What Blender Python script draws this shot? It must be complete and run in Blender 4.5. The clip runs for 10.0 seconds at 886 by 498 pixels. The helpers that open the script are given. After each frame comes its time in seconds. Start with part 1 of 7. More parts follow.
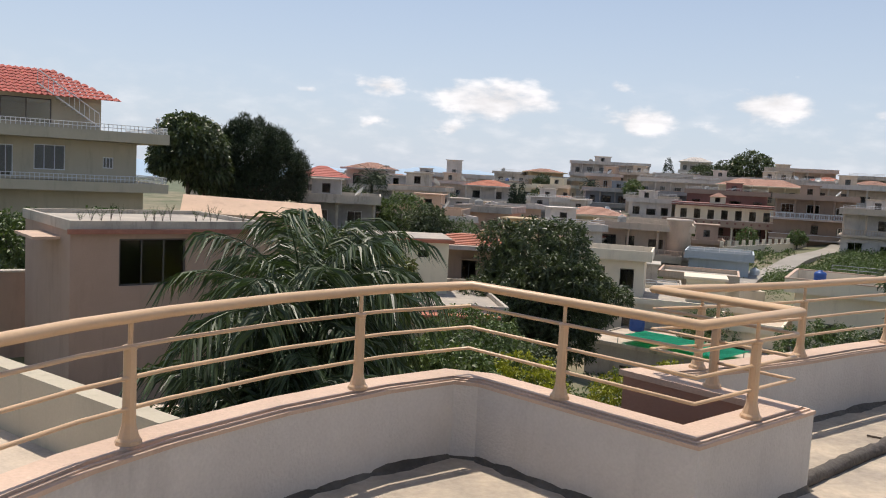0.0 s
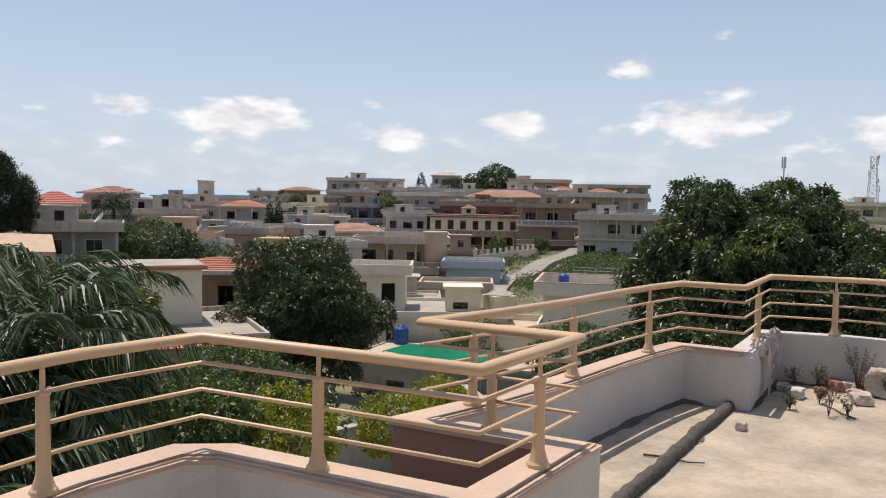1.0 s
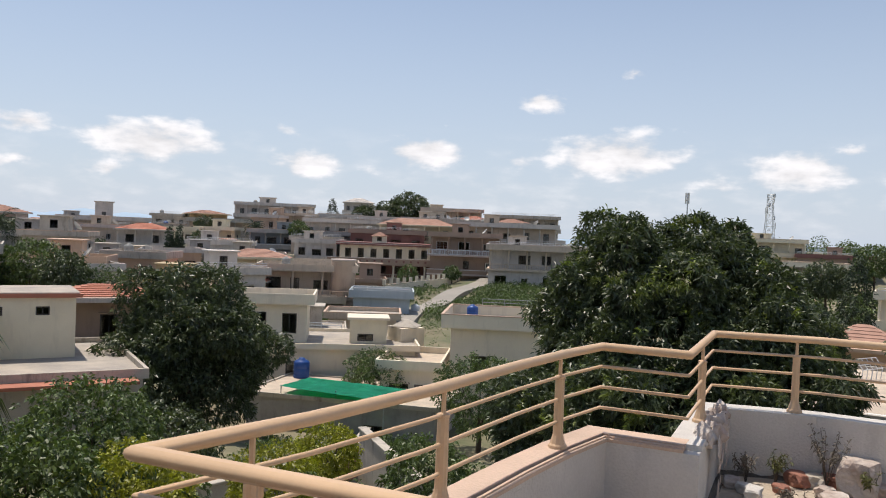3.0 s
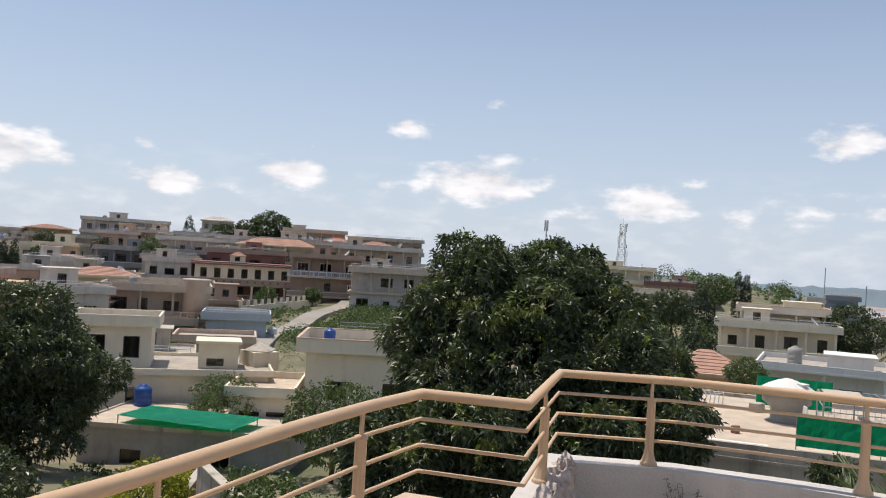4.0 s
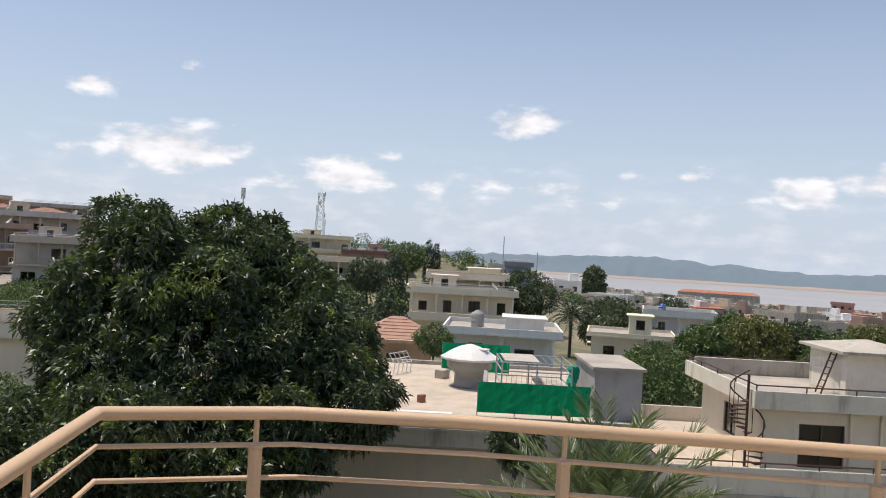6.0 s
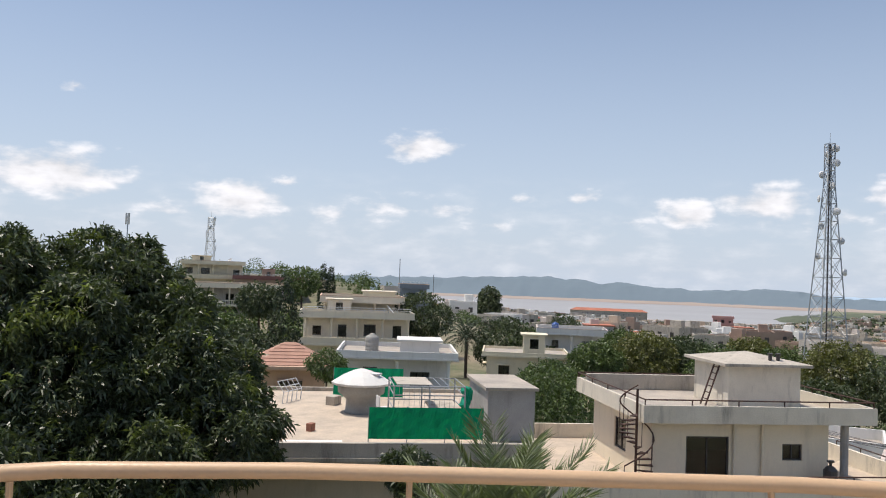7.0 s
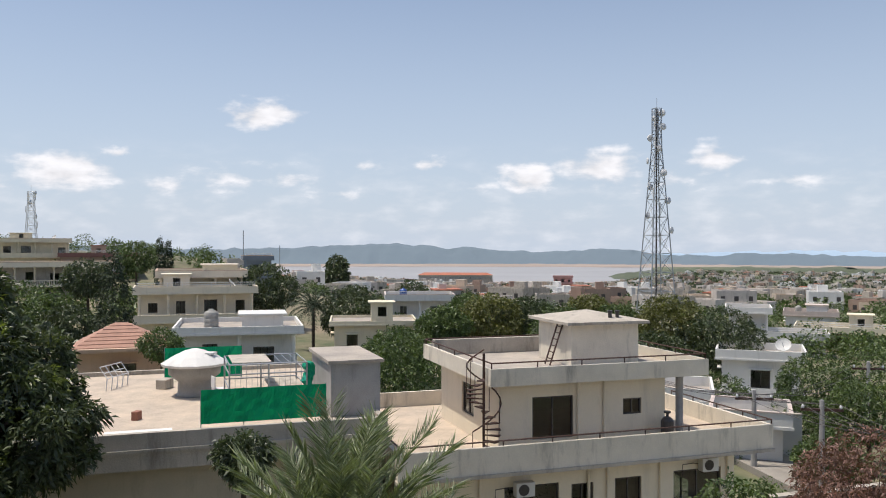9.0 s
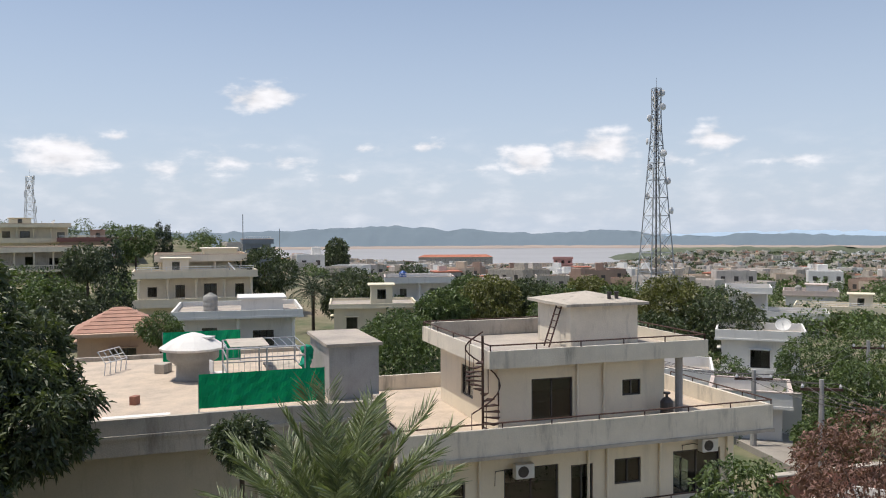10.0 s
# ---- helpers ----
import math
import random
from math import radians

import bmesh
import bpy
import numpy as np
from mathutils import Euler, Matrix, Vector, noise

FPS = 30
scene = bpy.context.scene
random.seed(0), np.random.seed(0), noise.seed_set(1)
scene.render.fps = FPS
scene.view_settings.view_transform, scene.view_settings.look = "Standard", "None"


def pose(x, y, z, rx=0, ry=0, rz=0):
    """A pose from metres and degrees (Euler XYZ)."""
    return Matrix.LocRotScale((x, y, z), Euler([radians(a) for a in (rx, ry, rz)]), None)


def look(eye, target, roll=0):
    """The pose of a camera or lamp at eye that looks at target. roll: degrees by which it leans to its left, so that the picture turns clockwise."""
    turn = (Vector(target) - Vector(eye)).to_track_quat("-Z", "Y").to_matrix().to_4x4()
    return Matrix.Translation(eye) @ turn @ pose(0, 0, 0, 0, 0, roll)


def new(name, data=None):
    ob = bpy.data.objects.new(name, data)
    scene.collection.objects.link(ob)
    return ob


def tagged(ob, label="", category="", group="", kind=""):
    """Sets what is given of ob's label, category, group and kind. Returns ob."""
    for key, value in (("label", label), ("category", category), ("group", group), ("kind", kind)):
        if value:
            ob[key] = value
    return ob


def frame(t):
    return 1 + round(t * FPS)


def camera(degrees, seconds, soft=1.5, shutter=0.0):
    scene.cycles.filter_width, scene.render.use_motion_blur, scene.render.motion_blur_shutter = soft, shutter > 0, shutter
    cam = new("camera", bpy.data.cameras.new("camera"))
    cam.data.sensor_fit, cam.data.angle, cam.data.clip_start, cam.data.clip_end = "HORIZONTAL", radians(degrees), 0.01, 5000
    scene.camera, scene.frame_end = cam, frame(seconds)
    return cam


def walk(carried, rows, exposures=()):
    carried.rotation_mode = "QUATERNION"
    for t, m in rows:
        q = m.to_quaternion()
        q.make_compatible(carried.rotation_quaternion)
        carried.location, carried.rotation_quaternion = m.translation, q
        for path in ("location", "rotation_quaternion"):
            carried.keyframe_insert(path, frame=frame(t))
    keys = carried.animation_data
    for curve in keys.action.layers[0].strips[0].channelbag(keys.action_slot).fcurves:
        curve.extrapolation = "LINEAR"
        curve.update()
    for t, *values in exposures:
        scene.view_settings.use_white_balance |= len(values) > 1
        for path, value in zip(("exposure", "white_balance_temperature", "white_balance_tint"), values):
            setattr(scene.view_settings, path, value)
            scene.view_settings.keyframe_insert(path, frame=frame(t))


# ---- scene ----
cam = camera(57.1, 10.0, soft=1.05)
PATH = [
    (0, (-1.731, -1.525, 1.664), (-1.398, 0.439, 1.487), 3.1),
    (0.5, (-1.576, -1.129, 1.661), (-0.821, 0.718, 1.512), 2.4),
    (1, (-1.419, -0.749, 1.687), (-0.534, 1.041, 1.573), 1.0),
    (1.5, (-1.165, -0.317, 1.707), (-0.364, 1.515, 1.66), 1.3),
    (2, (-0.878, 0.139, 1.696), (-0.024, 1.947, 1.688), 1.8),
    (2.2, (-0.723, 0.303, 1.703), (0.181, 2.087, 1.703), 1.7),
    (3.3, (0.213, 1.127, 1.687), (1.377, 2.753, 1.648), 2.8),
    (3.5, (0.389, 1.308, 1.674), (1.632, 2.875, 1.668), 3.0),
    (4, (0.893, 1.567, 1.682), (2.225, 3.059, 1.715), 3.4),
    (4.5, (1.386, 1.803, 1.657), (2.826, 3.191, 1.657), 3.7),
    (5, (1.898, 2.057, 1.656), (3.483, 3.275, 1.619), 4.0),
    (5.5, (2.338, 2.184, 1.687), (4.02, 3.265, 1.647), 4.2),
    (6, (2.831, 2.42, 1.707), (4.608, 3.337, 1.706), 3.2),
    (6.2, (2.988, 2.405, 1.724), (4.795, 3.262, 1.749), 2.1),
    (7.3, (3.697, 2.499, 1.648), (5.599, 3.115, 1.718), 1.9),
    (7.5, (3.888, 2.553, 1.664), (5.806, 3.113, 1.733), 1.2),
    (8, (4.242, 2.557, 1.643), (6.181, 3.045, 1.687), 0.1),
    (8.5, (4.486, 2.543, 1.611), (6.443, 2.956, 1.62), 0.6),
    (9, (4.747, 2.535, 1.633), (6.72, 2.861, 1.628), 0.1),
    (9.5, (4.931, 2.503, 1.639), (6.904, 2.832, 1.624), -0.3),
    (10, (4.918, 2.496, 1.634), (6.891, 2.822, 1.585), -0.3),
]

walk(cam, [(t, look(eye, target, roll)) for t, eye, target, roll in PATH],
     exposures=[(0, 0.03, 6600, 12), (1, -0.02, 6600, 12), (1.5, -0.12, 6600, 12), (2, -0.04, 6600, 12), (3.5, 0.01, 6550, 12), (5, -0.04, 6550, 12), (6, 0.01, 6500, 12.3), (7.5, 0.0, 6450, 12), (10, -0.02, 6450, 12)])

# ---- sky, sun ----
SUN = Vector((-0.04, 0.34, 1.02)).normalized()
sun = new("sun", bpy.data.lights.new("sun", "SUN"))
sun.matrix_world = look(SUN * 300, (0, 0, 0))
sun.data.energy, sun.data.angle, sun.data.color = 4.3, radians(0.6), (1.0, 0.93, 0.82)


def sky():
    """A hazy noon sky with fair-weather clouds."""
    w = bpy.data.worlds.new("sky")
    scene.world = w
    w.use_nodes = True
    nt = w.node_tree
    nt.nodes.clear()
    N, L = nt.nodes.new, nt.links.new

    def math_node(op, a, b=None, c=None):
        n = N("ShaderNodeMath")
        n.operation = op
        for k, v in enumerate((a, b, c)):
            if v is None:
                continue
            if isinstance(v, (int, float)):
                n.inputs[k].default_value = v
            else:
                L(v, n.inputs[k])
        return n.outputs[0]

    tc = N("ShaderNodeTexCoord")
    sep = N("ShaderNodeSeparateXYZ")
    L(tc.outputs["Generated"], sep.inputs[0])
    az = math_node("ARCTAN2", sep.outputs[0], sep.outputs[1])
    el = math_node("ARCSINE", sep.outputs[2])
    az, el = math_node("MULTIPLY", az, 57.2958), math_node("MULTIPLY", el, 57.2958)
    comb = N("ShaderNodeCombineXYZ")
    L(az, comb.inputs[0]), L(el, comb.inputs[1])
    # ragged edges: the place in the sky is shifted by noise before it is compared with each cloud
    warp = N("ShaderNodeTexNoise")
    warp.inputs["Scale"].default_value, warp.inputs["Detail"].default_value, warp.inputs["Roughness"].default_value = 0.5, 4, 0.55
    L(comb.outputs[0], warp.inputs["Vector"])
    off = N("ShaderNodeVectorMath")
    off.operation = "MULTIPLY_ADD"
    L(warp.outputs["Color"], off.inputs[0])
    off.inputs[1].default_value, off.inputs[2].default_value = (2.6, 1.5, 0), (-1.3, -0.75, 0)
    place = N("ShaderNodeVectorMath")
    place.operation = "ADD"
    L(comb.outputs[0], place.inputs[0]), L(off.outputs[0], place.inputs[1])
    total, under = None, None
    for a, e, wa, we, dense in CLOUDS:
        d = N("ShaderNodeVectorMath")
        d.operation = "MULTIPLY_ADD"
        L(place.outputs[0], d.inputs[0])
        d.inputs[1].default_value = (1 / (wa * 1.4), 1 / (we * 1.6), 0)
        d.inputs[2].default_value = (-a / (wa * 1.4), -e / (we * 1.6), 0)
        ln = N("ShaderNodeVectorMath")
        ln.operation = "LENGTH"
        L(d.outputs[0], ln.inputs[0])
        m = N("ShaderNodeMapRange")
        m.inputs["From Min"].default_value, m.inputs["From Max"].default_value = 1.5, 0.0
        m.inputs["To Min"].default_value, m.inputs["To Max"].default_value = 0, dense
        L(ln.outputs["Value"], m.inputs["Value"])
        total = m.outputs[0] if total is None else math_node("MAXIMUM", total, m.outputs[0])
    fine = N("ShaderNodeTexNoise")
    fine.inputs["Scale"].default_value, fine.inputs["Detail"].default_value, fine.inputs["Roughness"].default_value = 0.6, 6, 0.52
    st = N("ShaderNodeVectorMath")
    st.operation = "MULTIPLY"
    L(comb.outputs[0], st.inputs[0])
    st.inputs[1].default_value = (0.6, 1.4, 1)
    L(st.outputs[0], fine.inputs["Vector"])
    puff = N("ShaderNodeMapRange")
    puff.interpolation_type = "SMOOTHSTEP"
    puff.inputs["From Min"].default_value, puff.inputs["From Max"].default_value = 0.34, 0.82
    L(math_node("ADD", math_node("ADD", total, math_node("MULTIPLY", fine.outputs[0], 1.4)), -0.7), puff.inputs["Value"])
    cloud = math_node("MULTIPLY", puff.outputs[0], math_node("GREATER_THAN", total, 0.0))
    # thin veil low over the horizon
    veil = N("ShaderNodeMapRange")
    veil.inputs["From Min"].default_value, veil.inputs["From Max"].default_value = 7.5, 3.5
    veil.inputs["To Min"].default_value, veil.inputs["To Max"].default_value = 0.0, 1.0
    L(el, veil.inputs["Value"])
    patch = N("ShaderNodeMapRange")
    patch.inputs["From Min"].default_value, patch.inputs["From Max"].default_value = 0.44, 0.80
    L(fine.outputs[0], patch.inputs["Value"])
    soft = math_node("MULTIPLY", math_node("MULTIPLY", patch.outputs[0], veil.outputs[0]), 0.42)
    cover = math_node("MINIMUM", math_node("MAXIMUM", cloud, soft), 1.0)
    nish = N("ShaderNodeTexSky")
    nish.sky_type, nish.sun_disc = "NISHITA", False
    nish.sun_elevation, nish.sun_rotation = math.asin(SUN.z), math.atan2(SUN.x, SUN.y)
    nish.air_density, nish.dust_density, nish.ozone_density = 1.0, 0.9, 3.0
    base = N("ShaderNodeBackground")
    L(nish.outputs[0], base.inputs[0])
    base.inputs[1].default_value = SKY_STRENGTH
    haze = N("ShaderNodeBackground")
    haze.inputs[0].default_value, haze.inputs[1].default_value = (*HAZE, 1), 1.0
    hz = N("ShaderNodeMapRange")
    hz.inputs["From Min"].default_value, hz.inputs["From Max"].default_value = 22, 0
    hz.inputs["To Min"].default_value, hz.inputs["To Max"].default_value = 0.16, 0.86
    L(el, hz.inputs["Value"])
    mix0 = N("ShaderNodeMixShader")
    L(hz.outputs[0], mix0.inputs[0]), L(base.outputs[0], mix0.inputs[1]), L(haze.outputs[0], mix0.inputs[2])
    white = N("ShaderNodeBackground")
    tone = N("ShaderNodeMapRange")
    tone.inputs["From Min"].default_value, tone.inputs["From Max"].default_value = 0.35, 0.65
    tone.inputs["To Min"].default_value, tone.inputs["To Max"].default_value = 0.74, 1.0
    L(fine.outputs[0], tone.inputs["Value"])
    L(tone.outputs[0], white.inputs[1])
    white.inputs[0].default_value = (1.0, 1.0, 1.02, 1)
    mix = N("ShaderNodeMixShader")
    out = N("ShaderNodeOutputWorld")
    L(cover, mix.inputs[0]), L(mix0.outputs[0], mix.inputs[1]), L(white.outputs[0], mix.inputs[2])
    L(mix.outputs[0], out.inputs[0])


SKY_STRENGTH, HAZE = 0.11, (0.62, 0.71, 0.83)
# azimuth from +y towards +x, elevation, half width, half height (degrees), density
CLOUDS = [(12.6, 5.4, 3.8, 1.0, 1), (4.9, 6, 1.4, .6, .9), (9.8, 3.5, 1.2, .5, .8), (4.3, 3.6, 1, .4, .7), (22.5, 4.5, 2.2, .9, .9),
          (31, 5.6, 2.3, .8, 1), (44.1, 5.7, 3.8, 1.2, 1), (39.1, 9.2, 1.3, .6, .9), (45.2, 11.3, 1, .35, .7), (37.5, 5.2, 1.8, .6, .6),
          (55.8, 4.8, 2.7, 1.1, 1), (68.1, 9, 2.3, .8, .95), (86.6, 4.8, 1.6, .8, 1), (91.4, 5.5, 2.7, 1, .9), (99.1, 5.7, 1.9, .9, .8)]
CLOUDS += [(75, 5.6, 1.5, .5, .6), (79.6, 5.8, 1.1, .5, .7), (65.8, 4.7, 4.2, 1.3, .55)]
CLOUDS += [(62, 3.9, 2.2, .7, .6), (70, 4.6, 2.6, .6, .6), (73.5, 3.6, 2.4, .6, .55), (83, 4.2, 1.6, .5, .5), (95.5, 4.3, 3, .8, .6), (104, 4.4, 2.5, .8, .55),
           (26.5, 4.0, 2, .5, .5), (51, 3.9, 2, .6, .6), (-0.3, 5.4, .7, .3, .7), (21.2, 6.5, 1.3, .35, .6), (58.7, 6.3, .8, .3, .7)]
sky()


# ---- materials ----
def mat(name, col, rough=0.8, vary=0.25, scale=3.0, bump=0.0, fine=40.0, metal=0.0, streak=0.0, col2=None, spec=0.5, island=0.0, trans=0.0):
    """A surface with grain at two scales, optional run-down stains and a second colour in patches."""
    m = bpy.data.materials.new(name)
    m.use_nodes = True
    nt = m.node_tree
    N, L = nt.nodes.new, nt.links.new
    p = nt.nodes["Principled BSDF"]
    p.inputs["Roughness"].default_value, p.inputs["Metallic"].default_value = rough, metal
    p.inputs["Specular IOR Level"].default_value = spec
    tc = N("ShaderNodeTexCoord")
    big = N("ShaderNodeTexNoise")
    big.inputs["Scale"].default_value, big.inputs["Detail"].default_value, big.inputs["Roughness"].default_value = scale * 0.35, 6, 0.65
    small = N("ShaderNodeTexNoise")
    small.inputs["Scale"].default_value, small.inputs["Detail"].default_value = fine, 3
    for n in (big, small):
        L(tc.outputs["Object"], n.inputs["Vector"])
    ramp = N("ShaderNodeMapRange")
    ramp.inputs["From Min"].default_value, ramp.inputs["From Max"].default_value = 0.34, 0.66
    L(big.outputs[0], ramp.inputs["Value"])
    mixc = N("ShaderNodeMix")
    mixc.data_type = "RGBA"
    dark = col2 or tuple(c * (1 - vary) for c in col)
    mixc.inputs["A"].default_value, mixc.inputs["B"].default_value = (*dark, 1), (*col, 1)
    L(ramp.outputs[0], mixc.inputs["Factor"])
    hsv = N("ShaderNodeHueSaturation")
    L(mixc.outputs["Result"], hsv.inputs["Color"])
    val = N("ShaderNodeMapRange")
    val.inputs["To Min"].default_value, val.inputs["To Max"].default_value = 1 - vary * 0.6, 1 + vary * 0.6
    L(small.outputs[0], val.inputs["Value"])
    last = val.outputs[0]
    if island:
        geo = N("ShaderNodeNewGeometry")
        isl = N("ShaderNodeMapRange")
        isl.inputs["To Min"].default_value, isl.inputs["To Max"].default_value = 1 - island, 1 + island
        L(geo.outputs["Random Per Island"], isl.inputs["Value"])
        mul = N("ShaderNodeMath")
        mul.operation = "MULTIPLY"
        L(last, mul.inputs[0]), L(isl.outputs[0], mul.inputs[1])
        last = mul.outputs[0]
    if streak:
        mp = N("ShaderNodeMapping")
        mp.inputs["Scale"].default_value = (1.1, 1.1, 0.2)
        L(tc.outputs["Object"], mp.inputs["Vector"])
        sn = N("ShaderNodeTexNoise")
        sn.inputs["Scale"].default_value, sn.inputs["Detail"].default_value, sn.inputs["Roughness"].default_value = 1.6, 7, 0.7
        L(mp.outputs[0], sn.inputs["Vector"])
        sr = N("ShaderNodeMapRange")
        sr.inputs["From Min"].default_value, sr.inputs["From Max"].default_value = 0.53, 0.74
        sr.inputs["To Min"].default_value, sr.inputs["To Max"].default_value = 1, 1 - streak
        L(sn.outputs[0], sr.inputs["Value"])
        mul = N("ShaderNodeMath")
        mul.operation = "MULTIPLY"
        L(last, mul.inputs[0]), L(sr.outputs[0], mul.inputs[1])
        last = mul.outputs[0]
    L(last, hsv.inputs["Value"])
    L(hsv.outputs[0], p.inputs["Base Color"])
    if bump:
        b = N("ShaderNodeBump")
        b.inputs["Strength"].default_value, b.inputs["Distance"].default_value = bump, 0.02
        L(small.outputs[0], b.inputs["Height"])
        L(b.outputs[0], p.inputs["Normal"])
    if trans:
        t = N("ShaderNodeBsdfTranslucent")
        mul = N("ShaderNodeMix")
        mul.data_type = "RGBA"
        mul.blend_type = "MULTIPLY"
        mul.inputs["Factor"].default_value = 1
        L(hsv.outputs[0], mul.inputs["A"])
        mul.inputs["B"].default_value = (1.1, 1.25, 0.5, 1)
        L(mul.outputs["Result"], t.inputs["Color"])
        ms = N("ShaderNodeMixShader")
        ms.inputs[0].default_value = trans
        L(p.outputs[0], ms.inputs[1]), L(t.outputs[0], ms.inputs[2])
        L(ms.outputs[0], nt.nodes["Material Output"].inputs[0])
    return m


PLASTER = mat("white_plaster", (0.60, 0.565, 0.52), 0.85, 0.17, 2.5, 0.3, 60, streak=0.25)
COPING = mat("peach_coping", (0.60, 0.43, 0.32), 0.75, 0.22, 4, 0.2, 50, streak=0.1)
BROWN = mat("brown_paint", (0.38, 0.215, 0.15), 0.8, 0.12, 2, 0.15, 50)
RAILPAINT = mat("peach_enamel", (0.63, 0.425, 0.255), 0.38, 0.1, 6, 0.05, 70)
SCREED = mat("worn_screed", (0.52, 0.425, 0.32), 0.9, 0.36, 5.5, 0.7, 22, col2=(0.30, 0.255, 0.205))
BITUMEN = mat("bitumen", (0.06, 0.05, 0.045), 0.8, 0.5, 9, 0.8, 30, col2=(0.10, 0.085, 0.07))
RUBBLE = mat("broken_masonry", (0.55, 0.5, 0.45), 0.95, 0.4, 8, 0.8, 25, col2=(0.36, 0.27, 0.22))
BRICKRED = mat("brick_red", (0.36, 0.16, 0.11), 0.9, 0.3, 8, 0.5, 30)
CREAM = mat("cream_wall", (0.79, 0.70, 0.55), 0.85, 0.10, 1.2, 0.15, 25, streak=0.16)
CREAM2 = mat("pale_yellow_wall", (0.77, 0.69, 0.51), 0.85, 0.12, 1.2, 0.15, 25, streak=0.15)
WHITE = mat("white_wall", (0.76, 0.74, 0.70), 0.85, 0.12, 1.2, 0.15, 25, streak=0.22)
GREY = mat("grey_cement", (0.40, 0.385, 0.37), 0.9, 0.25, 2.4, 0.3, 25, streak=0.25)
STAINED = mat("stained_concrete", (0.52, 0.465, 0.39), 0.9, 0.25, 2.2, 0.4, 22, streak=0.62)
GRIMY = mat("grimy_cream", (0.76, 0.69, 0.57), 0.9, 0.16, 2.4, 0.4, 22, streak=0.55)
ROOFSAND = mat("sandy_roof", (0.58, 0.475, 0.365), 0.95, 0.3, 3.4, 0.4, 20, col2=(0.42, 0.35, 0.28))
# darker pale yellow: the shade on two cream houses is put into it
DIMCREAM = mat("dim_cream", (0.50, 0.44, 0.33), 0.85, 0.12, 1.2, 0.15, 25, streak=0.2)
SALMON = mat("salmon_wall", (0.39, 0.28, 0.215), 0.85, 0.14, 1.2, 0.15, 25, streak=0.2)
MAROON = mat("maroon_wall", (0.26, 0.12, 0.10), 0.8, 0.15, 1.2, 0.1, 25, streak=0.15)
SLATE = mat("blue_grey_wall", (0.22, 0.25, 0.29), 0.8, 0.15, 1.2, 0.1, 25, streak=0.15)
SKYWALL = mat("pale_blue_wall", (0.46, 0.51, 0.54), 0.85, 0.12, 1.2, 0.1, 25, streak=0.15)
ROOFTOP = mat("sunned_roof", (0.46, 0.40, 0.33), 0.95, 0.3, 2.2, 0.4, 18, col2=(0.30, 0.27, 0.24))
TILE = mat("terracotta_tile", (0.46, 0.17, 0.10), 0.75, 0.2, 3, 0.3, 20, island=0.12)
ORANGE = mat("orange_tile", (0.44, 0.25, 0.18), 0.85, 0.2, 3, 0.3, 20, island=0.12)
REDTILE = mat("bright_red_tile", (0.42, 0.085, 0.055), 0.65, 0.2, 3, 0.3, 20, island=0.1)
DARKWOOD = mat("dark_wood", (0.09, 0.055, 0.035), 0.6, 0.25, 4, 0.1, 40)
FRAMEWHITE = mat("white_frame", (0.7, 0.7, 0.7), 0.5, 0.08, 4)
FRAMEDARK = mat("dark_frame", (0.07, 0.06, 0.055), 0.5, 0.15, 4)
IRON = mat("rusty_iron", (0.11, 0.06, 0.045), 0.7, 0.4, 12, 0.2, 60, metal=0.3)
STEEL = mat("galvanised_steel", (0.42, 0.44, 0.46), 0.5, 0.2, 8, 0.1, 40, metal=0.6)
NET = mat("green_shade_net", (0.006, 0.42, 0.29), 0.75, 0.22, 3.5, 0.6, 90, trans=0.35)
BLUEPL = mat("blue_plastic", (0.02, 0.08, 0.30), 0.4, 0.1, 4)
ACWHITE = mat("ac_casing", (0.62, 0.61, 0.58), 0.45, 0.1, 6)
DRYWEED = mat("dry_weed", (0.20, 0.17, 0.13), 0.9, 0.3, 3, 0, 20, island=0.3)
OFFWHITE = mat("weathered_white_wall", (0.63, 0.57, 0.51), 0.85, 0.18, 1.6, 0.15, 25, streak=0.35)
SANDWALL = mat("sandy_plaster_wall", (0.60, 0.49, 0.38), 0.85, 0.16, 1.6, 0.15, 25, streak=0.3)
PEACHWALL = mat("peach_wall", (0.60, 0.42, 0.30), 0.85, 0.14, 1.2, 0.15, 25, streak=0.2)
BLUSH = mat("pale_pink_wall", (0.62, 0.52, 0.46), 0.85, 0.14, 1.2, 0.15, 25, streak=0.25)
OCHRE = mat("ochre_wall", (0.52, 0.40, 0.24), 0.85, 0.14, 1.2, 0.15, 25, streak=0.2)
OLIVE = mat("olive_leaf", (0.17, 0.17, 0.055), 0.5, 0.35, 2, 0, 8, island=0.5, trans=0.25, col2=(0.10, 0.105, 0.035))
BARK = mat("bark", (0.10, 0.075, 0.055), 0.95, 0.4, 12, 0.9, 30)
MANGO = mat("mango_leaf", (0.102, 0.126, 0.057), 0.42, 0.35, 4.5, 0, 8, island=0.5, trans=0.2, col2=(0.044, 0.060, 0.031), spec=0.5)
MANGO2 = mat("young_leaf", (0.17, 0.205, 0.06), 0.45, 0.3, 1.2, 0, 8, island=0.4, trans=0.3)
PINEGREEN = mat("pine_needle", (0.045, 0.066, 0.034), 0.7, 0.3, 1.2, 0, 8, island=0.5, trans=0.1)
LEAF = mat("leaf_green", (0.125, 0.165, 0.055), 0.5, 0.35, 3, 0, 8, island=0.5, trans=0.22, col2=(0.058, 0.092, 0.032))
YELLOWLEAF = mat("yellow_hedge_leaf", (0.30, 0.30, 0.03), 0.5, 0.3, 2, 0, 8, island=0.4, trans=0.3)
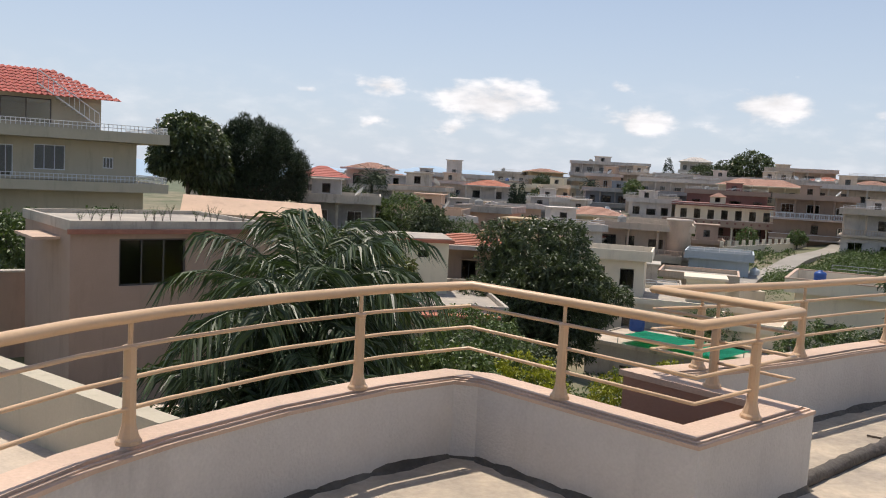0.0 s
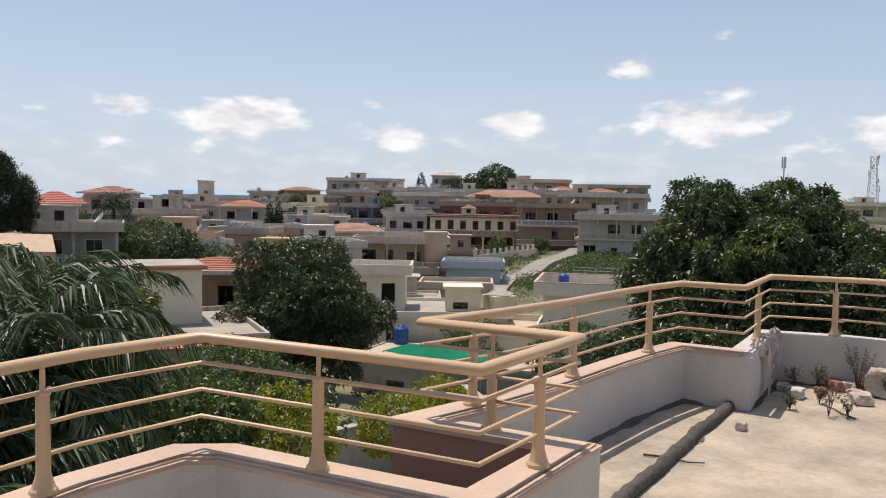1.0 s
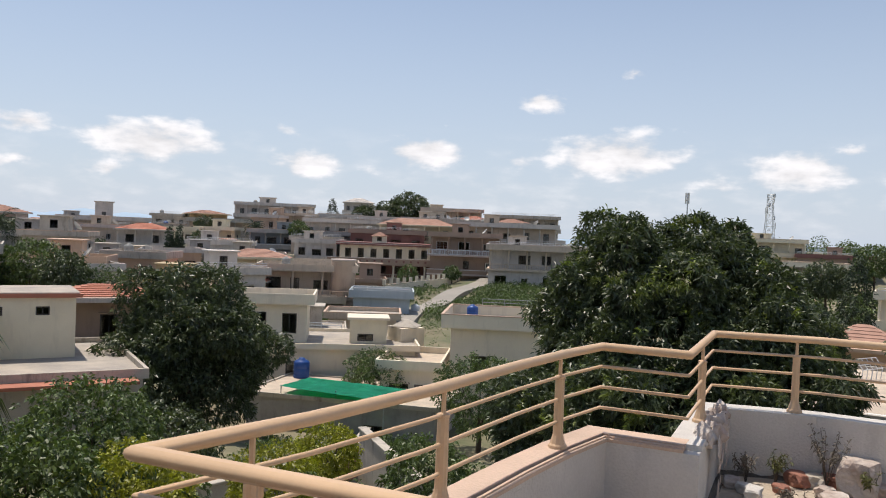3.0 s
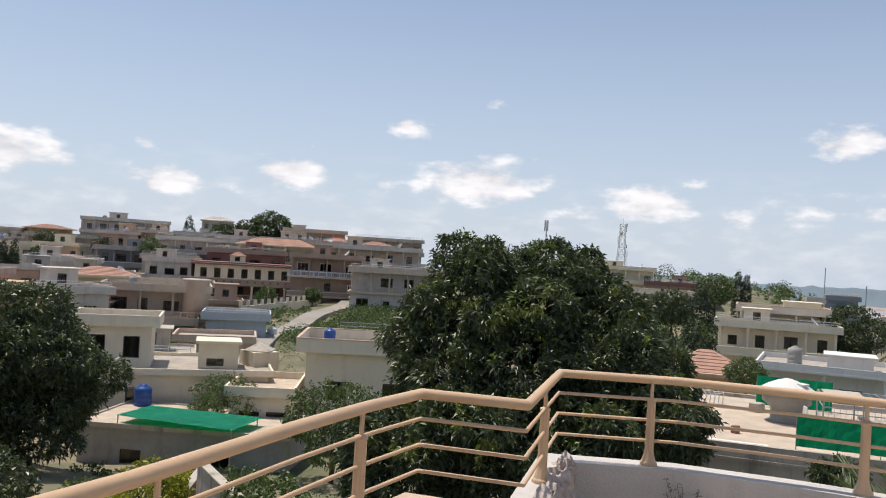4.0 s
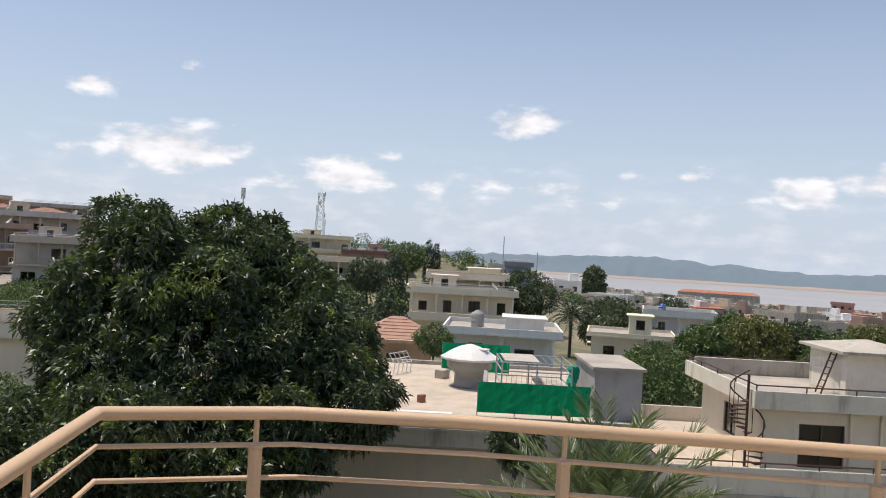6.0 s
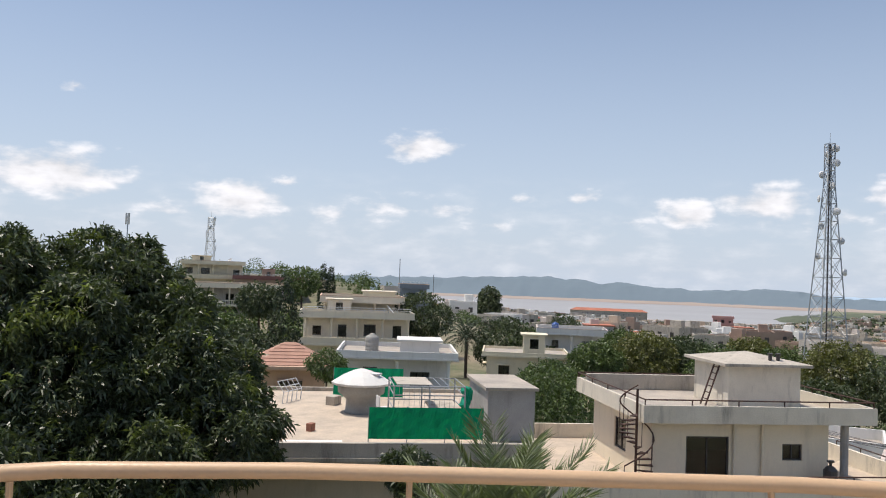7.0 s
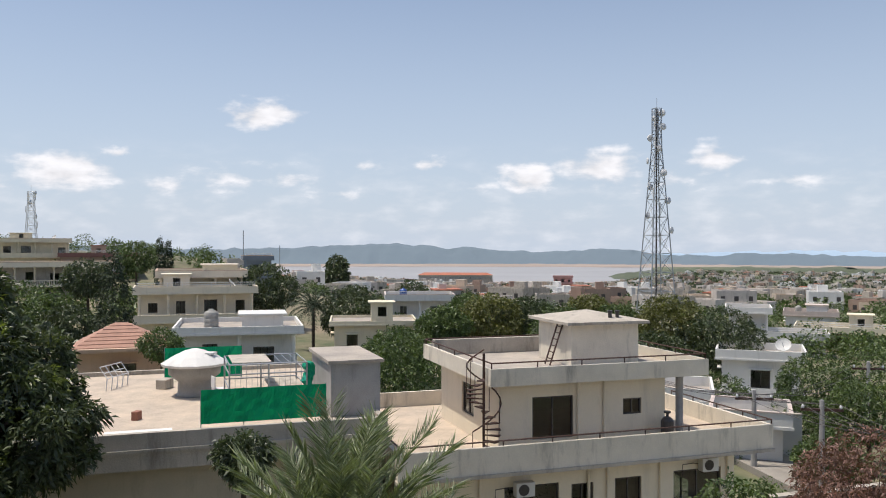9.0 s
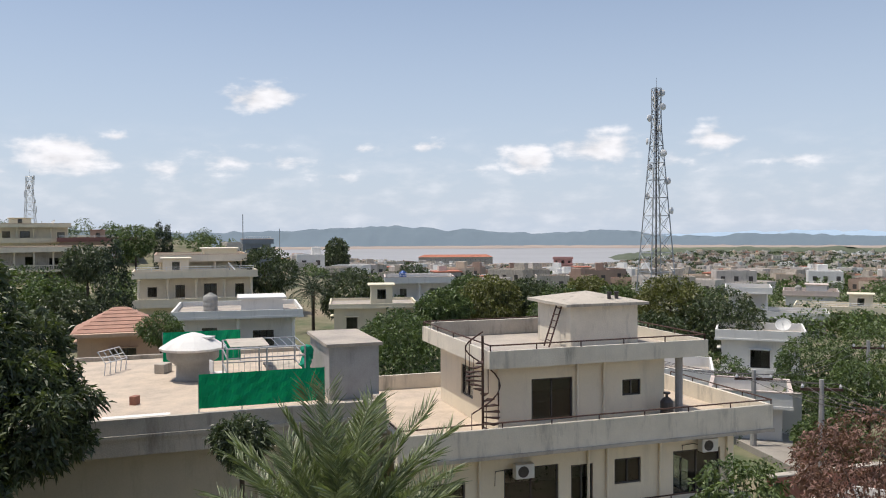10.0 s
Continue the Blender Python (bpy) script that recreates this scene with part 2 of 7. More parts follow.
FROND = mat("palm_leaflet", (0.062, 0.092, 0.036), 0.45, 0.25, 2, 0, 8, island=0.45, trans=0.2)
DATEFROND = mat("date_palm_leaflet", (0.21, 0.245, 0.135), 0.45, 0.2, 2, 0, 8, island=0.35, trans=0.25)
RUSSET = mat("russet_leaf", (0.24, 0.13, 0.10), 0.6, 0.3, 2, 0, 8, island=0.45, trans=0.2)
EARTH = mat("earth", (0.26, 0.21, 0.14), 0.95, 0.3, 0.45, 0.6, 2.0, col2=(0.08, 0.105, 0.045))
FARLAND = mat("far_land", (0.17, 0.17, 0.10), 0.95, 0.3, 0.06, 0, 0.4, col2=(0.07, 0.10, 0.05))
WATER = mat("lake_water", (0.345, 0.345, 0.35), 0.55, 0.10, 0.01, 0, 0.05, spec=0.12)
SHORE = mat("bare_shore", (0.37, 0.30, 0.25), 0.95, 0.15, 0.02, 0, 0.1)
ROADM = mat("dusty_road", (0.33, 0.30, 0.26), 0.95, 0.2, 0.6, 0.3, 6)
PINK = mat("pink_wall", (0.62, 0.34, 0.30), 0.85, 0.1, 1, 0, 20)
TANKCONC = mat("tank_concrete", (0.40, 0.39, 0.36), 0.9, 0.25, 3, 0.3, 25, streak=0.35)


def glass():
    m = bpy.data.materials.new("window_glass")
    m.use_nodes = True
    p = m.node_tree.nodes["Principled BSDF"]
    p.inputs["Base Color"].default_value, p.inputs["Roughness"].default_value = (0.55, 0.6, 0.6, 1), 0.03
    p.inputs["Transmission Weight"].default_value, p.inputs["IOR"].default_value = 1.0, 1.45
    return m


GLASS = glass()
DARKGLASS = mat("dark_pane", (0.025, 0.03, 0.035), 0.08, 0.1, 4)


def backdrop(name, col, haze_glow):
    """Far-off land: a blue emission is added in place of the haze before it."""
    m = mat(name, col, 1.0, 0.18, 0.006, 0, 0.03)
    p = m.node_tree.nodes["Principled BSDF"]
    p.inputs["Emission Color"].default_value, p.inputs["Emission Strength"].default_value = (0.30, 0.40, 0.52, 1), haze_glow
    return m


FARHILL = backdrop("hazed_far_hill", (0.06, 0.075, 0.075), 0.44)
FARHILL2 = backdrop("hazed_farther_hill", (0.10, 0.12, 0.13), 1.25)


# ---- building kit ----
def part(name, bm, material, parent, label="", weld=False):
    """Links a bmesh (or a mesh) as one mesh object under a thing or a part."""
    if isinstance(bm, bpy.types.Mesh):
        me = bm
    else:
        me = bpy.data.meshes.new(name)
        if weld:
            bmesh.ops.remove_doubles(bm, verts=bm.verts[:], dist=0.0006)
        bm.to_mesh(me)
        bm.free()
    if material and not me.materials:
        me.materials.append(material)
    ob = new(name, me)
    ob.parent = parent
    return tagged(ob, label)


def thing(name, m, label, category, group=""):
    ob = new(name)
    ob.empty_display_size = 0.3
    ob.matrix_world = m
    return tagged(ob, label, category, group)


def solid(name, bm, material, label, category, group="", kind="", m=None):
    ob = part(name, bm, material, None)
    if m is not None:
        ob.matrix_world = m
    return tagged(ob, label, category, group, kind)


def box(bm, x0, x1, y0, y1, z0, z1):
    v = [bm.verts.new((x, y, z)) for z in (z0, z1) for y in (y0, y1) for x in (x0, x1)]
    for f in ((0, 2, 3, 1), (4, 5, 7, 6), (0, 1, 5, 4), (2, 6, 7, 3), (0, 4, 6, 2), (1, 3, 7, 5)):
        bm.faces.new([v[i] for i in f])
    return bm


def boxes(*lots):
    bm = bmesh.new()
    for b in lots:
        box(bm, *b)
    return bm


def bevelled(bm, w):
    bmesh.ops.bevel(bm, geom=bm.edges[:], offset=w, segments=1, affect="EDGES")
    return bm


def lathe(bm, profile, n=16, at=(0, 0)):
    """A turned shape from (radius, height) pairs."""
    rings = [[bm.verts.new((at[0] + r * math.cos(2 * math.pi * i / n), at[1] + r * math.sin(2 * math.pi * i / n), z)) for i in range(n)] for r, z in profile]
    for a, b in zip(rings, rings[1:]):
        for i in range(n):
            bm.faces.new((a[i], a[(i + 1) % n], b[(i + 1) % n], b[i]))
    bm.faces.new(rings[-1])
    bm.faces.new(rings[0][::-1])
    return bm


def tube(bm, pts, r, n=8, r1=None):
    """A round bar through the points, mitred at its corners, tapering to r1."""
    pts = [Vector(p) for p in pts]
    rings = []
    for i, p in enumerate(pts):
        a = (pts[i] - pts[i - 1]).normalized() if i else None
        b = (pts[i + 1] - pts[i]).normalized() if i < len(pts) - 1 else None
        d = (a + b).normalized() if a and b else (a or b)
        k = 1 / max(0.5, math.sqrt((1 + a.dot(b)) / 2)) if a and b else 1
        ref = Vector((0, 0, 1)) if abs(d.z) < 0.9 else Vector((1, 0, 0))
        s = d.cross(ref).normalized()
        up = s.cross(d)
        rr = r if r1 is None else r + (r1 - r) * i / (len(pts) - 1)
        rings.append([bm.verts.new(p + s * (rr * k * math.cos(2 * math.pi * j / n)) + up * (rr * math.sin(2 * math.pi * j / n))) for j in range(n)])
    for a, b in zip(rings, rings[1:]):
        for i in range(n):
            bm.faces.new((a[i], b[i], b[(i + 1) % n], a[(i + 1) % n]))
    bm.faces.new(rings[0])
    bm.faces.new(rings[-1][::-1])
    return bm


def smooth(ob):
    ob.data.polygons.foreach_set("use_smooth", [True] * len(ob.data.polygons))
    return ob


def panel(bm, o, u, n, length, z0, z1, t, holes):
    """A wall panel from o along u, t thick away from its outward normal n, with openings (a0, a1, b0, b1)."""
    xs = sorted({0, length, *[h[0] for h in holes], *[h[1] for h in holes]})
    zs = sorted({z0, z1, *[h[2] for h in holes], *[h[3] for h in holes]})
    for a, b in zip(xs, xs[1:]):
        for c, d in zip(zs, zs[1:]):
            if any(h[0] <= (a + b) / 2 <= h[1] and h[2] <= (c + d) / 2 <= h[3] for h in holes):
                continue
            q = []
            for z in (c, d):
                for k in (0, -t):
                    for s in (a, b):
                        q.append(bm.verts.new((o[0] + u[0] * s + n[0] * k, o[1] + u[1] * s + n[1] * k, z)))
            for f in ((0, 1, 3, 2), (4, 6, 7, 5), (0, 4, 5, 1), (2, 3, 7, 6), (0, 2, 6, 4), (1, 5, 7, 3)):
                bm.faces.new([q[i] for i in f])


WINDOWS = {}


def window(parent, o, u, n, a0, a1, b0, b1, frame_mat=None, bars=1, name="window"):
    """A window in an opening: outer frame and mullions, with a sheet of glass behind them."""
    w, h = a1 - a0, b1 - b0
    key = (round(w, 2), round(h, 2), bars, (frame_mat or FRAMEDARK).name)
    if key not in WINDOWS:
        f = 0.05
        bm = bmesh.new()
        step = w / (bars + 1)
        panel(bm, (0, .05), (1, 0), (0, -1), w, 0, h, .07, [(f if i == 0 else i * step + .02, w - f if i == bars else (i + 1) * step - .02, f, h - f) for i in range(bars + 1)])
        bmesh.ops.remove_doubles(bm, verts=bm.verts[:], dist=.0005)
        me = bpy.data.meshes.new("window")
        bm.to_mesh(me), bm.free()
        me.materials.append(frame_mat or FRAMEDARK)
        bm = boxes((f * .5, w - f * .5, .085, .091, f * .5, h - f * .5))
        pe = bpy.data.meshes.new("pane")
        bm.to_mesh(pe), bm.free()
        pe.materials.append(GLASS)
        WINDOWS[key] = me, pe
    me, pe = WINDOWS[key]
    ob = part(name, me, None, parent)
    m = Matrix(((u[0], -n[0], 0, o[0] + u[0] * a0), (u[1], -n[1], 0, o[1] + u[1] * a0), (0, 0, 1, b0), (0, 0, 0, 1)))
    ob.matrix_local = m
    part("pane", pe, None, ob).visible_shadow = False
    return ob


def storey(parent, u0, u1, v0, v1, z0, z1, material, front=(), left=(), right=(), frame_mat=None, bars=1, t=0.22, floor=True, shade=False):
    """Four walls with windows (centre, sill over z0, width, height) on the front, the left and the right."""
    bm = bmesh.new()
    for o, u, n, length, wins in (((u0, v0), (1, 0), (0, -1), u1 - u0, front), ((u0, v1), (0, -1), (-1, 0), v1 - v0, left),
                                  ((u1, v0), (0, 1), (1, 0), v1 - v0, right), ((u1, v1), (-1, 0), (0, 1), u1 - u0, ())):
        holes = [(c - w / 2, c + w / 2, z0 + s, z0 + s + h) for c, s, w, h in wins if c - w / 2 > .25 and c + w / 2 < length - .25 and s + h < z1 - z0 - .1]
        ln, oo = length, o
        if u[0] == 0:      # side walls butt between front and back
            ln, oo = length - 2 * t, (o[0], o[1] + u[1] * t)
            holes = [(a - t, b - t, c, d) for a, b, c, d in holes]
        panel(bm, oo, u, n, ln, z0, z1, t, holes)
        for hh in holes:
            window(parent, oo, u, n, *hh, frame_mat=frame_mat, bars=bars)
            if shade and hh[1] - hh[0] > .6:
                sb = boxes((-.12, hh[1] - hh[0] + .12, -.4, -.002, hh[3] - hh[2] + .06, hh[3] - hh[2] + .13))
                part("sunshade", sb, material, parent).matrix_local = Matrix(((u[0], -n[0], 0, oo[0] + u[0] * hh[0]), (u[1], -n[1], 0, oo[1] + u[1] * hh[0]), (0, 0, 1, hh[2]), (0, 0, 0, 1)))
    if floor:
        box(bm, u0 + t + .002, u1 - t - .002, v0 + t + .002, v1 - t - .002, z0, z0 + .1)
    part("wall", bm, material, parent, weld=True)


def ring(bm, u0, u1, v0, v1, z0, z1, t):
    """A closed rectangular kerb."""
    def loop(d, z):
        return [bm.verts.new(c) for c in ((u0 + d, v0 + d, z), (u1 - d, v0 + d, z), (u1 - d, v1 - d, z), (u0 + d, v1 - d, z))]
    a, b, c, d = loop(0, z0), loop(0, z1), loop(t, z1), loop(t, z0)
    for p, q in ((a, b), (b, c), (c, d), (d, a)):
        for k in range(4):
            bm.faces.new((p[k], p[(k + 1) % 4], q[(k + 1) % 4], q[k]))
    return bm


def flat_roof(parent, u0, u1, v0, v1, z0, z1, material, top=None, thick=0.16, cope=None):
    """A roof slab whose upturned edge runs from z0 to z1 all round."""
    bm = ring(bmesh.new(), u0, u1, v0, v1, z0, z1, 0.14)
    part("parapet", bm, material, parent, weld=True)
    part("roof", boxes((u0 + .14, u1 - .14, v0 + .14, v1 - .14, z0 + .01, z0 + thick)), top or ROOFTOP, parent)
    if cope:
        part("coping", ring(bmesh.new(), u0 - .03, u1 + .03, v0 - .03, v1 + .03, z1 + .002, z1 + .07, 0.2), cope, parent)


def hip_roof(parent, u0, u1, v0, v1, z, rise, material, ov=0.4, courses=7):
    """A hipped roof in overlapping courses of tile."""
    u0, u1, v0, v1 = u0 - ov, u1 + ov, v0 - ov, v1 + ov
    bm = bmesh.new()
    half = min(u1 - u0, v1 - v0) / 2 * .98
    for i in range(courses):
        a, b = half * i / courses, half * (i + 1) / courses
        za, zb = z + rise * i / courses, z + rise * (i + 1) / courses
        lo = [bm.verts.new(p) for p in ((u0 + a, v0 + a, za + .05), (u1 - a, v0 + a, za + .05), (u1 - a, v1 - a, za + .05), (u0 + a, v1 - a, za + .05))]
        hi = [bm.verts.new(p) for p in ((u0 + b, v0 + b, zb), (u1 - b, v0 + b, zb), (u1 - b, v1 - b, zb), (u0 + b, v1 - b, zb))]
        dn = [bm.verts.new((q.co.x, q.co.y, q.co.z - .05)) for q in lo]
        for k in range(4):
            bm.faces.new((lo[k], lo[(k + 1) % 4], hi[(k + 1) % 4], hi[k]))
            bm.faces.new((dn[k], dn[(k + 1) % 4], lo[(k + 1) % 4], lo[k]))
        if i == 0:
            bm.faces.new(dn[::-1])
        if i == courses - 1:
            bm.faces.new(hi)
    part("roof", bm, material, parent, weld=True)


# ---- the lie of the land ----
SPOTS = [(0, 0, -7.2), (-9, 24, -5.2), (-14, 46, -3.5), (5, 22, -6.8), (-5, 75, -4), (4, 42, -8), (0, 110, -4), (20, 48, -10.8), (12, 12, -7.2), (25, 14, -8.5),
         (32, 40, -10.5), (45.5, 78.7, -7.3), (66, 100, -6.4), (30, 88, -8.5), (30, 115, -8), (28, 172, -5.5), (70, 198, -1.5), (100, 206, 4), (86, 118, -3), (66, 120, -7), (110, 160, 1),
         (50, 30, -9), (75, 38, -9), (120, 60, -7), (205, 145, 4), (35, 0, -9.5), (80, 0, -11.5), (140, -12, -13)]


def ground(x, y):
    """Height of the ground: smooth near the town, falling to the lake beyond."""
    sw = sz = 0.0
    for a, b, z in SPOTS:
        w = 1 / (((x - a) ** 2 + (y - b) ** 2) ** 1.6 + 60)
        sw, sz = sw + w, sz + w * z
    near = sz / sw
    d = math.hypot(x, y)
    east = min(1, max(0, (math.degrees(math.atan2(x, y)) - 68) / 16))
    far = -6 - (0.031 + 0.0108 * east) * d
    rise = min(1, max(0, (math.degrees(math.atan2(x, y)) - 91) / 7)) * min(1, max(0, (d - 800) / 700))
    far = max(far, -90) + 26 * rise * (d < 4000)
    s = min(1, max(0, (math.degrees(math.atan2(x, y)) - 64) / 12)) if y > -400 else 1
    k = min(1, max(0, (d - 190 + 90 * s) / (160 - 60 * s)))
    k = k * k * (3 - 2 * k)
    return near * (1 - k) + far * k


def land():
    bm = bmesh.new()
    radii = [0, 6, 11, 16, 22, 28, 35, 43, 52, 62, 73, 86, 100, 116, 134, 155, 180, 205, 235, 270, 320, 400, 520, 700, 950, 1250, 1500, 1750, 2000, 2300, 4900]
    n = 96
    rows = []
    for r in radii:
        rows.append([bm.verts.new((r * math.cos(2 * math.pi * i / n), r * math.sin(2 * math.pi * i / n), ground(r * math.cos(2 * math.pi * i / n), r * math.sin(2 * math.pi * i / n))
                                   + (noise.noise((r * math.cos(2 * math.pi * i / n) * .06, r * math.sin(2 * math.pi * i / n) * .06, 3)) * .5 if r < 300 else 0)) ) for i in range(n)] if r else [bm.verts.new((0, 0, ground(0, 0)))])
    for k in range(len(radii) - 1):
        for i in range(n):
            j = (i + 1) % n
            if k == 0:
                bm.faces.new((rows[0][0], rows[1][i], rows[1][j]))
            else:
                bm.faces.new((rows[k][i], rows[k + 1][i], rows[k + 1][j], rows[k][j]))
    ob = smooth(solid("ground", bm, EARTH, "dusty earth and scrub falling from the town to a lake", "ground", kind="structure"))
    ob.data.materials.append(FARLAND)
    for p in ob.data.polygons:
        if p.center.xy.length > 320:
            p.material_index = 1
    bm = bmesh.new()
    bmesh.ops.create_grid(bm, x_segments=1, y_segments=1, size=1)
    bmesh.ops.transform(bm, matrix=Matrix.Translation((3640, 250, -77)) @ Matrix.Diagonal((1790, 2600, 1, 1)), verts=bm.verts)
    solid("water", bm, WATER, "wide pale lake below the far hills", "lake", kind="structure")


def ridge(name, r, heights, base, material, label, seed, depth=260):
    """A line of hills at r metres, its crest given by azimuth and height, with a rough sunny slope before it."""
    bm = bmesh.new()
    last = None
    a0, a1 = heights[0][0], heights[-1][0]
    n = int((a1 - a0) * 4)
    for i in range(n + 1):
        a = a0 + (a1 - a0) * i / n
        for (p, h), (q, g) in zip(heights, heights[1:]):
            if p <= a <= q:
                z = h + (g - h) * (a - p) / (q - p)
        z += (noise.noise((a * .55, seed, 0)) * .6 + noise.noise((a * 1.7, seed, 2)) * .3) * r * .006
        col = []
        for k, f in enumerate((0, .3, .6, .85, 1)):
            rr = r - depth * (1 - f) + noise.noise((a * 1.2, k * 3.1, seed)) * depth * .16 * (0 < f)
            hz = base + (z - base) * f ** .9 + (noise.noise((a * 1.3, k * 1.7, seed + 5)) * (z - base) * .14 if 0 < f < 1 else 0)
            col.append(bm.verts.new((rr * math.sin(radians(a)), rr * math.cos(radians(a)), hz)))
        col.append(bm.verts.new(((r + 200) * math.sin(radians(a)), (r + 200) * math.cos(radians(a)), base)))
        if last:
            for k in range(5):
                bm.faces.new((last[k], col[k], col[k + 1], last[k + 1]))
        last = col
    smooth(solid(name, bm, material, label, "hills", kind="structure"))


land()
ridge("backdrop_hills", 4000, [(38, -30), (46, -8), (54, 14), (58.4, 4), (65.7, -12), (71, 2), (76.5, 16), (82, 0), (87, -24), (92, -4), (97, -38), (103, -24), (108, -36), (120, -38), (135, -40)], -82, FARHILL, "long wooded hills across the lake, blued by a haze glow", 1.0, 500)
ridge("backdrop_mountain", 4700, [(-20, 0), (-6, 12), (4, 20), (9, 55), (14, 30), (22, 12), (38, -5), (60, -30), (90, -46), (104, -12), (112, -30), (120, -36), (140, -30)], -82, FARHILL2, "far mountain paled by an added haze glow", 7.0, 200)
ridge("backdrop_shore", 2250, [(91.5, -79), (94, -62), (98, -53), (104, -49), (112, -46), (125, -38), (140, -30)], -82, mat("wooded_spit", (0.11, 0.13, 0.08), 0.95, 0.3, 0.05, 0, 0.3), "low wooded spit of land at the lake", 11.0, 300)
bm = bmesh.new()
bands = [(1790, 55, 93, -76.3), (3480, 50, 130, -76.4)]
for r, a0, a1, z in bands:
    last = None
    for i in range(61):
        a = radians(a0 + (a1 - a0) * i / 60)
        w = (60 if r < 3000 else 230) * (1 + .5 * noise.noise((i * .3, r, 0)))
        col = [bm.verts.new((q * math.sin(a), q * math.cos(a), z + 7 * (j != 0 and r > 3000) + 3 * (j == 0 and r < 3000))) for j, q in enumerate((r - w, r + w))]
        if last:
            bm.faces.new((last[0], col[0], col[1], last[1]))
        last = col
solid("shore", bm, SHORE, "bare reddish lake shore left dry", "shore", kind="structure")


# ---- the roof terrace ----
PARA, RAIL = 0.48, 1.02
EDGE = [(-3.05, -2.6), (-3.15, -1.2), (-3.12, 0.1), (-2.98, 0.9), (-2.76, 1.46), (-2.58, 1.76), (-2.30, 2.10), (-1.83, 2.56), (-1.28, 2.98), (-0.73, 3.26),
        (0.15, 2.07), (1.00, 2.58), (0.49, 3.34), (1.12, 3.55), (1.80, 3.84), (2.60, 4.25), (3.10, 4.48), (3.57, 4.66), (3.85, 4.20), (4.96, 4.93),
        (5.46, 4.40), (5.80, 3.75), (5.98, 3.30), (6.20, 2.75), (6.40, 2.25), (6.62, 1.4), (6.7, 0.4), (6.7, -2.6)]


def offset(pts, d):
    """The line moved d to its left (outwards), mitred."""
    out = []
    for i, p in enumerate(pts):
        p = Vector(p)
        a = (p - Vector(pts[i - 1])).normalized() if i else None
        b = (Vector(pts[i + 1]) - p).normalized() if i < len(pts) - 1 else None
        na = Vector((-a.y, a.x)) if a else Vector((-b.y, b.x))
        nb = Vector((-b.y, b.x)) if b else na
        m = (na + nb).normalized()
        out.append(p + m * (d / max(0.45, m.dot(na))))
    return out


def band(bm, pts, d0, d1, z0, z1):
    """A wall along the line, from offset d0 to d1 and z0 to z1."""
    a, b = offset(pts, d0), offset(pts, d1)
    last = None
    for p, q in zip(a, b):
        c = [bm.verts.new((p.x, p.y, z0)), bm.verts.new((p.x, p.y, z1)), bm.verts.new((q.x, q.y, z1)), bm.verts.new((q.x, q.y, z0))]
        if last:
            for k in range(4):
                bm.faces.new((last[k], last[(k + 1) % 4], c[(k + 1) % 4], c[k]))
        else:
            bm.faces.new(c[::-1])
        last = c
    bm.faces.new(last)
    return bm


WALLLINE = EDGE[:9] + [(-0.84, 3.22), (-0.64, 3.14)] + EDGE[10:]
solid("wall_parapet", band(bmesh.new(), WALLLINE, -0.09, 0.06, 0.0, PARA - .035), PLASTER, "low white plastered parapet wall round the roof terrace", "wall", kind="structure")
solid("wall_outside", band(bmesh.new(), WALLLINE, 0.063, 0.10, -7.3, PARA - .037), BROWN, "brown painted outer face of the terrace wall", "wall", kind="structure")
CUT = 20        # the peach coping ends here; further on the wall top is bare plaster
PEACH, BARE = WALLLINE[:CUT], WALLLINE[CUT - 1:]
solid("trim_coping", band(bmesh.new(), PEACH, -0.097, 0.118, PARA - .034, PARA - .014), COPING, "peach painted stepped coping on the parapet", "coping", kind="structure")
solid("trim_coping_upper", band(bmesh.new(), PEACH, -0.045, 0.118, PARA - .0139, PARA + .004), COPING, "peach painted upper step of the coping", "coping", kind="structure")
solid("trim_coping_groove", band(bmesh.new(), PEACH, -0.075, -0.06, PARA - .0139, PARA - .004), COPING, "raised line along the coping", "coping", kind="structure")
solid("trim_wall_top", band(bmesh.new(), BARE, -0.094, 0.11, PARA - .034, PARA + .002), PLASTER, "bare white plaster top of the parapet", "coping", kind="structure")
# dark dirt and moss gathered along the foot of the wall
bm = bmesh.new()
fine = []
for a, b in zip(WALLLINE[4:], WALLLINE[5:]):
    n = max(1, int(math.dist(a, b) / .06))
    fine += [(a[0] + (b[0] - a[0]) * i / n, a[1] + (b[1] - a[1]) * i / n) for i in range(n)]
ins, mids = offset(fine, -0.085), offset(fine, -0.15)
last = None
for i, (p, q) in enumerate(zip(ins, mids)):
    k = .5 + .9 * noise.noise((i * .13, 2, 0)) + .5 * noise.noise((i * .5, 7, 0))
    r = p + (q - p) * max(.1, k * 1.05)
    c = [bm.verts.new((p.x, p.y, .03 + .02 * k)), bm.verts.new((p.x + (r.x - p.x) * .5, p.y + (r.y - p.y) * .5, .012)), bm.verts.new((r.x, r.y, -.002))]
    if last:
        bm.faces.new((last[0], last[1], c[1], c[0])), bm.faces.new((last[1], last[2], c[2], c[1]))
    last = c
bmesh.ops.recalc_face_normals(bm, faces=bm.faces)
solid("dirt_line", bm, mat("dark_dirt", (0.15, 0.13, 0.105), 0.95, 0.5, 9, 0.8, 30), "dark dirt and moss along the foot of the wall", "dirt", kind="stuff")

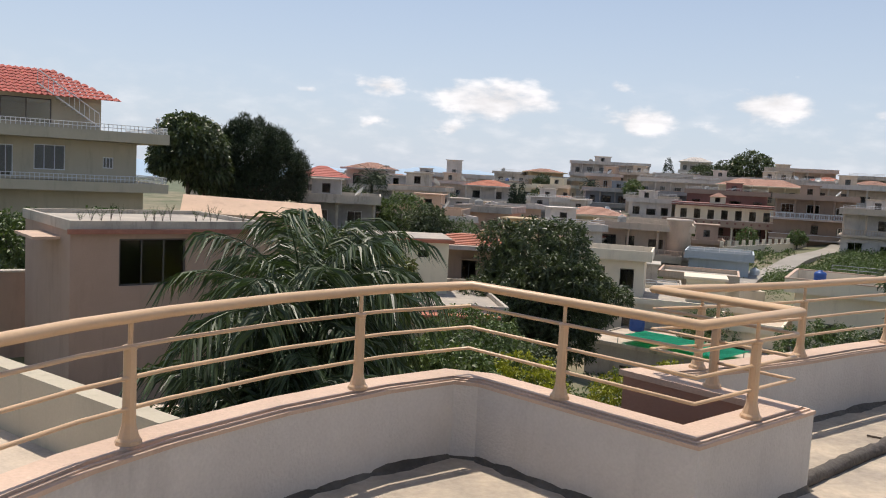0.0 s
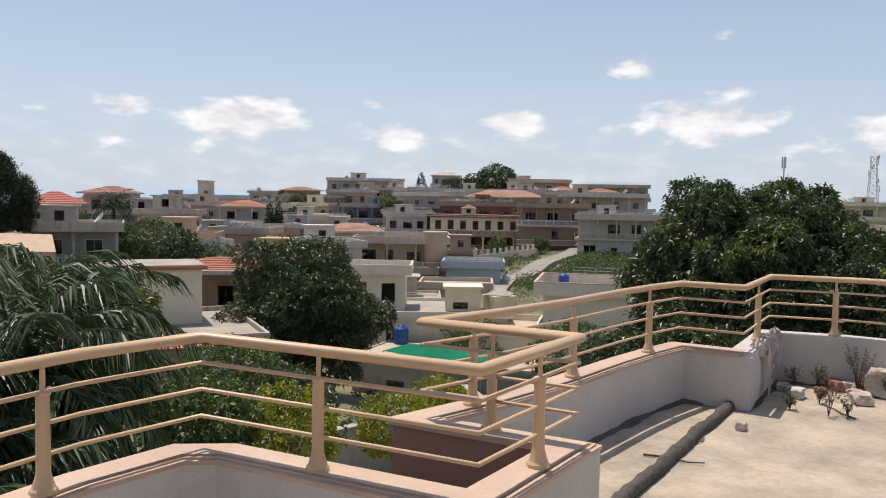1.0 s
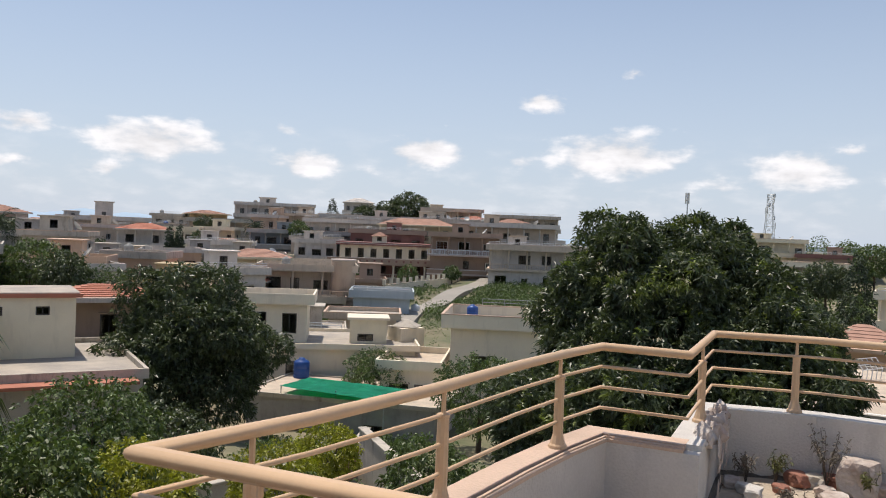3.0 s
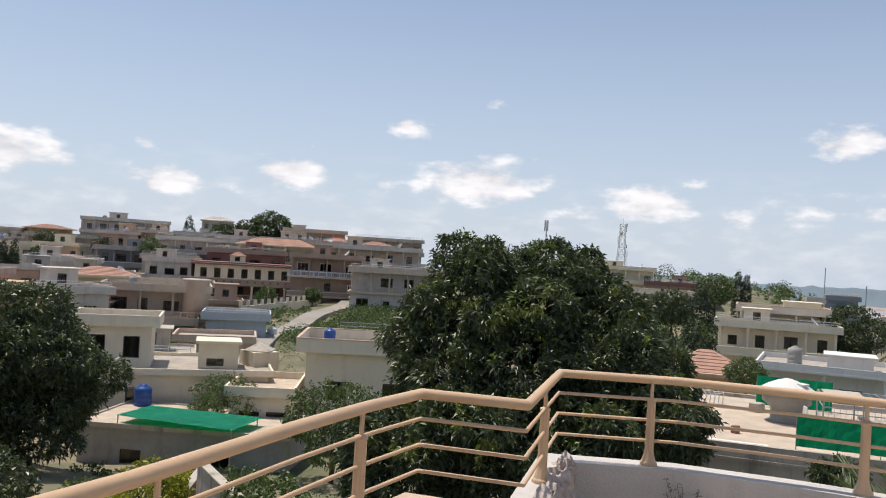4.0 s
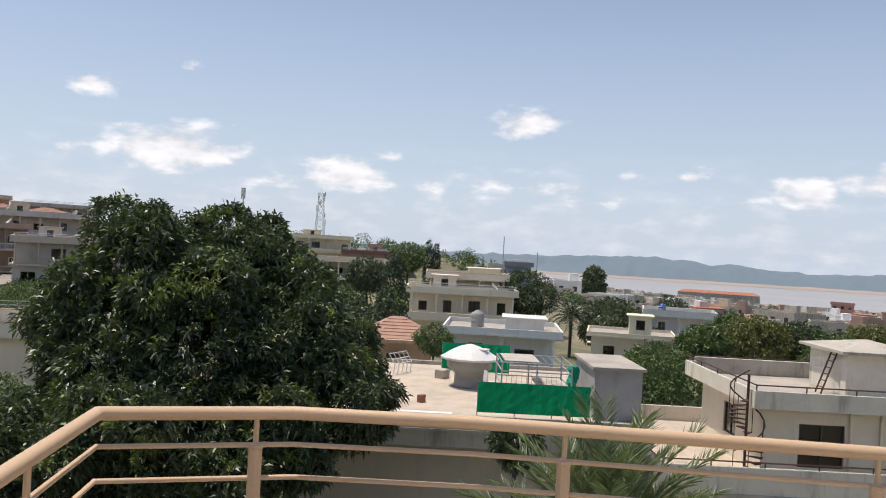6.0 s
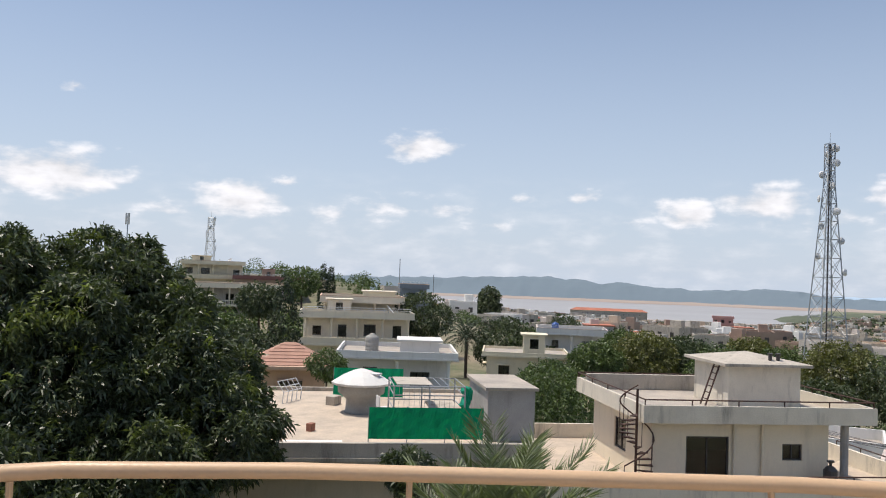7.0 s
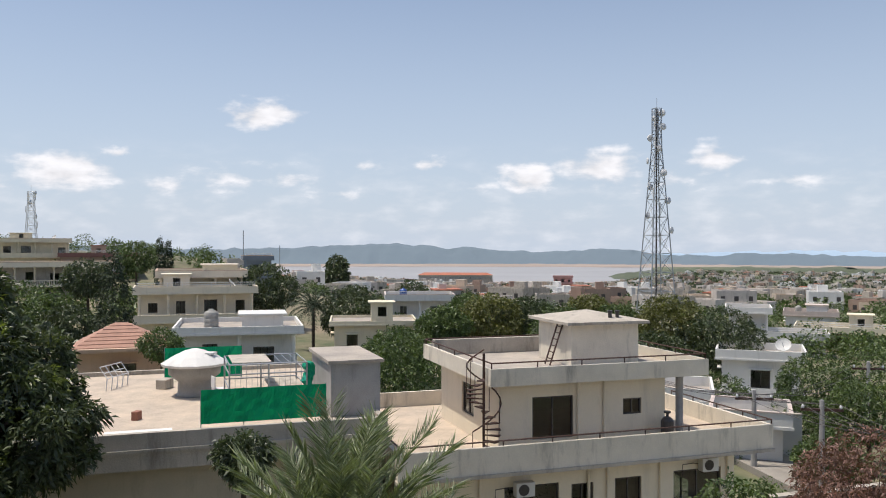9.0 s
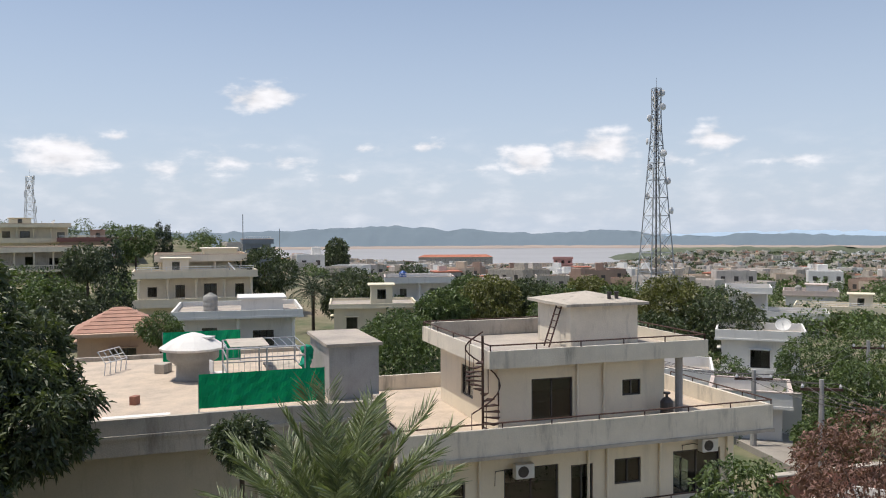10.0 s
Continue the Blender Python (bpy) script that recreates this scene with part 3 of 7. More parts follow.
# the floor follows the wall; it is one slab with a falling edge gutter
bm = bmesh.new()
inner = [(-3.05, -6)] + [tuple(p) for p in offset(WALLLINE, -0.02)] + [(6.7, -6)]
top = [bm.verts.new((x, y, 0)) for x, y in inner]
low = [bm.verts.new((x, y, -0.3)) for x, y in inner]
face = bm.faces.new(top[::-1])
bm.faces.new(low)
for i in range(len(top)):
    j = (i + 1) % len(top)
    bm.faces.new((top[i], top[j], low[j], low[i]))
bmesh.ops.triangulate(bm, faces=[face])
bmesh.ops.recalc_face_normals(bm, faces=bm.faces)
solid("floor", bm, SCREED, "sun-bleached blotchy concrete screed of the roof terrace", "floor", kind="structure")
bm = bmesh.new()
box(bm, -3.2, 6.8, -6.3, -6.0, -7.3, 3.1)
box(bm, -3.2, -3.02, -6.0, -2.6, -7.3, 3.1)
solid("wall_stair_room", bm, PLASTER, "plain white wall of the stair room behind the terrace", "wall", kind="structure")


def railing(label, line, posts, m=None):
    """Steel railing: one thick handrail, three thin bars and flared posts standing on the coping."""
    ob = thing("railing", Matrix.Translation((*line[len(line) // 2], PARA)), label, "railing")
    o = Vector((*line[len(line) // 2], PARA))
    pt = lambda q, z: (q[0] - o.x, q[1] - o.y, z - PARA)
    smooth(part("handrail", tube(bmesh.new(), [pt(q, RAIL) for q in line], 0.027, 12), RAILPAINT, ob))
    for z in (0.635, 0.765, 0.895):
        smooth(part("bar", tube(bmesh.new(), [pt(q, z) for q in line], 0.0105, 8), RAILPAINT, ob))
    for q in posts:
        c = pt(q, PARA)
        bm = bmesh.new()
        lathe(bm, [(0.056, 0.004), (0.054, 0.02), (0.045, 0.03), (0.032, 0.075), (0.029, 0.09), (0.027, 0.40), (0.031, 0.405), (0.031, 0.418), (0.012, 0.425)], 10, c[:2])
        post = part("post", bm, RAILPAINT, ob)
        part("pin", lathe(bmesh.new(), [(0.011, 0.42), (0.011, RAIL - PARA - .02)], 8, c[:2]), RAILPAINT, post, "thin pin under the handrail")
    return ob


railing("peach enamelled steel railing with three thin bars", EDGE, [(-3.12, -0.6), (-3.05, 0.45), (-2.43, 1.96), (-1.42, 2.86), (-0.32, 2.70), (0.62, 2.35), (0.73, 2.98), (0.88, 3.47),
        (1.90, 3.89), (3.06, 4.46), (4.42, 4.575), (5.36, 4.505), (5.93, 3.43), (6.36, 2.33), (6.6, 1.4)])

# broken pier where the wall turns, with its plaster flaking off
bm = bmesh.new()
rnd = random.Random(4)
for i in range(17):
    t = i / 16
    x, y = 4.10 + (4.90 - 4.10) * t, 4.30 + (4.83 - 4.30) * t
    for k in range(3):
        s = 0.03 + rnd.random() * 0.035
        bmesh.ops.create_icosphere(bm, subdivisions=1, radius=s, matrix=Matrix.Translation((x + rnd.uniform(-.05, .05) + .02, y + rnd.uniform(-.05, .05) - .03, PARA - .01 + rnd.uniform(-.04, .03))) @ pose(0, 0, 0, rnd.random() * 90, rnd.random() * 90, 0) @ Matrix.Diagonal((1, 1, .7, 1)))
for v in bm.verts:
    v.co += Vector((noise.noise(v.co * 14), noise.noise(v.co * 15 + Vector((3, 0, 0))), noise.noise(v.co * 13))) * .025
solid("broken_coping", bm, RUBBLE, "crumbling white mortar lumps on the broken wall top", "rubble", kind="stuff")
bm = bmesh.new()
for i in range(26):
    t, z = rnd.random(), rnd.uniform(.05, .42)
    x, y = 4.15 + .72 * t, 4.30 + .48 * t
    s = rnd.uniform(.018, .045)
    bmesh.ops.create_icosphere(bm, subdivisions=1, radius=s, matrix=Matrix.Translation((x + .042, y - .064, z)) @ pose(0, 0, 0, 0, 0, 33) @ Matrix.Diagonal((1.6, .16, rnd.uniform(.6, 1.8), 1)))
solid("flaking_plaster", bm, RUBBLE, "flakes of loose plaster on the damaged wall", "plaster", kind="stuff")

# rough bitumen ridge across the floor
bm = bmesh.new()
pts = []
for i in range(60):
    t = i / 59
    pts.append((1.08 + 3.24 * t + noise.noise((t * 9, 1, 0)) * .02, 2.58 + 2.0 * t + noise.noise((t * 8, 5, 0)) * .02, .026))
tube(bm, pts, 0.046, 10)
for v in bm.verts:
    v.co += Vector((0, 0, noise.noise(v.co * 14) * .03))
    v.co.z = max(v.co.z, -.004)
smooth(solid("bitumen_ridge", bm, BITUMEN, "dark rough bitumen ridge laid across the terrace floor", "ridge"))


def stone(name, label, at, size, seed, material, rz=0.0, flat=0.6):
    bm = bmesh.new()
    bmesh.ops.create_icosphere(bm, subdivisions=3, radius=1)
    for v in bm.verts:
        c = v.co.copy()
        v.co = Vector([max(-.72, min(.72, q)) for q in c]) * 1.25
        v.co *= 1 + noise.noise(c * 1.6 + Vector((seed, 0, 0))) * .22 + noise.noise(c * 5 + Vector((seed, 4, 0))) * .06
        v.co = Vector((v.co.x * size[0], v.co.y * size[1], v.co.z * size[2]))
    low = min(v.co.z for v in bm.verts)
    return solid(name, bm, material, label, "stone", m=pose(at[0], at[1], -low - .004, 0, 0, rz))


stone("concrete_block", "weathered concrete block lying on the terrace", (5.42, 4.02), (.16, .13, .13), 1, RUBBLE, 20)
stone("stone", "flat grey stone beside the dry weeds", (4.98, 3.92), (.13, .09, .05), 2, RUBBLE, 50)
stone("broken_brick", "broken red brick against the parapet", (5.42, 4.22), (.12, .08, .05), 3, BRICKRED, 10)
stone("broken_brick", "broken red brick against the parapet", (5.22, 4.36), (.1, .07, .05), 4, BRICKRED, 70)
stone("stone", "small dark stone on the bare floor", (3.34, 3.71), (.055, .04, .035), 5, RUBBLE, 30)
stone("mortar_lump", "white lump of fallen mortar", (4.62, 4.28), (.09, .06, .05), 6, PLASTER, 30)
stone("mortar_lump", "white lump of fallen mortar", (4.72, 4.42), (.06, .05, .035), 7, PLASTER, 80)
for k, (x, y, rz) in enumerate(((2.33, 3.33, -55), (2.72, 3.55, 20), (4.5, 3.75, 70))):
    bm = tube(bmesh.new(), [(-.2, 0, .012), (-.05, .02, .014), (.1, -.01, .012), (.2, .02, .016)], .008, 6, .004)
    solid("twig", bm, BARK, "thin dry twig on the floor", "twig", m=pose(x, y, 0, 0, 0, rz))


# ---- leaves ----
def leaf_mesh(name, c, d, length, width, rng, droop=0.35):
    """Many separate pointed leaves: c bases, d directions (n x 3); each is folded along its rib."""
    n = len(c)
    d = d / np.linalg.norm(d, axis=1, keepdims=True)
    side = np.cross(d, rng.normal(size=(n, 3)))
    side /= np.linalg.norm(side, axis=1, keepdims=True) + 1e-9
    L = length * rng.uniform(.7, 1.25, (n, 1))
    W = width * rng.uniform(.7, 1.2, (n, 1))
    mid = c + d * L * .5
    tip = c + d * L - np.array([0, 0, 1]) * L * droop
    v = np.stack([c, mid + side * W * .5, tip, mid - side * W * .5], 1).reshape(-1, 3)
    me = bpy.data.meshes.new(name)
    me.vertices.add(len(v))
    me.vertices.foreach_set("co", v.astype(np.float32).ravel())
    me.loops.add(n * 4)
    me.loops.foreach_set("vertex_index", np.arange(n * 4, dtype=np.int32))
    me.polygons.add(n)
    me.polygons.foreach_set("loop_start", np.arange(0, n * 4, 4, dtype=np.int32))
    me.polygons.foreach_set("loop_total", np.full(n, 4, dtype=np.int32))
    me.update(calc_edges=True)
    return me


def crown_points(lobes, clusters, rng, inner=0.62):
    """Places and outward directions of leaf tufts over a heap of lobes (x, y, z, rx, ry, rz)."""
    area = np.array([l[3] * l[5] for l in lobes])
    pick = rng.choice(len(lobes), clusters, p=area / area.sum())
    d = rng.normal(size=(clusters, 3))
    d /= np.linalg.norm(d, axis=1, keepdims=True)
    A = np.array(lobes)
    lump = np.array([noise.noise((v[0] * 2.6 + k * 7.0, v[1] * 2.6, v[2] * 2.6)) for v, k in zip(d, pick)])[:, None]
    rad = (1 - rng.random((clusters, 1)) ** 2.2 * (1 - inner)) * (1 + .24 * lump)
    p = A[pick, :3] + d * A[pick, 3:6] * rad
    keep = np.ones(clusters, bool)
    for l in A:
        q = np.linalg.norm((p - l[:3]) / l[3:6], axis=1)
        keep &= ~(q < .62)
    return p[keep], d[keep]


def tree(label, at, lobes, material, clusters=1500, per=9, leaf=(0.22, 0.06), spread=0.9, trunk=0.2, seed=1, category="tree", group="", young=None, name="tree", droop=0.35, limbs=True):
    """A tapered trunk with limbs to each lobe, and a crown of separate leaves in tufts. Lobes are relative to the foot of the trunk."""
    rng = np.random.default_rng(seed)
    z0 = ground(at[0], at[1]) if len(at) == 2 else at[2]
    ob = thing(name, Matrix.Translation((at[0], at[1], z0 - .1)), label, category, group)
    bm = bmesh.new()
    fork = min(l[2] - l[5] * .6 for l in lobes)
    fork = max(.4, fork)
    tube(bm, [(0, 0, 0), (trunk * .3, 0, fork * .5), (0, trunk * .3, fork)], trunk, 9, trunk * .75)
    if limbs:
        for l in lobes[:14]:
            tube(bm, [(0, 0, fork * .9), (l[0] * .5, l[1] * .5, fork + (l[2] - fork) * .4), (l[0], l[1], l[2] + l[5] * .3)], trunk * .5, 6, trunk * .08)
    part("trunk", bm, BARK, ob)
    p, d = crown_points(lobes, clusters, rng)
    def crown(nm, p, d, m, lb=""):
        c = np.repeat(p, per, 0) + rng.normal(size=(len(p) * per, 3)) * leaf[0] * .25
        dd = np.repeat(d, per, 0) * .6 + rng.normal(size=(len(c), 3)) * spread
        dd[:, 2] -= .1
        me = leaf_mesh(nm, c, dd, leaf[0], leaf[1], rng, droop)
        me.materials.append(m)
        part(nm, me, None, ob, lb)
    if young:
        y = np.array([noise.noise((q[0] * 1.5 + seed, q[1] * 1.5, q[2] * 1.7)) for q in p]) > .34
        crown("young_foliage", p[y], d[y], young, "lighter young leaves")
        p, d = p[~y], d[~y]
    crown("crown", p, d, material)
    return ob


def palm(label, at, top, fronds, length, material, seed, lean=(0, 0), leaflet=(0.42, 0.03), trunk=0.16, rise=(-20, 80), pairs=46, group="", sag=0.5, hang=0.25, droop=0.25):
    """A palm: ringed trunk and arching fronds, each a rib with leaflets on both sides."""
    rng = np.random.default_rng(seed)
    z0 = ground(*at)
    h = top - z0
    ob = thing("palm", Matrix.Translation((at[0], at[1], z0 - .1)), label, "palm", group)
    bm = bmesh.new()
    lathe(bm, [(trunk * (1.25 if k == 0 else 1 + .12 * (k % 2)), h * k / 24) for k in range(25)], 10)
    part("trunk", bm, BARK, ob)
    ribs, cs, ds = bmesh.new(), [], []
    for k in range(fronds):
        az = 2.399 * k + rng.uniform(-.3, .3)
        el = radians(rise[0] + (rise[1] - rise[0]) * (k + .5) / fronds)
        L = length * rng.uniform(.8, 1.1)
        out = np.array([math.cos(az), math.sin(az), 0])
        pts, pos, e = [], np.array([lean[0], lean[1], h]), el
        for i in range(9):
            pts.append(tuple(pos))
            pos = pos + (out * math.cos(e) + np.array([0, 0, math.sin(e)])) * L / 8
            e -= sag * (.35 + i * .09)* .6
        tube(ribs, pts, .022, 5, .005)
        P = np.array(pts)
        s = np.array([-out[1], out[0], 0])
        for j in range(pairs):
            t = .12 + .87 * j / pairs
            f = t * 8
            i = min(7, int(f))
            q = P[i] + (P[i + 1] - P[i]) * (f - i)
            g = P[i + 1] - P[i]
            g = g / np.linalg.norm(g)
            for sg in (-1, 1):
                cs.append(q)
                ds.append(g * .75 + s * sg * .8 + np.array([0, 0, hang]) + rng.normal(size=3) * .12)
    part("frond_fan", ribs, material, ob)
    me = leaf_mesh("foliage", np.array(cs), np.array(ds), leaflet[0], leaflet[1], rng, droop)
    me.materials.append(material)
    part("foliage", me, None, ob)
    return ob


# the great mango before the terrace
ax, ay = 18.6, 17.4
az0 = ground(ax, ay)
def lobe(x, y, z, r, rz=None):
    return (x - ax, y - ay, z - az0, r, r, rz or r)
BIG = [lobe(18.8, 19.7, .5, 1.8), lobe(20.5, 18.0, .5, 1.75), lobe(18.0, 19.9, -1.2, 1.8), lobe(20.6, 16.4, -1.1, 1.95), lobe(18.6, 17.7, -1.4, 2.2),
       lobe(20.5, 14.6, -2.4, 1.25), lobe(15.0, 18.6, -3.9, 1.5), lobe(17.2, 17.0, -3.4, 2.0), lobe(19.2, 15.3, -3.2, 1.5), lobe(21.5, 14.6, -2.7, 1.1), lobe(21.4, 17.2, -.6, 1.4),
       lobe(17.6, 19.0, -3.2, 1.8), lobe(16.2, 19.4, -4.3, 1.4)]


def lumpy(lobes, n, k, seed):
    """Adds small tufted lumps over the outside of the lobes."""
    rnd = random.Random(seed)
    out = list(lobes)
    for x, y, z, rx, ry, rz in lobes:
        for i in range(n):
            a, e = rnd.uniform(0, 6.283), math.asin(rnd.uniform(-.35, 1))
            q = rx * k * rnd.uniform(.75, 1.3)
            out.append((x + rx * math.cos(a) * math.cos(e), y + ry * math.sin(a) * math.cos(e), z + rz * math.sin(e), q, q, q * .75))
    return out


tree("large dark-green mango tree with drooping leaf tufts", (ax, ay), lumpy(BIG, 8, .40, 5), MANGO, 24000, 13, (0.22, 0.06), .95, .38, 11, young=MANGO2, droop=.25)
mx, my = 11.0, 41.3
mz = ground(mx, my)
tree("round dense mango tree", (mx, my), lumpy([(0, 0, -3.3 - mz, 3.2, 3.2, 2.9), (-1.0, -1.0, -5.5 - mz, 2.9, 2.9, 2.2), (1.3, -.8, -4.6 - mz, 2.6, 2.4, 2.3), (-1.3, -.6, -4.2 - mz, 2.3, 2.2, 2.2), (.6, -1.2, -6.3 - mz, 2.4, 2.3, 1.8)], 8, .38, 6), MANGO, 9500, 12, (0.27, 0.08), .95, .25, 12, droop=.25)


# ---- houses ----
def frame_of(p, q, z):
    """Local frame of a house whose front runs from p to q (left to right for someone before it): x along the front, y into it."""
    u = (Vector(q) - Vector(p)).normalized()
    return Matrix(((u.x, -u.y, 0, p[0]), (u.y, u.x, 0, p[1]), (0, 0, 1, z), (0, 0, 0, 1))), (Vector(q) - Vector(p)).length


def water_tank(label, x, y, z, r=0.55, h=1.2, material=None):
    bm = lathe(bmesh.new(), [(r * .96, 0), (r, .05), (r, h * .2), (r * .97, h * .22), (r, h * .25), (r, h * .48), (r * .97, h * .5), (r, h * .53), (r, h * .8), (r * .85, h * .9), (r * .4, h * .98), (r * .38, h * 1.04), (.05, h * 1.06)], 20)
    return smooth(solid("water_tank", bm, material or BLUEPL, label, "water tank", m=pose(x, y, z)))


def bar_rail(parent, pts, h, r=0.02, every=1.3, mids=1, material=None, name="roof_rail"):
    """A low pipe rail on short posts along the points."""
    bm = bmesh.new()
    for k in range(mids):
        tube(bm, [(x, y, z + h * (1 - k / max(1, mids))) for x, y, z in pts], r, 6)
    for a, b in zip(pts, pts[1:]):
        a, b = Vector(a), Vector(b)
        n = max(1, round((b - a).length / every))
        for i in range(n + 1):
            c = a + (b - a) * i / n
            tube(bm, [c, c + Vector((0, 0, h))], r * .9, 5)
    return part(name, bm, material or IRON, parent)


LOTS = []       # middle and size of every house, to keep later ones clear of them


def balustrade(parent, x0, x1, y, z, h, material, step=0.34):
    """A balcony railing: top and bottom bar with upright balusters, along the front of a slab."""
    bm = boxes((x0, x1, y - .03, y + .03, z + h - .07, z + h), (x0, x1, y - .025, y + .025, z + .08, z + .13))
    n = max(2, int((x1 - x0) / step))
    for i in range(n + 1):
        c = x0 + .03 + (x1 - x0 - .06) * i / n
        w = .07 if i % 6 == 0 else .025
        box(bm, c - w, c + w, y - .02, y + .02, z, z + h - .071)
    return part("balustrade", bm, material, parent)


def satellite_dish(x, y, z, r=.55, turn=0.0):
    ob = thing("satellite_dish", pose(x, y, z, 0, 0, turn), "pale round satellite dish on a roof", "satellite dish", "dishes on the roofs")
    part("mount", tube(bmesh.new(), [(0, 0, 0), (0, 0, .7)], .04, 6), STEEL, ob)
    bm = lathe(bmesh.new(), [(.06, 0), (r * .5, .05), (r * .8, .13), (r, .22), (r * .97, .235), (r * .78, .15), (r * .45, .07), (.05, .02)], 14)
    part("reflector", bm, ACWHITE, ob).matrix_local = pose(0, -.05, .8, 50, 0, 0)
    part("feed_arm", tube(bmesh.new(), [(0, -.1, .75), (0, -.75, 1.15)], .02, 5), STEEL, ob)
    return ob


def house(label, p, q, top, depth, wall, sh=3.1, seed=0, roof="flat", band_mat=None, over=0.45, parapet=0.75, cope=None, tile=None, room=None, frame_mat=None, porch=0.0, win=(1.4, 1.35), gap=3.0, name="house", rise=1.6, group=""):
    """A flat-roofed or tiled town house of as many storeys as its slope leaves in view."""
    rnd = random.Random(seed)
    mid = ((p[0] + q[0]) / 2, (p[1] + q[1]) / 2)
    u = (Vector(q) - Vector(p)).normalized()
    back = (mid[0] - u.y * depth, mid[1] + u.x * depth)
    base = min(ground(*p), ground(*q), ground(*back)) - .3
    m, w = frame_of(p, q, base)
    LOTS.append((mid[0] - u.y * depth / 2, mid[1] + u.x * depth / 2, max(w, depth) / 2))
    ob = thing(name, m, label, "house", group)
    zt = top - base - (parapet if roof == "flat" else 0)
    n = max(1, math.ceil((zt - .6) / sh))
    trim = band_mat or wall
    rail_mat = FRAMEWHITE if wall in (MAROON, SALMON, SLATE, GREY) else trim
    for k in range(n):
        z1 = zt - k * sh
        z0 = max(0.0, z1 - sh)
        if z1 - z0 < .5:
            break
        cnt = max(1, int(w / gap))
        inset = porch if k == 0 else 0.0
        if not porch and k < 2 and w > 7 and z1 - z0 > 2.6 and rnd.random() < .45:
            inset = 1.3         # a recessed veranda behind columns
        def wins(length, cnt):
            out = []
            for i in range(cnt):
                c = length * (i + .5) / cnt + rnd.uniform(-.25, .25)
                ww, hh = win[0] * rnd.choice((.7, 1, 1, 1.3)), win[1] * rnd.choice((.8, 1, 1))
                if rnd.random() < .22:
                    out.append((c, .12, 1.0, 2.1))
                elif rnd.random() < .92:
                    out.append((c, .95, ww, hh))
            return out
        full = z1 - z0 > 2.6
        storey(ob, 0, w, inset, depth, z0, z1 - .002, wall, wins(w, cnt) if full else (), wins(depth - inset, max(1, int(depth / 3.4))) if full else (), wins(depth - inset, max(1, int(depth / 3.4))) if full else (), frame_mat or rnd.choice((FRAMEDARK, FRAMEDARK, FRAMEWHITE)), bars=rnd.choice((1, 2)), shade=not inset)
        out = over + .2 + (rnd.uniform(.3, .9) if seed % 3 else 0)
        if k > 0 or roof != "flat":
            part("slab", boxes((-over, w + over, -out, depth + over, z1, z1 + .16)), trim, ob)
            part("slab_edge", boxes((-over - .03, w + over + .03, -out - .05, -out - .003, z1 - .06, z1 + .2)), BLUSH if trim in (MAROON, SALMON) else trim, ob)
            if k > 0:
                if rnd.random() < .5:      # balcony wall or open railing on the projecting slab
                    part("balcony_wall", boxes((-over, w + over, -out + .02, -out + .14, z1 + .161, z1 + .8)), trim, ob)
                    part("balcony_cap", boxes((-over - .04, w + over + .04, -out - .03, -out + .19, z1 + .802, z1 + .88)), rail_mat, ob)
                else:
                    balustrade(ob, -over, w + over, -out + .08, z1 + .161, .85, rail_mat)
        if inset and full:
            cols = max(2, int(w / 2.8))
            for i in range(cols + 1):
                c = .2 + (w - .4) * i / cols
                part("column", lathe(bmesh.new(), [(.2, z0), (.2, z0 + .2), (.14, z0 + .25), (.14, z1 - .25), (.2, z1 - .2), (.2, z1 - .003)], 10, (c, .2)), trim if trim is not MAROON else BLUSH, ob)
            if k == 0 or rnd.random() < .5:
                balustrade(ob, .35, w - .35, .2, z0 + .1, .8, rail_mat)
            part("veranda_floor", boxes((.02, w - .02, .02, inset - .003, z0, z0 + .1)), trim, ob)
    if roof == "flat":
        flat_roof(ob, -over, w + over, -over - (0 if not porch else .2), depth + over, zt, zt + parapet, trim, cope=cope or rnd.choice((None, None, BLUSH, COPING)))
        part("drip_band", boxes((-over - .05, w + over + .05, -over - (.25 if porch else .05), -over - (.203 if porch else .003), zt - .05, zt + .1)), trim, ob)
    else:
        hip_roof(ob, 0, w, 0, depth, zt + .161, rise, tile or TILE)
    if roof == "flat" and not room and seed % 3 != 1 and w > 6:
        a = w * rnd.uniform(.1, .55)
        room = (a, a + 2.8, depth * .35, depth * .35 + 2.6, rnd.uniform(1.9, 2.3))
    if roof == "flat" and seed % 4 == 1:
        v = m @ Vector((w * .25, depth * .5, zt + .17))
        water_tank("water tank standing on a roof", v.x, v.y, v.z, .5, 1.2, BLUEPL if seed in (17, 49) else TANKCONC)
    if roof == "flat" and seed % 5 in (2, 4):
        bar_rail(ob, [(0, -over + .07, zt + parapet), (w, -over + .07, zt + parapet)], .45, .03, 1.6, 2, FRAMEWHITE)
    if roof == "flat" and seed % 3 == 2 and w > 5:
        v = m @ Vector((w * .8, depth * .3, zt + .16))
        satellite_dish(v.x, v.y, v.z, .6, rnd.uniform(0, 360))
    if room:
        a, b, c, d, h = room
        storey(ob, a, b, c, d, zt + .17, zt + h, wall, [((b - a) / 2, .6, .8, .9)] if b - a > 2 else (), frame_mat=frame_mat)
        part("room_roof", bevelled(boxes((a - .25, b + .25, c - .25, d + .25, zt + h, zt + h + .14)), .02), cope or trim, ob)
    return ob


def drain_pipe(parent, x, y, z0, z1, r=0.05):
    return part("drain_pipe", tube(bmesh.new(), [(x, y, z0), (x, y, z1)], r, 8), CREAM, parent)


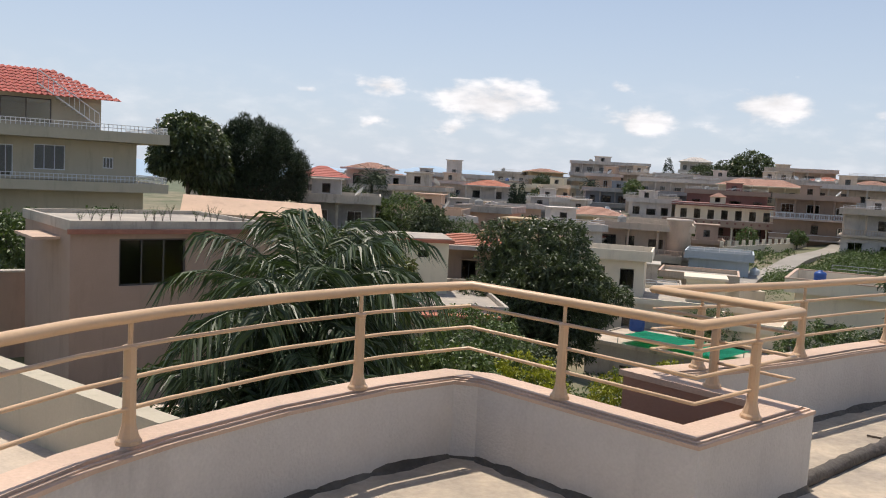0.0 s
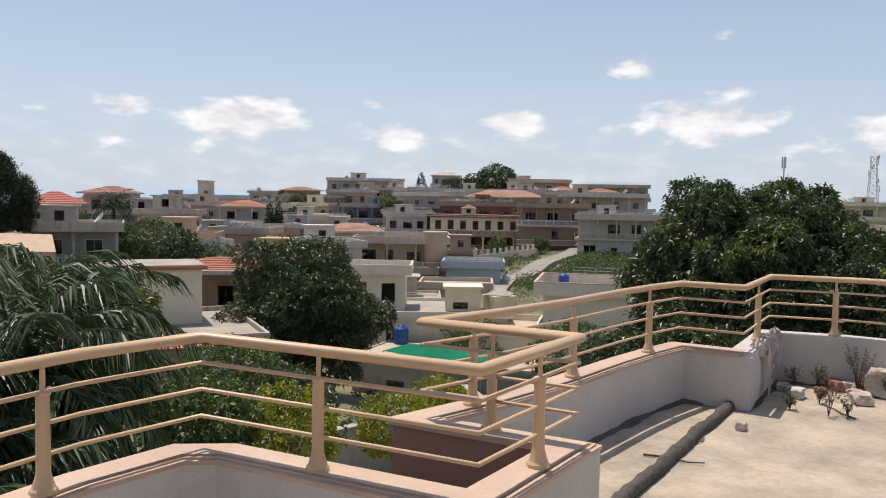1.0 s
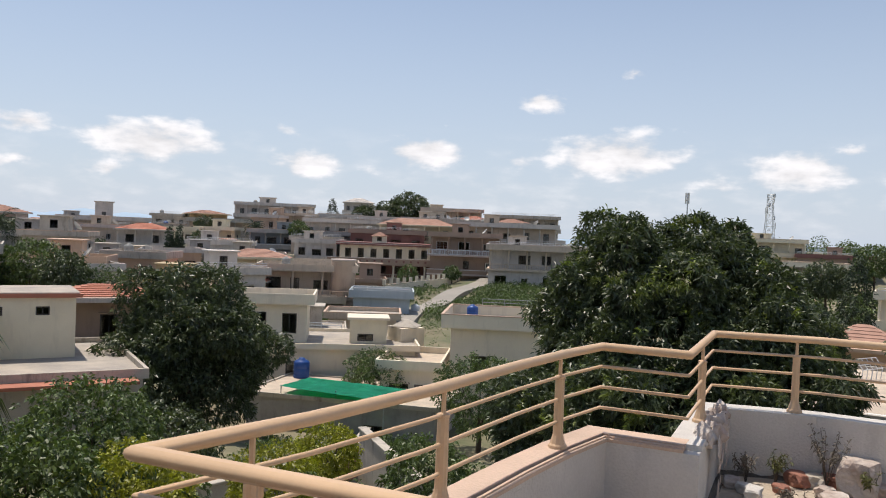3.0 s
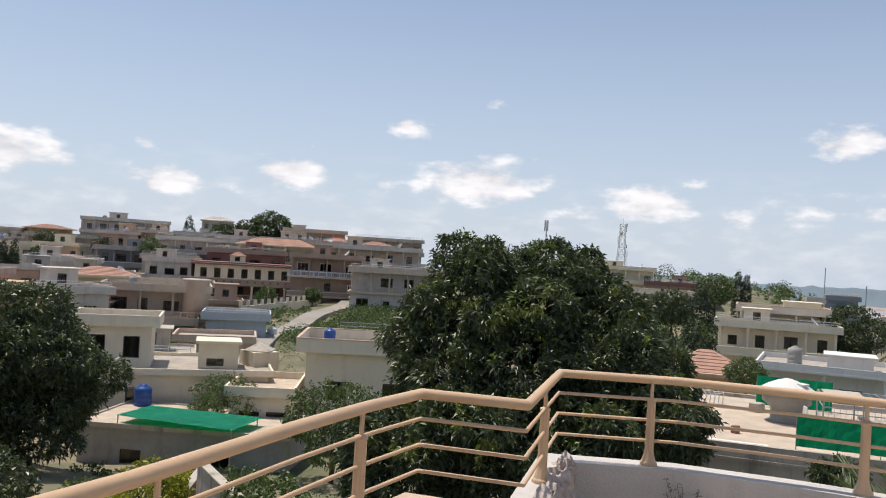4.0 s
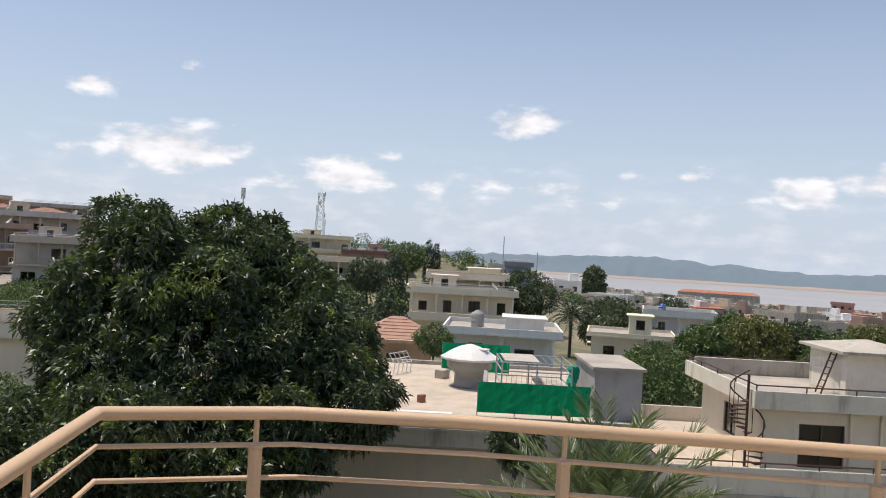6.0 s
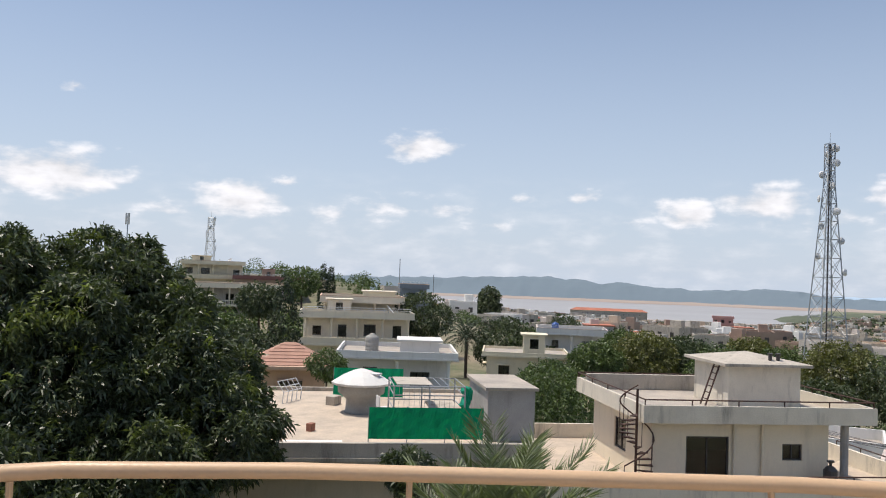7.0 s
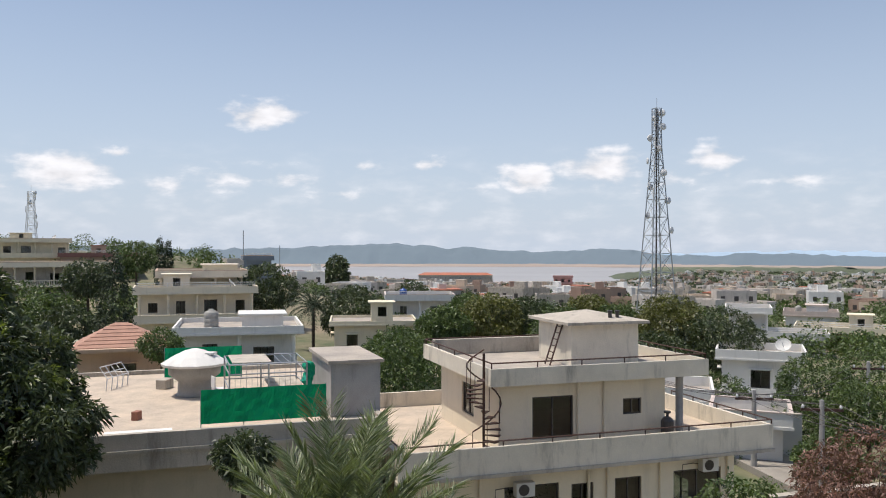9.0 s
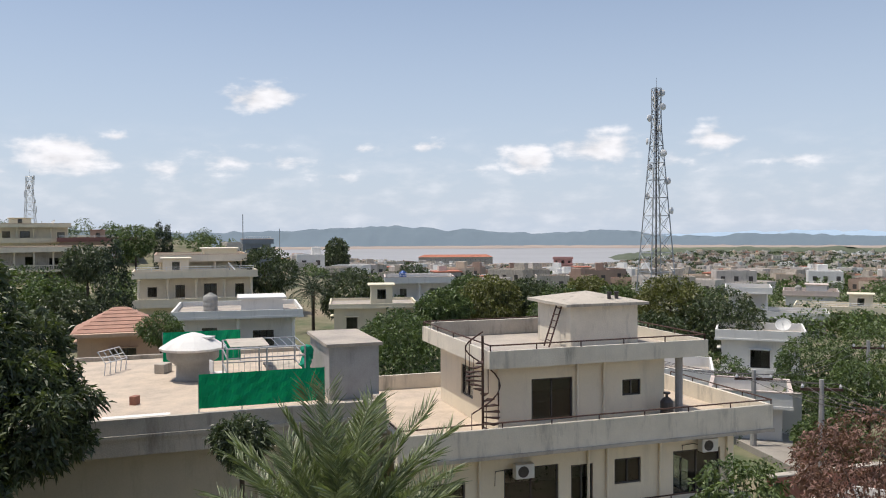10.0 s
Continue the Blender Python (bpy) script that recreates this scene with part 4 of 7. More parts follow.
def air_conditioner(x, z, m):
    """The outdoor unit of an air conditioner on its bracket: casing, round grille and fan."""
    ob = thing("air_conditioner", m @ Matrix.Translation((x, 0, z)) @ Matrix.Diagonal((.8, .9, .78, 1)), "white outdoor air-conditioner unit on the facade", "air conditioner", "air conditioners on the facade")
    part("casing", bevelled(boxes((0, .8, -.42, -.1, 0, .58)), .015), ACWHITE, ob)
    bm = bmesh.new()
    for r in (.06, .13, .2):
        tube(bm, [(.32 + r * math.cos(a * math.pi / 8), -.435, .29 + r * math.sin(a * math.pi / 8)) for a in range(17)], .008, 4)
    part("grille", bm, FRAMEDARK, ob, "dark wire fan grille")
    part("fan_well", lathe(bmesh.new(), [(.23, -.02), (.23, .0)], 20), FRAMEDARK, ob).matrix_local = pose(.32, -.424, .29, 90)
    part("bracket", boxes((.08, .13, -.42, .0, -.06, -.001), (.66, .71, -.42, .0, -.06, -.001)), IRON, ob)
    part("cable", tube(bmesh.new(), [(-.02, -.15, .3), (-.2, -.06, .32), (-.7, -.04, .28), (-.72, -.04, -.3)], .018, 6), FRAMEDARK, ob)
    return ob


def cream_house():
    """Cream house with two roof decks, an iron spiral stair, a tank room and stained deck walls."""
    p, q = (28.0, 7.67), (34.2, -4.1)
    base = -9.6
    m, w = frame_of(p, q, base)
    Z = lambda z: z - base
    ob = thing("house", m, "cream two-storey house with roof decks and stained parapets", "house")
    # lower storey
    storey(ob, .4, w - 1.0, .75, 9.5, 0, Z(-5.26), CREAM, [(1.2, 2.4, 1.5, 1.0), (4.2, 1.85, 1.9, 1.8), (6.0, 1.9, .8, 1.65), (7.7, 2.75, 1.0, .85), (10.4, 2.15, 1.9, 1.5)], [(4, 1.2, 1.5, 1.3)], [(3, 1.2, 1.3, 1.3)])
    for x in (2.8, 6.6, 7.3, 9.3, 12.0):
        drain_pipe(ob, x, .69, 0, Z(-5.27))
    part("cornice", boxes((-.06, w + .06, -.06, .3, Z(-5.37), Z(-5.262))), STAINED, ob, "dirty drip ledge under the deck wall")
    part("slab", boxes((0, w, .302, 10, Z(-5.258), Z(-5.06))), ROOFSAND, ob, "sunned grey deck floor")
    part("parapet", ring(bmesh.new(), -.02, w + .02, 0, 10.02, Z(-5.26), Z(-4.45), .13), GRIMY, ob, "weather-stained parapet band")
    bar_rail(ob, [(.0, .07, Z(-4.45)), (w, .07, Z(-4.45)), (w, 6, Z(-4.45))], .16, .025, 1.6)
    bar_rail(ob, [(.06, .07, Z(-4.45)), (.06, 9.9, Z(-4.45))], .16, .025, 1.6)
    # lower band at the first floor
    part("ledge", boxes((.0, w - .6, .35, .745, Z(-7.75), Z(-7.6))), STAINED, ob)
    bar_rail(ob, [(6.5, .42, Z(-7.6)), (w - .7, .42, Z(-7.6))], .3, .025, 1.6)
    # upper storey
    storey(ob, 3.75, 10.0, 1.5, 7.4, Z(-5.05), Z(-2.78), CREAM, [(1.95, .34, 1.5, 1.4), (4.95, .96, .72, .55)], [(3, .7, 1.2, 1.1)])
    drain_pipe(ob, 6.6, 1.44, Z(-5.04), Z(-2.8)), drain_pipe(ob, 7.6, 1.44, Z(-5.04), Z(-2.8))
    part("column", lathe(bmesh.new(), [(.13, Z(-5.05)), (.13, Z(-2.8))], 12, (10.45, 1.3)), GREY, ob)
    part("upper_slab", boxes((3.3, 11.2, .94, 7.9, Z(-2.775), Z(-2.6))), ROOFTOP, ob)
    part("upper_parapet", ring(bmesh.new(), 3.2, 11.3, .82, 8.02, Z(-2.78), Z(-2.22), .13), GRIMY, ob, "cream upturned roof edge")
    bar_rail(ob, [(3.26, 8.0, Z(-2.22)), (3.26, .88, Z(-2.22))], .18, .025, 1.6)
    bar_rail(ob, [(3.26, .88, Z(-2.22)), (11.2, .88, Z(-2.22)), (11.2, 7.9, Z(-2.22))], .18, .025, 1.6)
    bar_rail(ob, [(3.3, 7.95, Z(-2.22)), (11.2, 7.95, Z(-2.22))], .2, .025, 1.6)
    part("roof_curb", boxes((3.4, 8.2, 7.3, 7.5, Z(-2.59), Z(-2.0))), STAINED, ob)
    # tank room with a shallow pyramid roof, and the iron ladder against it
    storey(ob, 7.1, 9.8, 2.9, 5.6, Z(-2.59), Z(-1.12), GRIMY)
    bm = bmesh.new()
    lo = [bm.verts.new(c) for c in ((6.8, 2.6, Z(-1.115)), (10.1, 2.6, Z(-1.115)), (10.1, 5.9, Z(-1.115)), (6.8, 5.9, Z(-1.115)))]
    hi = [bm.verts.new((c.co.x, c.co.y, c.co.z + .1)) for c in lo]
    ap = bm.verts.new((8.4, 4.2, Z(-.68)))
    bm.faces.new(lo[::-1])
    for k in range(4):
        bm.faces.new((lo[k], lo[(k + 1) % 4], hi[(k + 1) % 4], hi[k]))
        bm.faces.new((hi[k], hi[(k + 1) % 4], ap))
    part("room_roof", bm, STAINED, ob)
    for sx in (8.75, 9.05):
        part("vent", lathe(bmesh.new(), [(.07, Z(-.95)), (.07, Z(-.72)), (.1, Z(-.70)), (.1, Z(-.66))], 8, (sx, 3.1)), FRAMEDARK, ob)
    bm = bmesh.new()
    tube(bm, [(6.5, 3.4, Z(-2.59)), (7.05, 3.4, Z(-1.0))], .03, 6), tube(bm, [(6.5, 3.8, Z(-2.59)), (7.05, 3.8, Z(-1.0))], .03, 6)
    for i in range(1, 7):
        tube(bm, [(6.5 + .55 * i / 7, 3.4, Z(-2.59) + 1.59 * i / 7), (6.5 + .55 * i / 7, 3.8, Z(-2.59) + 1.59 * i / 7)], .02, 5)
    part("ladder", bm, IRON, ob, "rusty iron ladder")
    # iron spiral stair from the lower deck to the upper
    bm = tube(bmesh.new(), [(3.1, 1.15, Z(-5.06)), (3.1, 1.15, Z(-1.75))], .045, 8)
    part("stair_pole", bm, IRON, ob)
    turn, n = radians(400), 16
    hr = []
    for i in range(n + 1):
        a = radians(-150) + turn * i / n
        z = Z(-5.0) + (Z(-2.4) - Z(-5.0)) * i / n
        hr.append((3.1 + .55 * math.cos(a), 1.15 + .55 * math.sin(a), z + .85))
        if i < n:
            b = a + turn / n * 1.1
            bm = bmesh.new()
            lo = [bm.verts.new((3.1 + r * math.cos(t), 1.15 + r * math.sin(t), z)) for r, t in ((.05, a), (.55, a), (.55, b), (.05, b))]
            hi = [bm.verts.new((c.co.x, c.co.y, z + .035)) for c in lo]
            bm.faces.new(lo[::-1]), bm.faces.new(hi)
            for k in range(4):
                bm.faces.new((lo[k], lo[(k + 1) % 4], hi[(k + 1) % 4], hi[k]))
            part("tread", bm, IRON, ob)
            if i % 2 == 0:
                part("baluster", tube(bmesh.new(), [(hr[-1][0], hr[-1][1], z), hr[-1]], .014, 5), IRON, ob)
    part("stair_handrail", tube(bmesh.new(), hr, .025, 6), IRON, ob)
    air_conditioner(3.9, Z(-6.2) + base, pose(0, 0, 0) @ m @ Matrix.Translation((0, .75, -base)))
    air_conditioner(10.75, Z(-5.98) + base, m @ Matrix.Translation((0, .75, -base)))
    drum = m @ Vector((9.7, .9, 0))
    solid("gas_cylinder", lathe(bmesh.new(), [(.2, 0), (.22, .05), (.22, .8), (.12, .92), (.05, .95), (.05, 1.05), (.12, 1.06), (.12, 1.12)], 14), FRAMEDARK, "dark metal cylinder standing on the deck", "cylinder", m=pose(drum.x, drum.y, -5.06))
    for k, (x, y) in enumerate(((7.3, 1.6), (7.9, 1.5), (8.6, 1.7))):
        v = m @ Vector((x, y, 0))
        stone("roof_rubble", "heap of old rubble on the roof deck", (v.x, v.y), (.3, .2, .12), 20 + k, BRICKRED if k == 1 else RUBBLE, 30 * k).location.z = -2.52


cream_house()


def arched_window(parent, x, y, z, w, h):
    """A narrow round-headed window: white surround proud of the wall, with dark glass set into it."""
    n = 10
    def outline(r, d):
        arch = [(x + r * math.cos(math.pi * k / n), z + h - w / 2 + r * math.sin(math.pi * k / n)) for k in range(n + 1)]
        return [(x + r, z - d)] + arch + [(x - r, z - d)]
    bm = bmesh.new()
    a, b = outline(w / 2, .06), outline(w / 2 - .07, 0)
    loops = [[bm.verts.new((px, yy, pz)) for px, pz in o] for o, yy in ((a, y - .003), (a, y - .05), (b, y - .05), (b, y - .003))]
    for p, q in zip(loops, loops[1:]):
        for k in range(len(p)):
            bm.faces.new((p[k], p[(k + 1) % len(p)], q[(k + 1) % len(p)], q[k]))
    ob = part("arched_window", bm, FRAMEWHITE, parent, "white round-headed window surround")
    bm = bmesh.new()
    vs = [[bm.verts.new((px, yy, pz)) for px, pz in b] for yy in (y - .025, y - .004)]
    bm.faces.new(vs[0]), bm.faces.new(vs[1][::-1])
    for k in range(len(b)):
        bm.faces.new((vs[0][k], vs[1][k], vs[1][(k + 1) % len(b)], vs[0][(k + 1) % len(b)]))
    part("pane", bm, DARKGLASS, ob)


def dome_house():
    """Long flat roof with a domed water tank, shade nets and a pigeon cage."""
    p, q = (24.63, 15.03), (28.35, 8.11)
    u = (Vector(q) - Vector(p)).normalized()
    p = tuple(Vector(p) - u * 3.4)
    base = -9.3
    m, w = frame_of(p, q, base)
    Z = lambda z: z - base
    ob = thing("house", m, "flat-roofed house with a stained concrete roof edge", "house")
    storey(ob, 0, w, .7, 11.5, 0, Z(-4.42), DIMCREAM, [(8.0, 2.45, .8, .6)], frame_mat=FRAMEDARK, bars=3)
    for x in (3.7, 4.3, 4.9):
        arched_window(ob, x, .7, 1.3, .5, 1.5)
    drain_pipe(ob, 7.6, .64, 0, Z(-4.45))
    part("roof_edge", ring(bmesh.new(), -.3, w + .02, 0, 12, Z(-4.42), Z(-3.42), .2), STAINED, ob, "black-stained concrete roof edge")
    part("roof_ledge", boxes((-.35, w + .06, -.08, -.002, Z(-3.95), Z(-3.85))), STAINED, ob)
    part("roof", boxes((-.1, w - .18, .2, 11.8, Z(-3.8), Z(-3.58))), ROOFSAND, ob, "bleached sandy roof floor")
    part("roof_patch", boxes((3.4, 5.2, .25, 1.1, Z(-3.579), Z(-3.55))), WHITE, ob, "white repair patch")
    # grey block at the end of the roof
    storey(ob, w - 1.45, w + .1, 1.2, 4.6, Z(-3.57), Z(-1.95), GREY)
    part("block_roof", boxes((w - 1.55, w + .2, 1.1, 4.7, Z(-1.948), Z(-1.85))), ROOFTOP, ob)
    mm = lambda x, y, z=-3.58: m @ Vector((x, y, z - base))
    # domed tank
    t = thing("domed_water_tank", Matrix.Translation(mm(6.0, 6.5)), "grey concrete water tank with a white cone roof", "water tank")
    smooth(part("body", lathe(bmesh.new(), [(.66, 0), (.58, .08), (.56, .5), (.88, .75), (.9, 1.1), (.85, 1.12)], 24), TANKCONC, t))
    part("roof", lathe(bmesh.new(), [(1.12, 1.06), (1.14, 1.14), (.75, 1.38), (.35, 1.56), (.1, 1.63)], 12), WHITE, t, "faceted white cone roof")
    part("hatch", bevelled(boxes((-.2, .2, -.75, -.4, 1.44, 1.51)), .01), WHITE, t)
    # green shade nets on frames
    for (a, b, y, z0, z1, lb) in ((5.95, 9.45, .12, -3.3, -2.35, "green shade net stretched along the roof edge"), (5.0, 7.9, 9.8, -3.5, -2.3, "green shade net screen at the back of the roof")):
        o = thing("shade_net", m, lb, "shade net")
        bm = bmesh.new()
        n = 44
        vs = [[bm.verts.new((a + (b - a) * i / n, y - .03 + .025 * math.sin(i * 1.1) * (j % 2) + .03 * noise.noise((i * .5, j * .6, y)), Z(z0 + (z1 - z0) * j / 6))) for j in range(7)] for i in range(n + 1)]
        for i in range(n):
            for j in range(6):
                bm.faces.new((vs[i][j], vs[i + 1][j], vs[i + 1][j + 1], vs[i][j + 1]))
        bmesh.ops.solidify(bm, geom=bm.faces[:], thickness=.012)
        part("net", bm, NET, o)
        k = max(2, round((b - a) / 1.3))
        for i in range(k + 1):
            part("stake", tube(bmesh.new(), [(a + (b - a) * i / k, y + .05, Z(-3.58)), (a + (b - a) * i / k, y + .05, Z(z1 + .02))], .018, 5), STEEL, o)
    # wire cage
    o = thing("bird_cage", m, "large wire and pipe cage on the roof", "cage")
    bm = bmesh.new()
    x0, x1, y0, y1, z0, z1 = 6.9, 9.3, 2.6, 4.8, -3.58, -2.05
    for x in (x0, (x0 + x1) / 2, x1):
        for y in (y0, y1):
            part("post", tube(bmesh.new(), [(x, y, Z(z0)), (x, y, Z(z1))], .03, 5), STEEL, o)
    for z in (z1, (z0 + z1) / 2, -2.35, -3.2):
        part("rail", tube(bmesh.new(), [(x0, y0, Z(z)), (x1, y0, Z(z)), (x1, y1, Z(z)), (x0, y1, Z(z)), (x0, y0, Z(z))], .022, 5), STEEL, o)
    bm = bmesh.new()
    for i in range(1, 9):
        tube(bm, [(x0 + (x1 - x0) * i / 9, y0, Z(z1)), (x0 + (x1 - x0) * i / 9, y1, Z(z1))], .012, 4)
    for i in range(1, 14):
        tube(bm, [(x0 + (x1 - x0) * i / 14, y0, Z(z0 + .1)), (x0 + (x1 - x0) * i / 14, y0, Z(z1))], .006, 4)
    part("wire", bm, STEEL, o)
    part("sheet", boxes((x0 + .1, x0 + 1.3, y0 + .1, y1 - .1, Z(z1 + .03), Z(z1 + .05))), STAINED, o)
    part("perch_shelf", boxes((x1 - 1.1, x1 - .1, y0 + .3, y1 - .2, Z(-2.9), Z(-2.82))), STAINED, o)
    # heap of net between cage and block
    bm = bmesh.new()
    bmesh.ops.create_icosphere(bm, subdivisions=3, radius=.5, matrix=Matrix.Translation((9.38, 2.9, Z(-2.5))) @ Matrix.Diagonal((.35, .5, 1.1, 1)))
    for v in bm.verts:
        v.co += v.normal * noise.noise(v.co * 4) * .22
    bmesh.ops.translate(bm, verts=bm.verts, vec=(0, 0, .0))
    part("net_heap", bm, NET, o, "bunched green net hanging on the cage")
    # odds and ends on the roof
    solid("brick_block", bevelled(boxes((-.14, .14, -.1, .1, 0, .26)), .01), BRICKRED, "reddish block standing on the roof", "block", m=Matrix.Translation(mm(4.2, 2.7)))
    solid("cement_block", bevelled(boxes((-.3, .3, -.2, .2, 0, .35)), .02), STAINED, "pale cement block on the roof", "block", m=Matrix.Translation(mm(5.0, 8.2)))
    c = thing("plastic_chair", Matrix.Translation(mm(6.75, 5.0)) @ pose(0, 0, 0, 0, 0, 40), "white plastic chair standing on the roof", "chair")
    part("seat", bevelled(boxes((-.22, .22, -.22, .22, .4, .44)), .01), FRAMEWHITE, c)
    part("backrest", bevelled(boxes((-.22, .22, .19, .23, .45, .85)), .01), FRAMEWHITE, c)
    for x in (-.19, .19):
        for y in (-.19, .19):
            part("leg", tube(bmesh.new(), [(x * 1.15, y * 1.15, 0), (x, y, .4)], .02, 6), FRAMEWHITE, c)
    solid("bench_frame", bar_frame(), FRAMEWHITE, "white garden bench of bent pipe", "bench", m=Matrix.Translation(mm(3.0, 8.2)))


def bar_frame():
    bm = bmesh.new()
    for k in range(5):
        tube(bm, [(k * .35, 0, 0), (k * .35, -.05, .45), (k * .35, .25, .85)], .02, 5)
    for y, z in ((-.05, .45), (.1, .63), (.25, .85)):
        tube(bm, [(0, y, z), (1.4, y, z)], .02, 5)
    return bm


dome_house()


def near_house():
    """Salmon house beside the terrace, its flat roof grown with weeds, with two dark window openings."""
    p, q = (-8.25, 22.67), (-3.2, 25.6)
    base = -6.2
    m, w = frame_of(p, q, base)
    Z = lambda z: z - base
    ob = thing("house", m, "plain salmon-plastered house with dark barred windows", "house")
    storey(ob, 0, w, 0, 5.2, 0, Z(-.42), SALMON, [(2.35, Z(-2.05), 2.0, 1.4)], [(3.5, Z(-2.0), 1.9, 1.5)], bars=2)
    flat_roof(ob, -.05, w + .1, -.12, 5.4, Z(-.418), Z(-.12), STAINED, cope=None)
    part("cornice", boxes((-.12, w + .16, -.2, -.123, Z(-.5), Z(-.36))), BRICKRED, ob, "reddish cornice under the roof edge")
    part("sunshade", boxes((-.75, -.002, 1.0, 3.2, Z(-.75), Z(-.67))), COPING, ob, "thin sunshade slab over the side window")
    return ob


near_house()


def left_house():
    """Three-storey cream house with broad slabs, white balustrades and red tiled roofs."""
    p, q = (-22.0, 39.0), (-9.6, 45.0)
    base = -4.6
    m, w = frame_of(p, q, base)
    Z = lambda z: z - base
    ob = thing("house", m, "large cream house with broad slabs and red tiled roofs", "house")
    storey(ob, 0, w - .6, 1.4, 10, 0, Z(-.1), DIMCREAM)
    storey(ob, 0, w - 1.0, 1.4, 10, Z(.42), Z(2.55), DIMCREAM, [(1.5, .5, 1.0, 1.2), (3.0, .02, 1.0, 1.7), (4.9, .4, 1.0, 1.1), (6.2, .1, 1.0, 1.6), (8.4, .5, 1.5, 1.3), (11.3, .7, .55, .6)], frame_mat=FRAMEWHITE, bars=2)
    for z0, z1 in ((-.098, .40), (2.56, 3.1)):
        part("slab", boxes((-1, w + .4, .1, 11, Z(z0), Z(z1))), DIMCREAM, ob)
    for z, h in ((.40, .35), (3.1, .35)):
        bar_rail(ob, [(-1, .2, Z(z)), (w + .3, .2, Z(z)), (w + .3, 9, Z(z))], h, .02, .22, 2, FRAMEWHITE, "balustrade")
    storey(ob, 0, w - 2.7, 2.2, 9, Z(3.11), Z(4.85), DIMCREAM, [(7.4, .2, 2.4, 1.3)])
    for a, b, z in ((-4, 4.6, 5.0), (5.9, w - 1.9, 4.7)):
        bm = bmesh.new()
        rows = 9
        for i in range(rows):
            y0, y1 = 1.2 + 4.2 * i / rows, 1.2 + 4.2 * (i + 1) / rows
            za, zb = z + 1.7 * i / rows, z + 1.7 * (i + 1) / rows
            n = int((b - a) / .3)
            for k in range(n):
                x0, x1 = a + (b - a) * k / n, a + (b - a) * (k + 1) / n
                if x1 > b - 2.6 * i / rows and a > 0:      # the end of the roof is hipped
                    break
                xm = (x0 + x1) / 2
                v = [bm.verts.new(c) for c in ((x0, y0 - .04, Z(za + .03)), (xm, y0 - .04, Z(za + .10)), (x1, y0 - .04, Z(za + .03)), (x1, y1, Z(zb)), (xm, y1, Z(zb + .07)), (x0, y1, Z(zb)))]
                bm.faces.new((v[0], v[1], v[4], v[5])), bm.faces.new((v[1], v[2], v[3], v[4])), bm.faces.new((v[0], v[2], v[1]))
        part("tiled_roof", bm, REDTILE, ob, "bright red clay tile roof slope")["kind"] = "stuff"
        part("roof_back", boxes((a, b - (2.7 if a > 0 else 0), 5.4, 9, Z(z), Z(z + 1.7))), DIMCREAM, ob)
    bm = bmesh.new()
    tube(bm, [(w - 6.0, 1.2, Z(5.3)), (w - 3.0, 1.2, Z(3.3))], .04, 6), tube(bm, [(w - 6.0, 1.2, Z(6.0)), (w - 3.0, 1.2, Z(4.0))], .03, 6)
    for i in range(13):
        x = w - 6.0 + 3.0 * i / 12
        z = Z(5.3) - 2.0 * i / 12
        tube(bm, [(x, 1.2, z), (x, 1.2, z + .7)], .015, 5)
        tube(bm, [(x, 1.2, z), (x, 2.0, z)], .03, 5)
    part("stair", bm, FRAMEWHITE, ob, "white steel stair with balusters")
    part("lamp", lathe(bmesh.new(), [(.03, Z(3.1)), (.03, Z(3.75)), (.1, Z(3.8)), (.12, Z(3.92)), (.03, Z(4.02))], 8, (w - .2, .3)), FRAMEWHITE, ob)


left_house()


def annex():
    """House beyond the palm: pale roof deck, tank room with red eaves and a low shed."""
    p, q = (-1.4, 34.6), (7.3, 34.24)
    base = -9
    m, w = frame_of(p, q, base)
    Z = lambda z: z - base
    ob = thing("house", m, "old cream house with a broad pale roof deck", "house")
    storey(ob, 0, w, 0, 9.5, 0, Z(-4.5), STAINED, [(2.0, 2.6, .9, .7), (5, 1, 1.5, 1.4)])
    flat_roof(ob, -.1, w + .2, -.1, 9.6, Z(-4.498), Z(-4.1), STAINED)
    part("awning", boxes((3.6, w - .3, -1.0, -.102, Z(-4.55), Z(-4.42))), TILE, ob, "red painted awning slab")
    storey(ob, 2.0, 6.7, 5.0, 9.0, Z(-4.33), Z(-1.72), CREAM2, [(1.6, 1.85, .55, .38), (3.4, 1.85, .55, .38)], [(2, 1.1, 1.1, 1.0)])
    part("room_roof", boxes((1.8, 6.95, 4.8, 9.2, Z(-1.718), Z(-1.55))), TILE, ob, "flat roof with red painted eaves")
    part("room_roof_top", boxes((1.9, 6.85, 4.9, 9.1, Z(-1.548), Z(-1.5))), ROOFTOP, ob)
    storey(ob, .4, 3.2, 2.2, 4.8, Z(-4.33), Z(-2.28), STAINED, [(.75, .25, .7, .5), (1.9, .25, .7, .5)])
    part("shed_roof", boxes((.2, 3.4, 2.0, 5.0, Z(-2.278), Z(-2.18))), ROOFTOP, ob)


annex()


